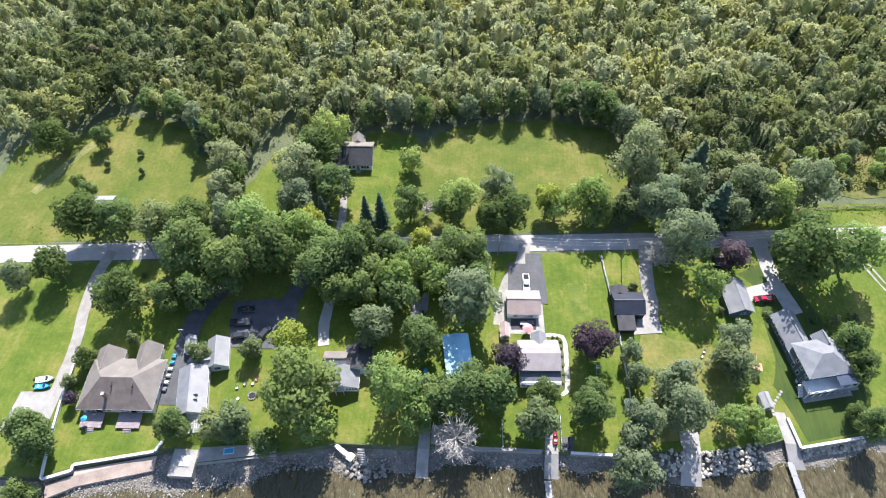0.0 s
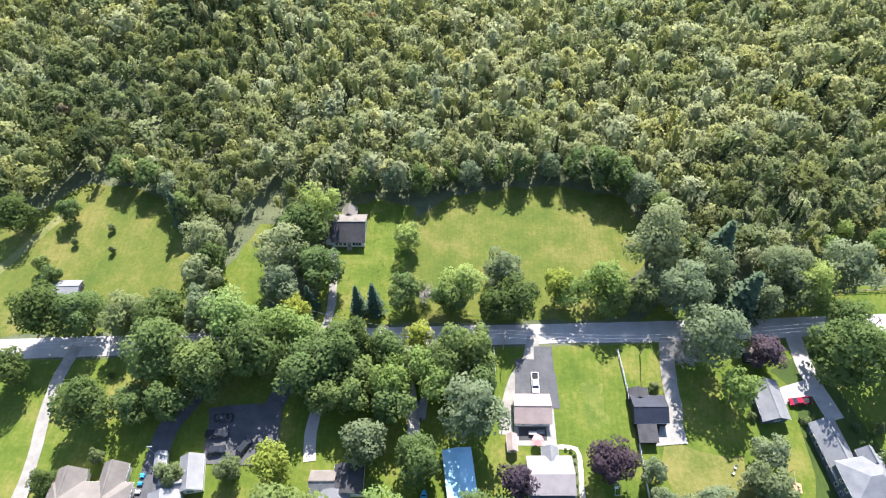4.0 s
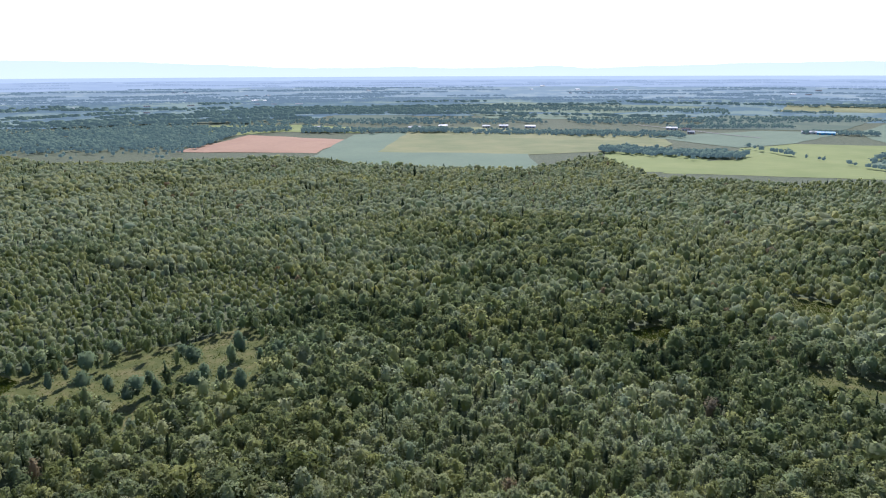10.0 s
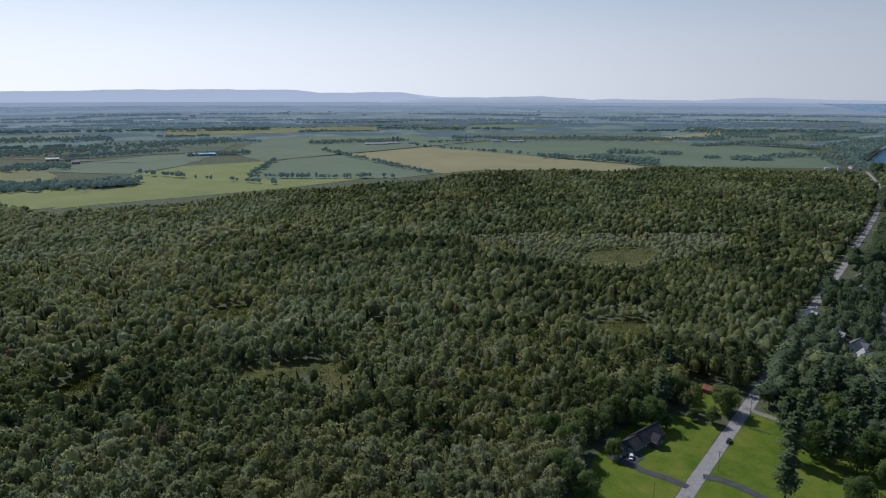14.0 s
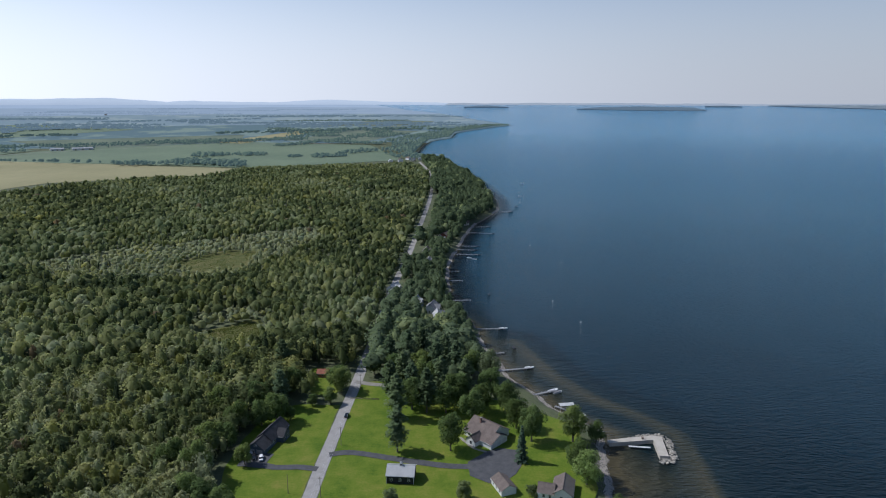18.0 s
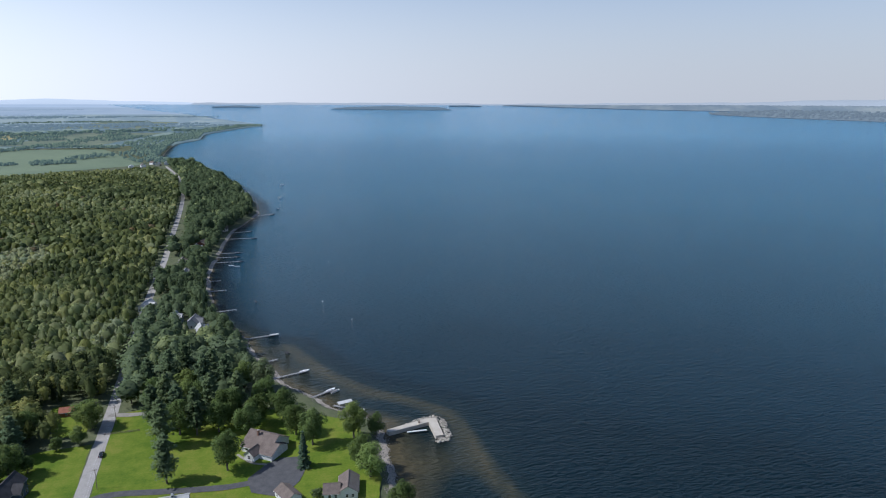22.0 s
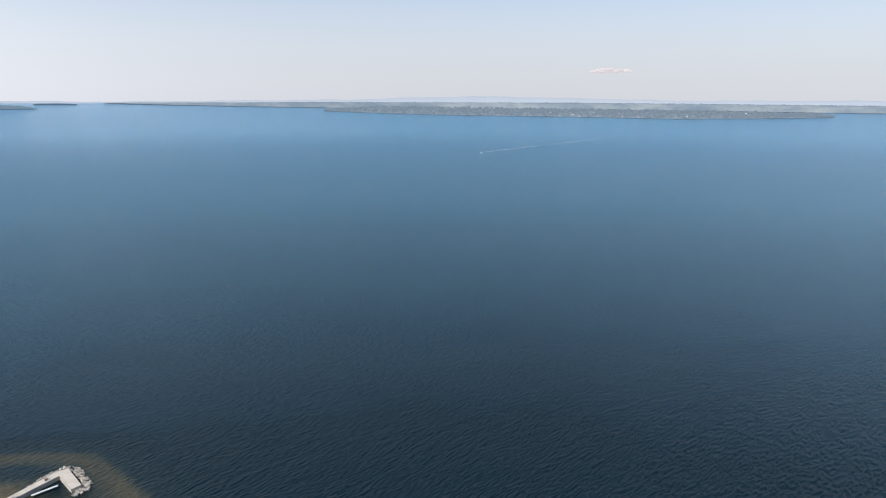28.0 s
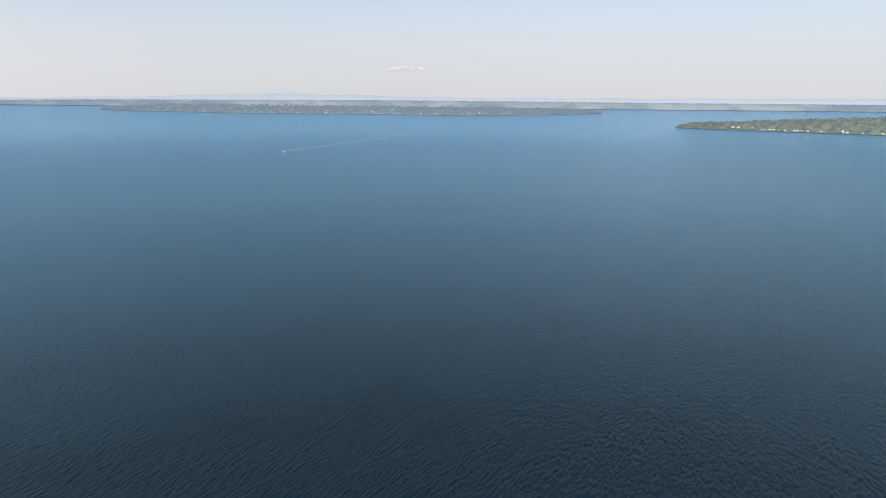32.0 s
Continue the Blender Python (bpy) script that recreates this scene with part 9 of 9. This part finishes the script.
for x, y in ((1612, 1712), (1600, 1722)):
    s_ = thing("silo", "pale concrete farm silo with domed top", "silo", seat(x, y, 0))
    part("shaft", tube(bmesh.new(), [(0, 0, 0), (0, 0, 22)], [4, 4], 14), M["r_pale"], s_)
    part("dome", tube(bmesh.new(), [(0, 0, 22), (0, 0, 24), (0, 0, 25)], [4.1, 3, 0.5], 14), M["r_white"], s_)
ribbon("farm_road", [(480, 2050), (560, 1900), (640, 1720), (690, 1640)], 9, 2.0, M["gravel"], "pale farm road between fields", "road", 40)
ribbon("farm_road", [(1560, 1560), (1900, 1400), (2250, 1050), (2350, 700)], 6, 2.2, M["gravel"], "narrow field road between crops", "road", 40)
# hedgerows and far woods
rng4 = np.random.default_rng(21)


def wood_band(x0, y0, x1, y1, wd, n):
    t = rng4.uniform(0, 1, n)
    o = rng4.normal(scale=wd / 2.2, size=n)
    dx, dy = x1 - x0, y1 - y0
    L = math.hypot(dx, dy)
    return np.stack([x0 + dx * t - dy / L * o, y0 + dy * t + dx / L * o], 1)


bands = [(1215, 1620, 1000, 960, 8, 60), (690, 1180, 900, 970, 8, 30), (930, 1450, 700, 1190, 6, 24), (560, 1425, 690, 1020, 5, 22), (1545, 1560, 1510, 1000, 5, 26), (860, 1780, 1010, 1700, 40, 70), (260, 1370, 480, 1260, 60, 200), (500, 1250, 400, 1330, 40, 80), (1480, 1000, 1560, 760, 30, 60), (1600, 900, 1500, 680, 40, 90), (1750, 950, 1830, 760, 45, 90), (-10, 1780, 520, 1700, 70, 420), (-500, 1800, -20, 1800, 60, 330), (-900, 1700, -560, 1880, 120, 300), (550, 1930, 900, 1960, 60, 160), (1380, 1930, 1720, 1780, 60, 130), (1850, 1560, 1700, 1640, 20, 26), (2000, 1420, 1960, 1520, 20, 20), (2400, 1150, 1950, 1750, 90, 330), (2250, 1300, 2600, 900, 90, 260), (-1500, 1500, -800, 1900, 260, 900), (-800, 2100, 200, 2200, 160, 500), (300, 2150, 1300, 2250, 140, 460), (1789, 2573, 2099, 2360, 36, 110), (2500, 3500, 2935, 3022, 60, 130), (1175, 2691, 1337, 2568, 50, 90), (-900, 2750, 300, 2950, 240, 900), (300, 2950, 1000, 2700, 180, 420), (2400, 760, 3300, 700, 50, 160), (2500, 1000, 3300, 960, 60, 160), (-1150, 1420, -620, 1460, 200, 900), (-1000, 1600, -640, 1560, 160, 500), (1764, 667, 1788, 635, 16, 22), (1770, 600, 1825, 515, 22, 60), (2180, 860, 2464, 767, 34, 110), (2403, 747, 2340, 528, 34, 100), (2732, 640, 3061, 590, 50, 140), (2798, 947, 2871, 844, 60, 80), (3513, 1390, 3186, 1080, 70, 120), (1900, 560, 2010, 480, 30, 40), (4710, 1867, 5098, 924, 120, 260), (2990, 1130, 3100, 900, 40, 60), (3300, 800, 3900, 600, 60, 120)]
pts = np.concatenate([wood_band(x0, y0, x1, y1, wd, int(n * 1.45)) for x0, y0, x1, y1, wd, n in bands])
# the wooded shore beyond, out to the low point
BEYOND = [(1690, 250), (1700, 300), (1850, 400), (2000, 449), (2313, 475), (2560, 560), (2796, 522), (3221, 481), (3577, 418), (4159, 329), (4345, 198), (4307, 90), (3737, 250), (3308, 330), (2879, 300), (2642, 350), (2320, 340), (1905, 300)]
more = scatter((1690, 80), (4360, 580), 15.5, rng4)
more = more[inside(more[:, 0], more[:, 1], BEYOND)]
edge_x = rng4.uniform(1700, 4230, 420)
edge = np.column_stack([edge_x, shore_y(edge_x) + 7 + 24 * rng4.uniform(0, 1, 420) ** 1.5])
pts = np.concatenate([pts, edge, more[rng4.uniform(-0.75, 1, len(more)) < field_noise(more, 45, 52) + 0.35]])
pts = pts[pts[:, 1] > shore_y(pts[:, 0]) + 6]
pts = pts[np.hypot(pts[:, 0] - 1705, pts[:, 1] - 312) > 55]
# the hedge material has a little bluish haze painted in as emission
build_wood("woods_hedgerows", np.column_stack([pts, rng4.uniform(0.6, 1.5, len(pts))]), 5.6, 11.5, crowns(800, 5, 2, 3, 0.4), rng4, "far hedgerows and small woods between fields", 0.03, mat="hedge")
# woods on the plain beyond, drawn in with the land
far_pts = []
for _ in range(190):
    az, R = radians(rng4.uniform(-45, 84)), 2300 + 11000 * rng4.uniform(0, 1) ** 1.6
    L, wd = rng4.uniform(150, 700), rng4.uniform(25, 80)
    cx, cy = R * math.sin(az), R * math.cos(az)
    if (az > 0.2 and R < 3300) or cy < 650 or cy < float(shore_y(cx)) + 200:
        continue
    a = rng4.uniform(-0.5, 0.5) - az
    q = wood_band(cx - L * math.cos(a), cy - L * math.sin(a), cx + L * math.cos(a), cy + L * math.sin(a), wd, int(np.clip(L / 3.4, 50, 170)))
    far_pts.append(q)
q = np.concatenate(far_pts)
tv, tf, tn, _ = crown_template(900, 0, 5, 2, 0, 0.3)
far_r = np.hypot(q[:, 0], q[:, 1])
# farther woods take a material with stronger painted haze
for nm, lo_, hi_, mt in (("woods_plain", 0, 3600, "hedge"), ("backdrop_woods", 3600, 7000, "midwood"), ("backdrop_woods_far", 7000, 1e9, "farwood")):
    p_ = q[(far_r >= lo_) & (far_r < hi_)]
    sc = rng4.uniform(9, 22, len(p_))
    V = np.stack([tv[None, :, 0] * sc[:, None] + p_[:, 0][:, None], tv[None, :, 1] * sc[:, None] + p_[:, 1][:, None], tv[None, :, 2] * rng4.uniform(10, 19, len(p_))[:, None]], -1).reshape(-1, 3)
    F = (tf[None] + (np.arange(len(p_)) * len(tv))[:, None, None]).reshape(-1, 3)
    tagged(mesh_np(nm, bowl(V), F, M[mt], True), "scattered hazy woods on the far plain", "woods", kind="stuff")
